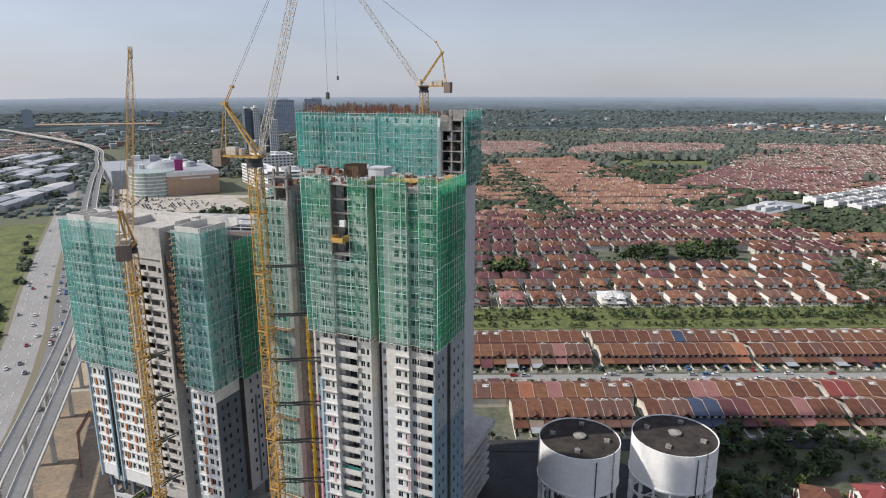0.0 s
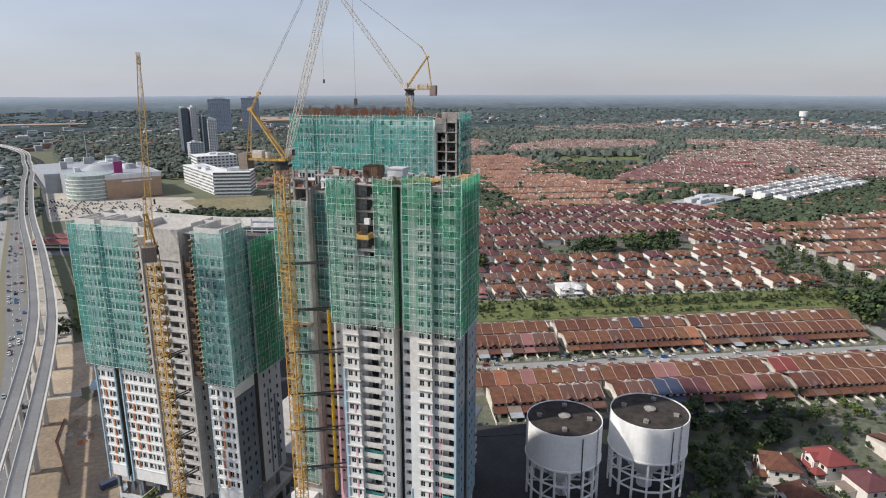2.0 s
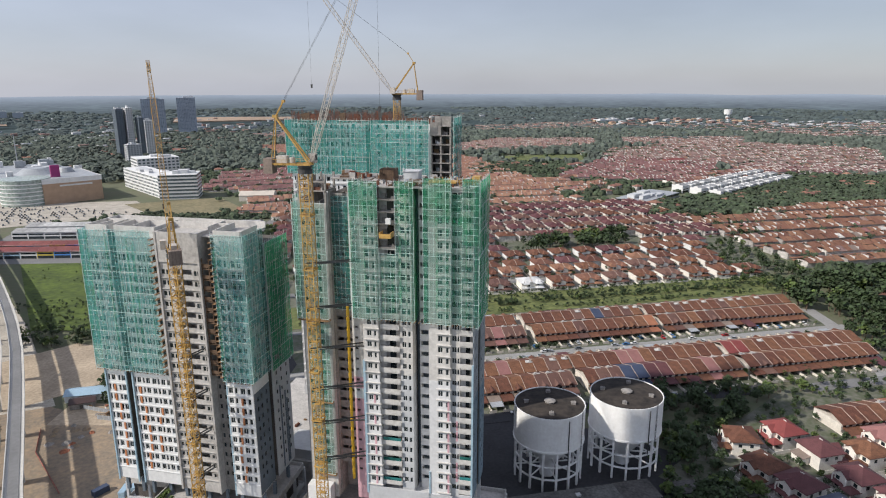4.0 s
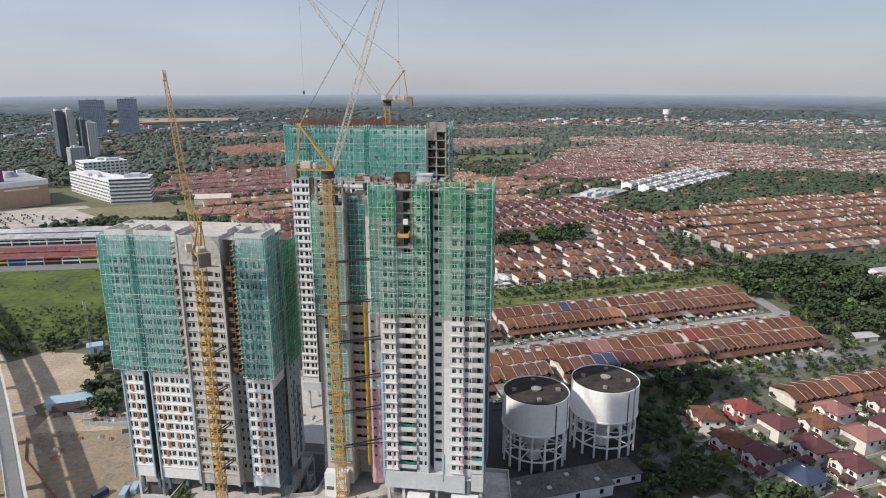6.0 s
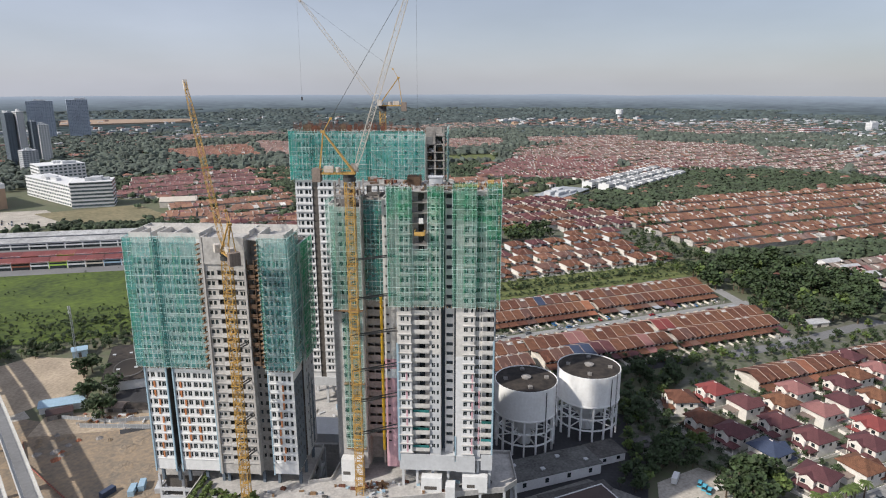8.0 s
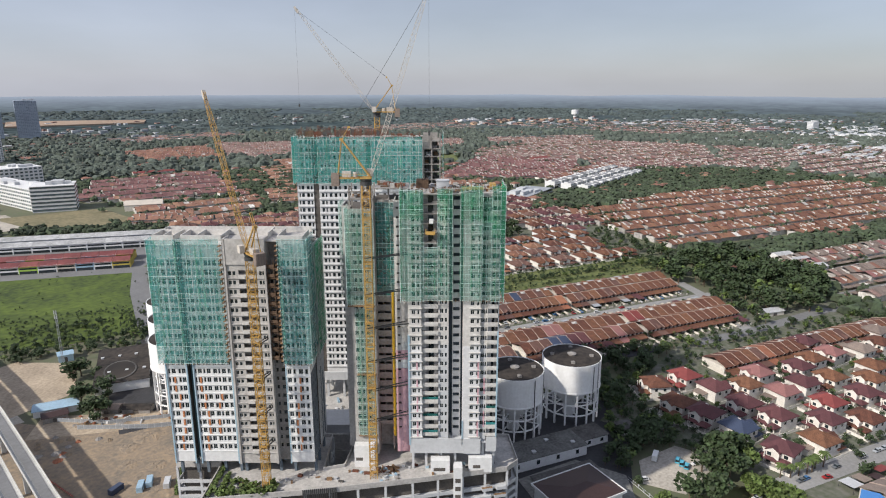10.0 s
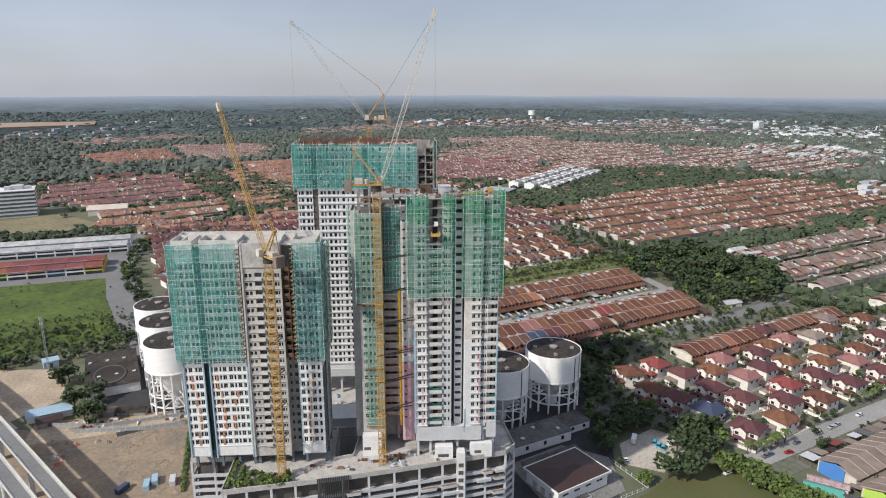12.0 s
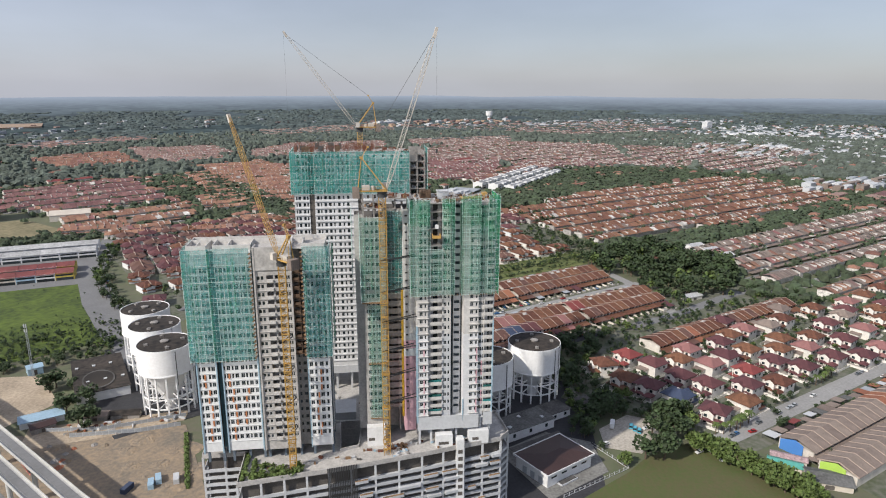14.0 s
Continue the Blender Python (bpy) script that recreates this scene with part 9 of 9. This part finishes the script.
# site floor between the towers: slabs, stacks and rubble
R_SITE = random.Random(6)
g = Geo()
g.box(-9, 9, -6, 6, 0, 4.2), g.box(-9.3, 9.3, -6.3, 6.3, 4.2, 4.6)
tagged(part("site_slab", g, M_GREYW, None, "", tower_pose(-96, 170, 27.6)), "low pale concrete roof slab between towers", "slab")
for i in range(60):
    g = Geo()
    w, d, h = R_SITE.uniform(0.8, 4.0), R_SITE.uniform(0.3, 1.3), R_SITE.uniform(0.2, 0.9)
    g.box(-w / 2, w / 2, -d / 2, d / 2, 0, h), g.box(-w / 2.4, w / 2.6, -d / 2.5, d / 2.5, h, h + 0.2)
    k = R_SITE.random()
    u, v = (R_SITE.uniform(-136, -88), R_SITE.uniform(154, 180)) if k < 0.6 else (R_SITE.uniform(-96, -88), R_SITE.uniform(112, 120))
    tagged(part("material_pallet", g, R_SITE.choice((M_TIMBER, M_GREYW, M_RUST, M_CONC, M_DARKW, M_BLUEROOF)), None, "", tower_pose(u, v, 27.6 if k < 0.6 else 33.0, R_SITE.uniform(0, 180))),
           "stack of building material on the rear podium" if k < 0.6 else "stack of building material on the podium deck", "stack", "material stacks")

# lean-to sheds and awnings behind the brown terraces
R_LEAN = random.Random(19)
for i in range(26):
    w, d, h = R_LEAN.uniform(4, 6.6), R_LEAN.uniform(3.5, 7), R_LEAN.uniform(2.5, 3.2)
    t = thing("lean_to", row_pose(152 + i * 7.2, 101 + R_LEAN.uniform(-1, 3)), "metal-roofed lean-to beside a terrace yard", "lean-to", "lean-to sheds")
    g = Geo()
    for sx in (-1, 1):
        for sy in (-1, 1):
            g.box(sx * w / 2 - 0.08, sx * w / 2 + 0.08, sy * d / 2 - 0.08, sy * d / 2 + 0.08, 0, h - 0.2)
    part("posts", g, M_DARK, t)
    g = Geo()
    g.slab([(-w / 2 - 0.3, -d / 2 - 0.3, h + 0.5), (w / 2 + 0.3, -d / 2 - 0.3, h + 0.5), (w / 2 + 0.3, d / 2 + 0.3, h), (-w / 2 - 0.3, d / 2 + 0.3, h)], 0.1)
    part("roof", g, R_LEAN.choice((M_METAL, M_TILEG, M_ROOFG, M_TILER, M_TEALROOF, M_BROWNROOF, M_GREYW, M_TILEO)), t)

# trees and odd houses on all the open land between the estates
KEEP = ESTATES + [[tuple(ru * r + rv * s) for r, s in ((-100, 200), (330, 200), (395, 560), (395, 752), (-100, 752))], [(-140, 690), (85, 570), (175, 700), (150, 760), (-80, 870)], [(20, 1000), (20, 930), (60, 800), (170, 790), (165, 930), (150, 1230), (40, 1230)],
               [(10, 320), (60, 320), (120, 600), (210, 760), (150, 790), (60, 620)], [(720, 540), (1060, 600), (1080, 720), (720, 660)], [(580, 590), (700, 560), (730, 640), (600, 660)], [(766, 1171), (987, 1089), (874, 977), (736, 1028)],
               [(-80, 470), (40, 430), (78, 585), (-80, 660)], [(60, 1370), (160, 1370), (170, 1570), (60, 1570)], [(-240, 1400), (-75, 985), (18, 970), (80, 1300), (-60, 1400)], [(-160, 900), (-140, 780), (60, 780), (60, 940), (18, 980), (-80, 1000)], [(160, 860), (225, 860), (225, 915), (160, 915)], [(-120, 380), (60, 380), (60, 480), (-100, 500)]]


def open_land(seed, count, size, lo, hi, a0, a1, name, label, mt):
    rnd = random.Random(seed)
    g = Geo()
    boxes = [(min(p[0] for p in k), max(p[0] for p in k), min(p[1] for p in k), max(p[1] for p in k), k) for k in KEEP]
    for _ in range(count):
        a, d = radians(rnd.uniform(a0, a1)), math.sqrt(rnd.uniform(lo * lo, hi * hi))
        x, y = math.cos(a) * d, math.sin(a) * d
        if any(b[0] < x < b[1] and b[2] < y < b[3] and inside(x, y, b[4]) for b in boxes):
            continue
        if rnd.random() < 0.045:                        # an odd house
            w, q, h = rnd.uniform(4, 9), rnd.uniform(4, 8), rnd.uniform(4, 7)
            g.box(x - w, x + w, y - q, y + q, 0, h, 1), g.hip(x - w, x + w, y - q, y + q, h, h + 2.5, 2)
            continue
        r, h, n = size * rnd.uniform(0.6, 1.4), size * rnd.uniform(0.8, 1.7), 6
        ring = [(x + r * rnd.uniform(0.7, 1.2) * math.cos(k * 6.283 / n), y + r * rnd.uniform(0.7, 1.2) * math.sin(k * 6.283 / n), h * 0.2) for k in range(n)]
        mid = [(x + (px - x) * rnd.uniform(0.5, 0.85), y + (py - y) * rnd.uniform(0.5, 0.85), h * rnd.uniform(0.65, 0.95)) for px, py, _ in ring]
        g.put(ring + mid + [(x, y, h)], [(k, (k + 1) % n, n + (k + 1) % n, n + k) for k in range(n)] + [(n + k, n + (k + 1) % n, 2 * n) for k in range(n)])
    return structure(name, g, [mt, M_FARWALL, M_HAZEBR], label, "trees", "stuff")


open_land(1, 17000, 4.8, 430, 1250, -22, 92, "open_land_trees", "trees and odd houses on open land between estates", M_FARLEAF)
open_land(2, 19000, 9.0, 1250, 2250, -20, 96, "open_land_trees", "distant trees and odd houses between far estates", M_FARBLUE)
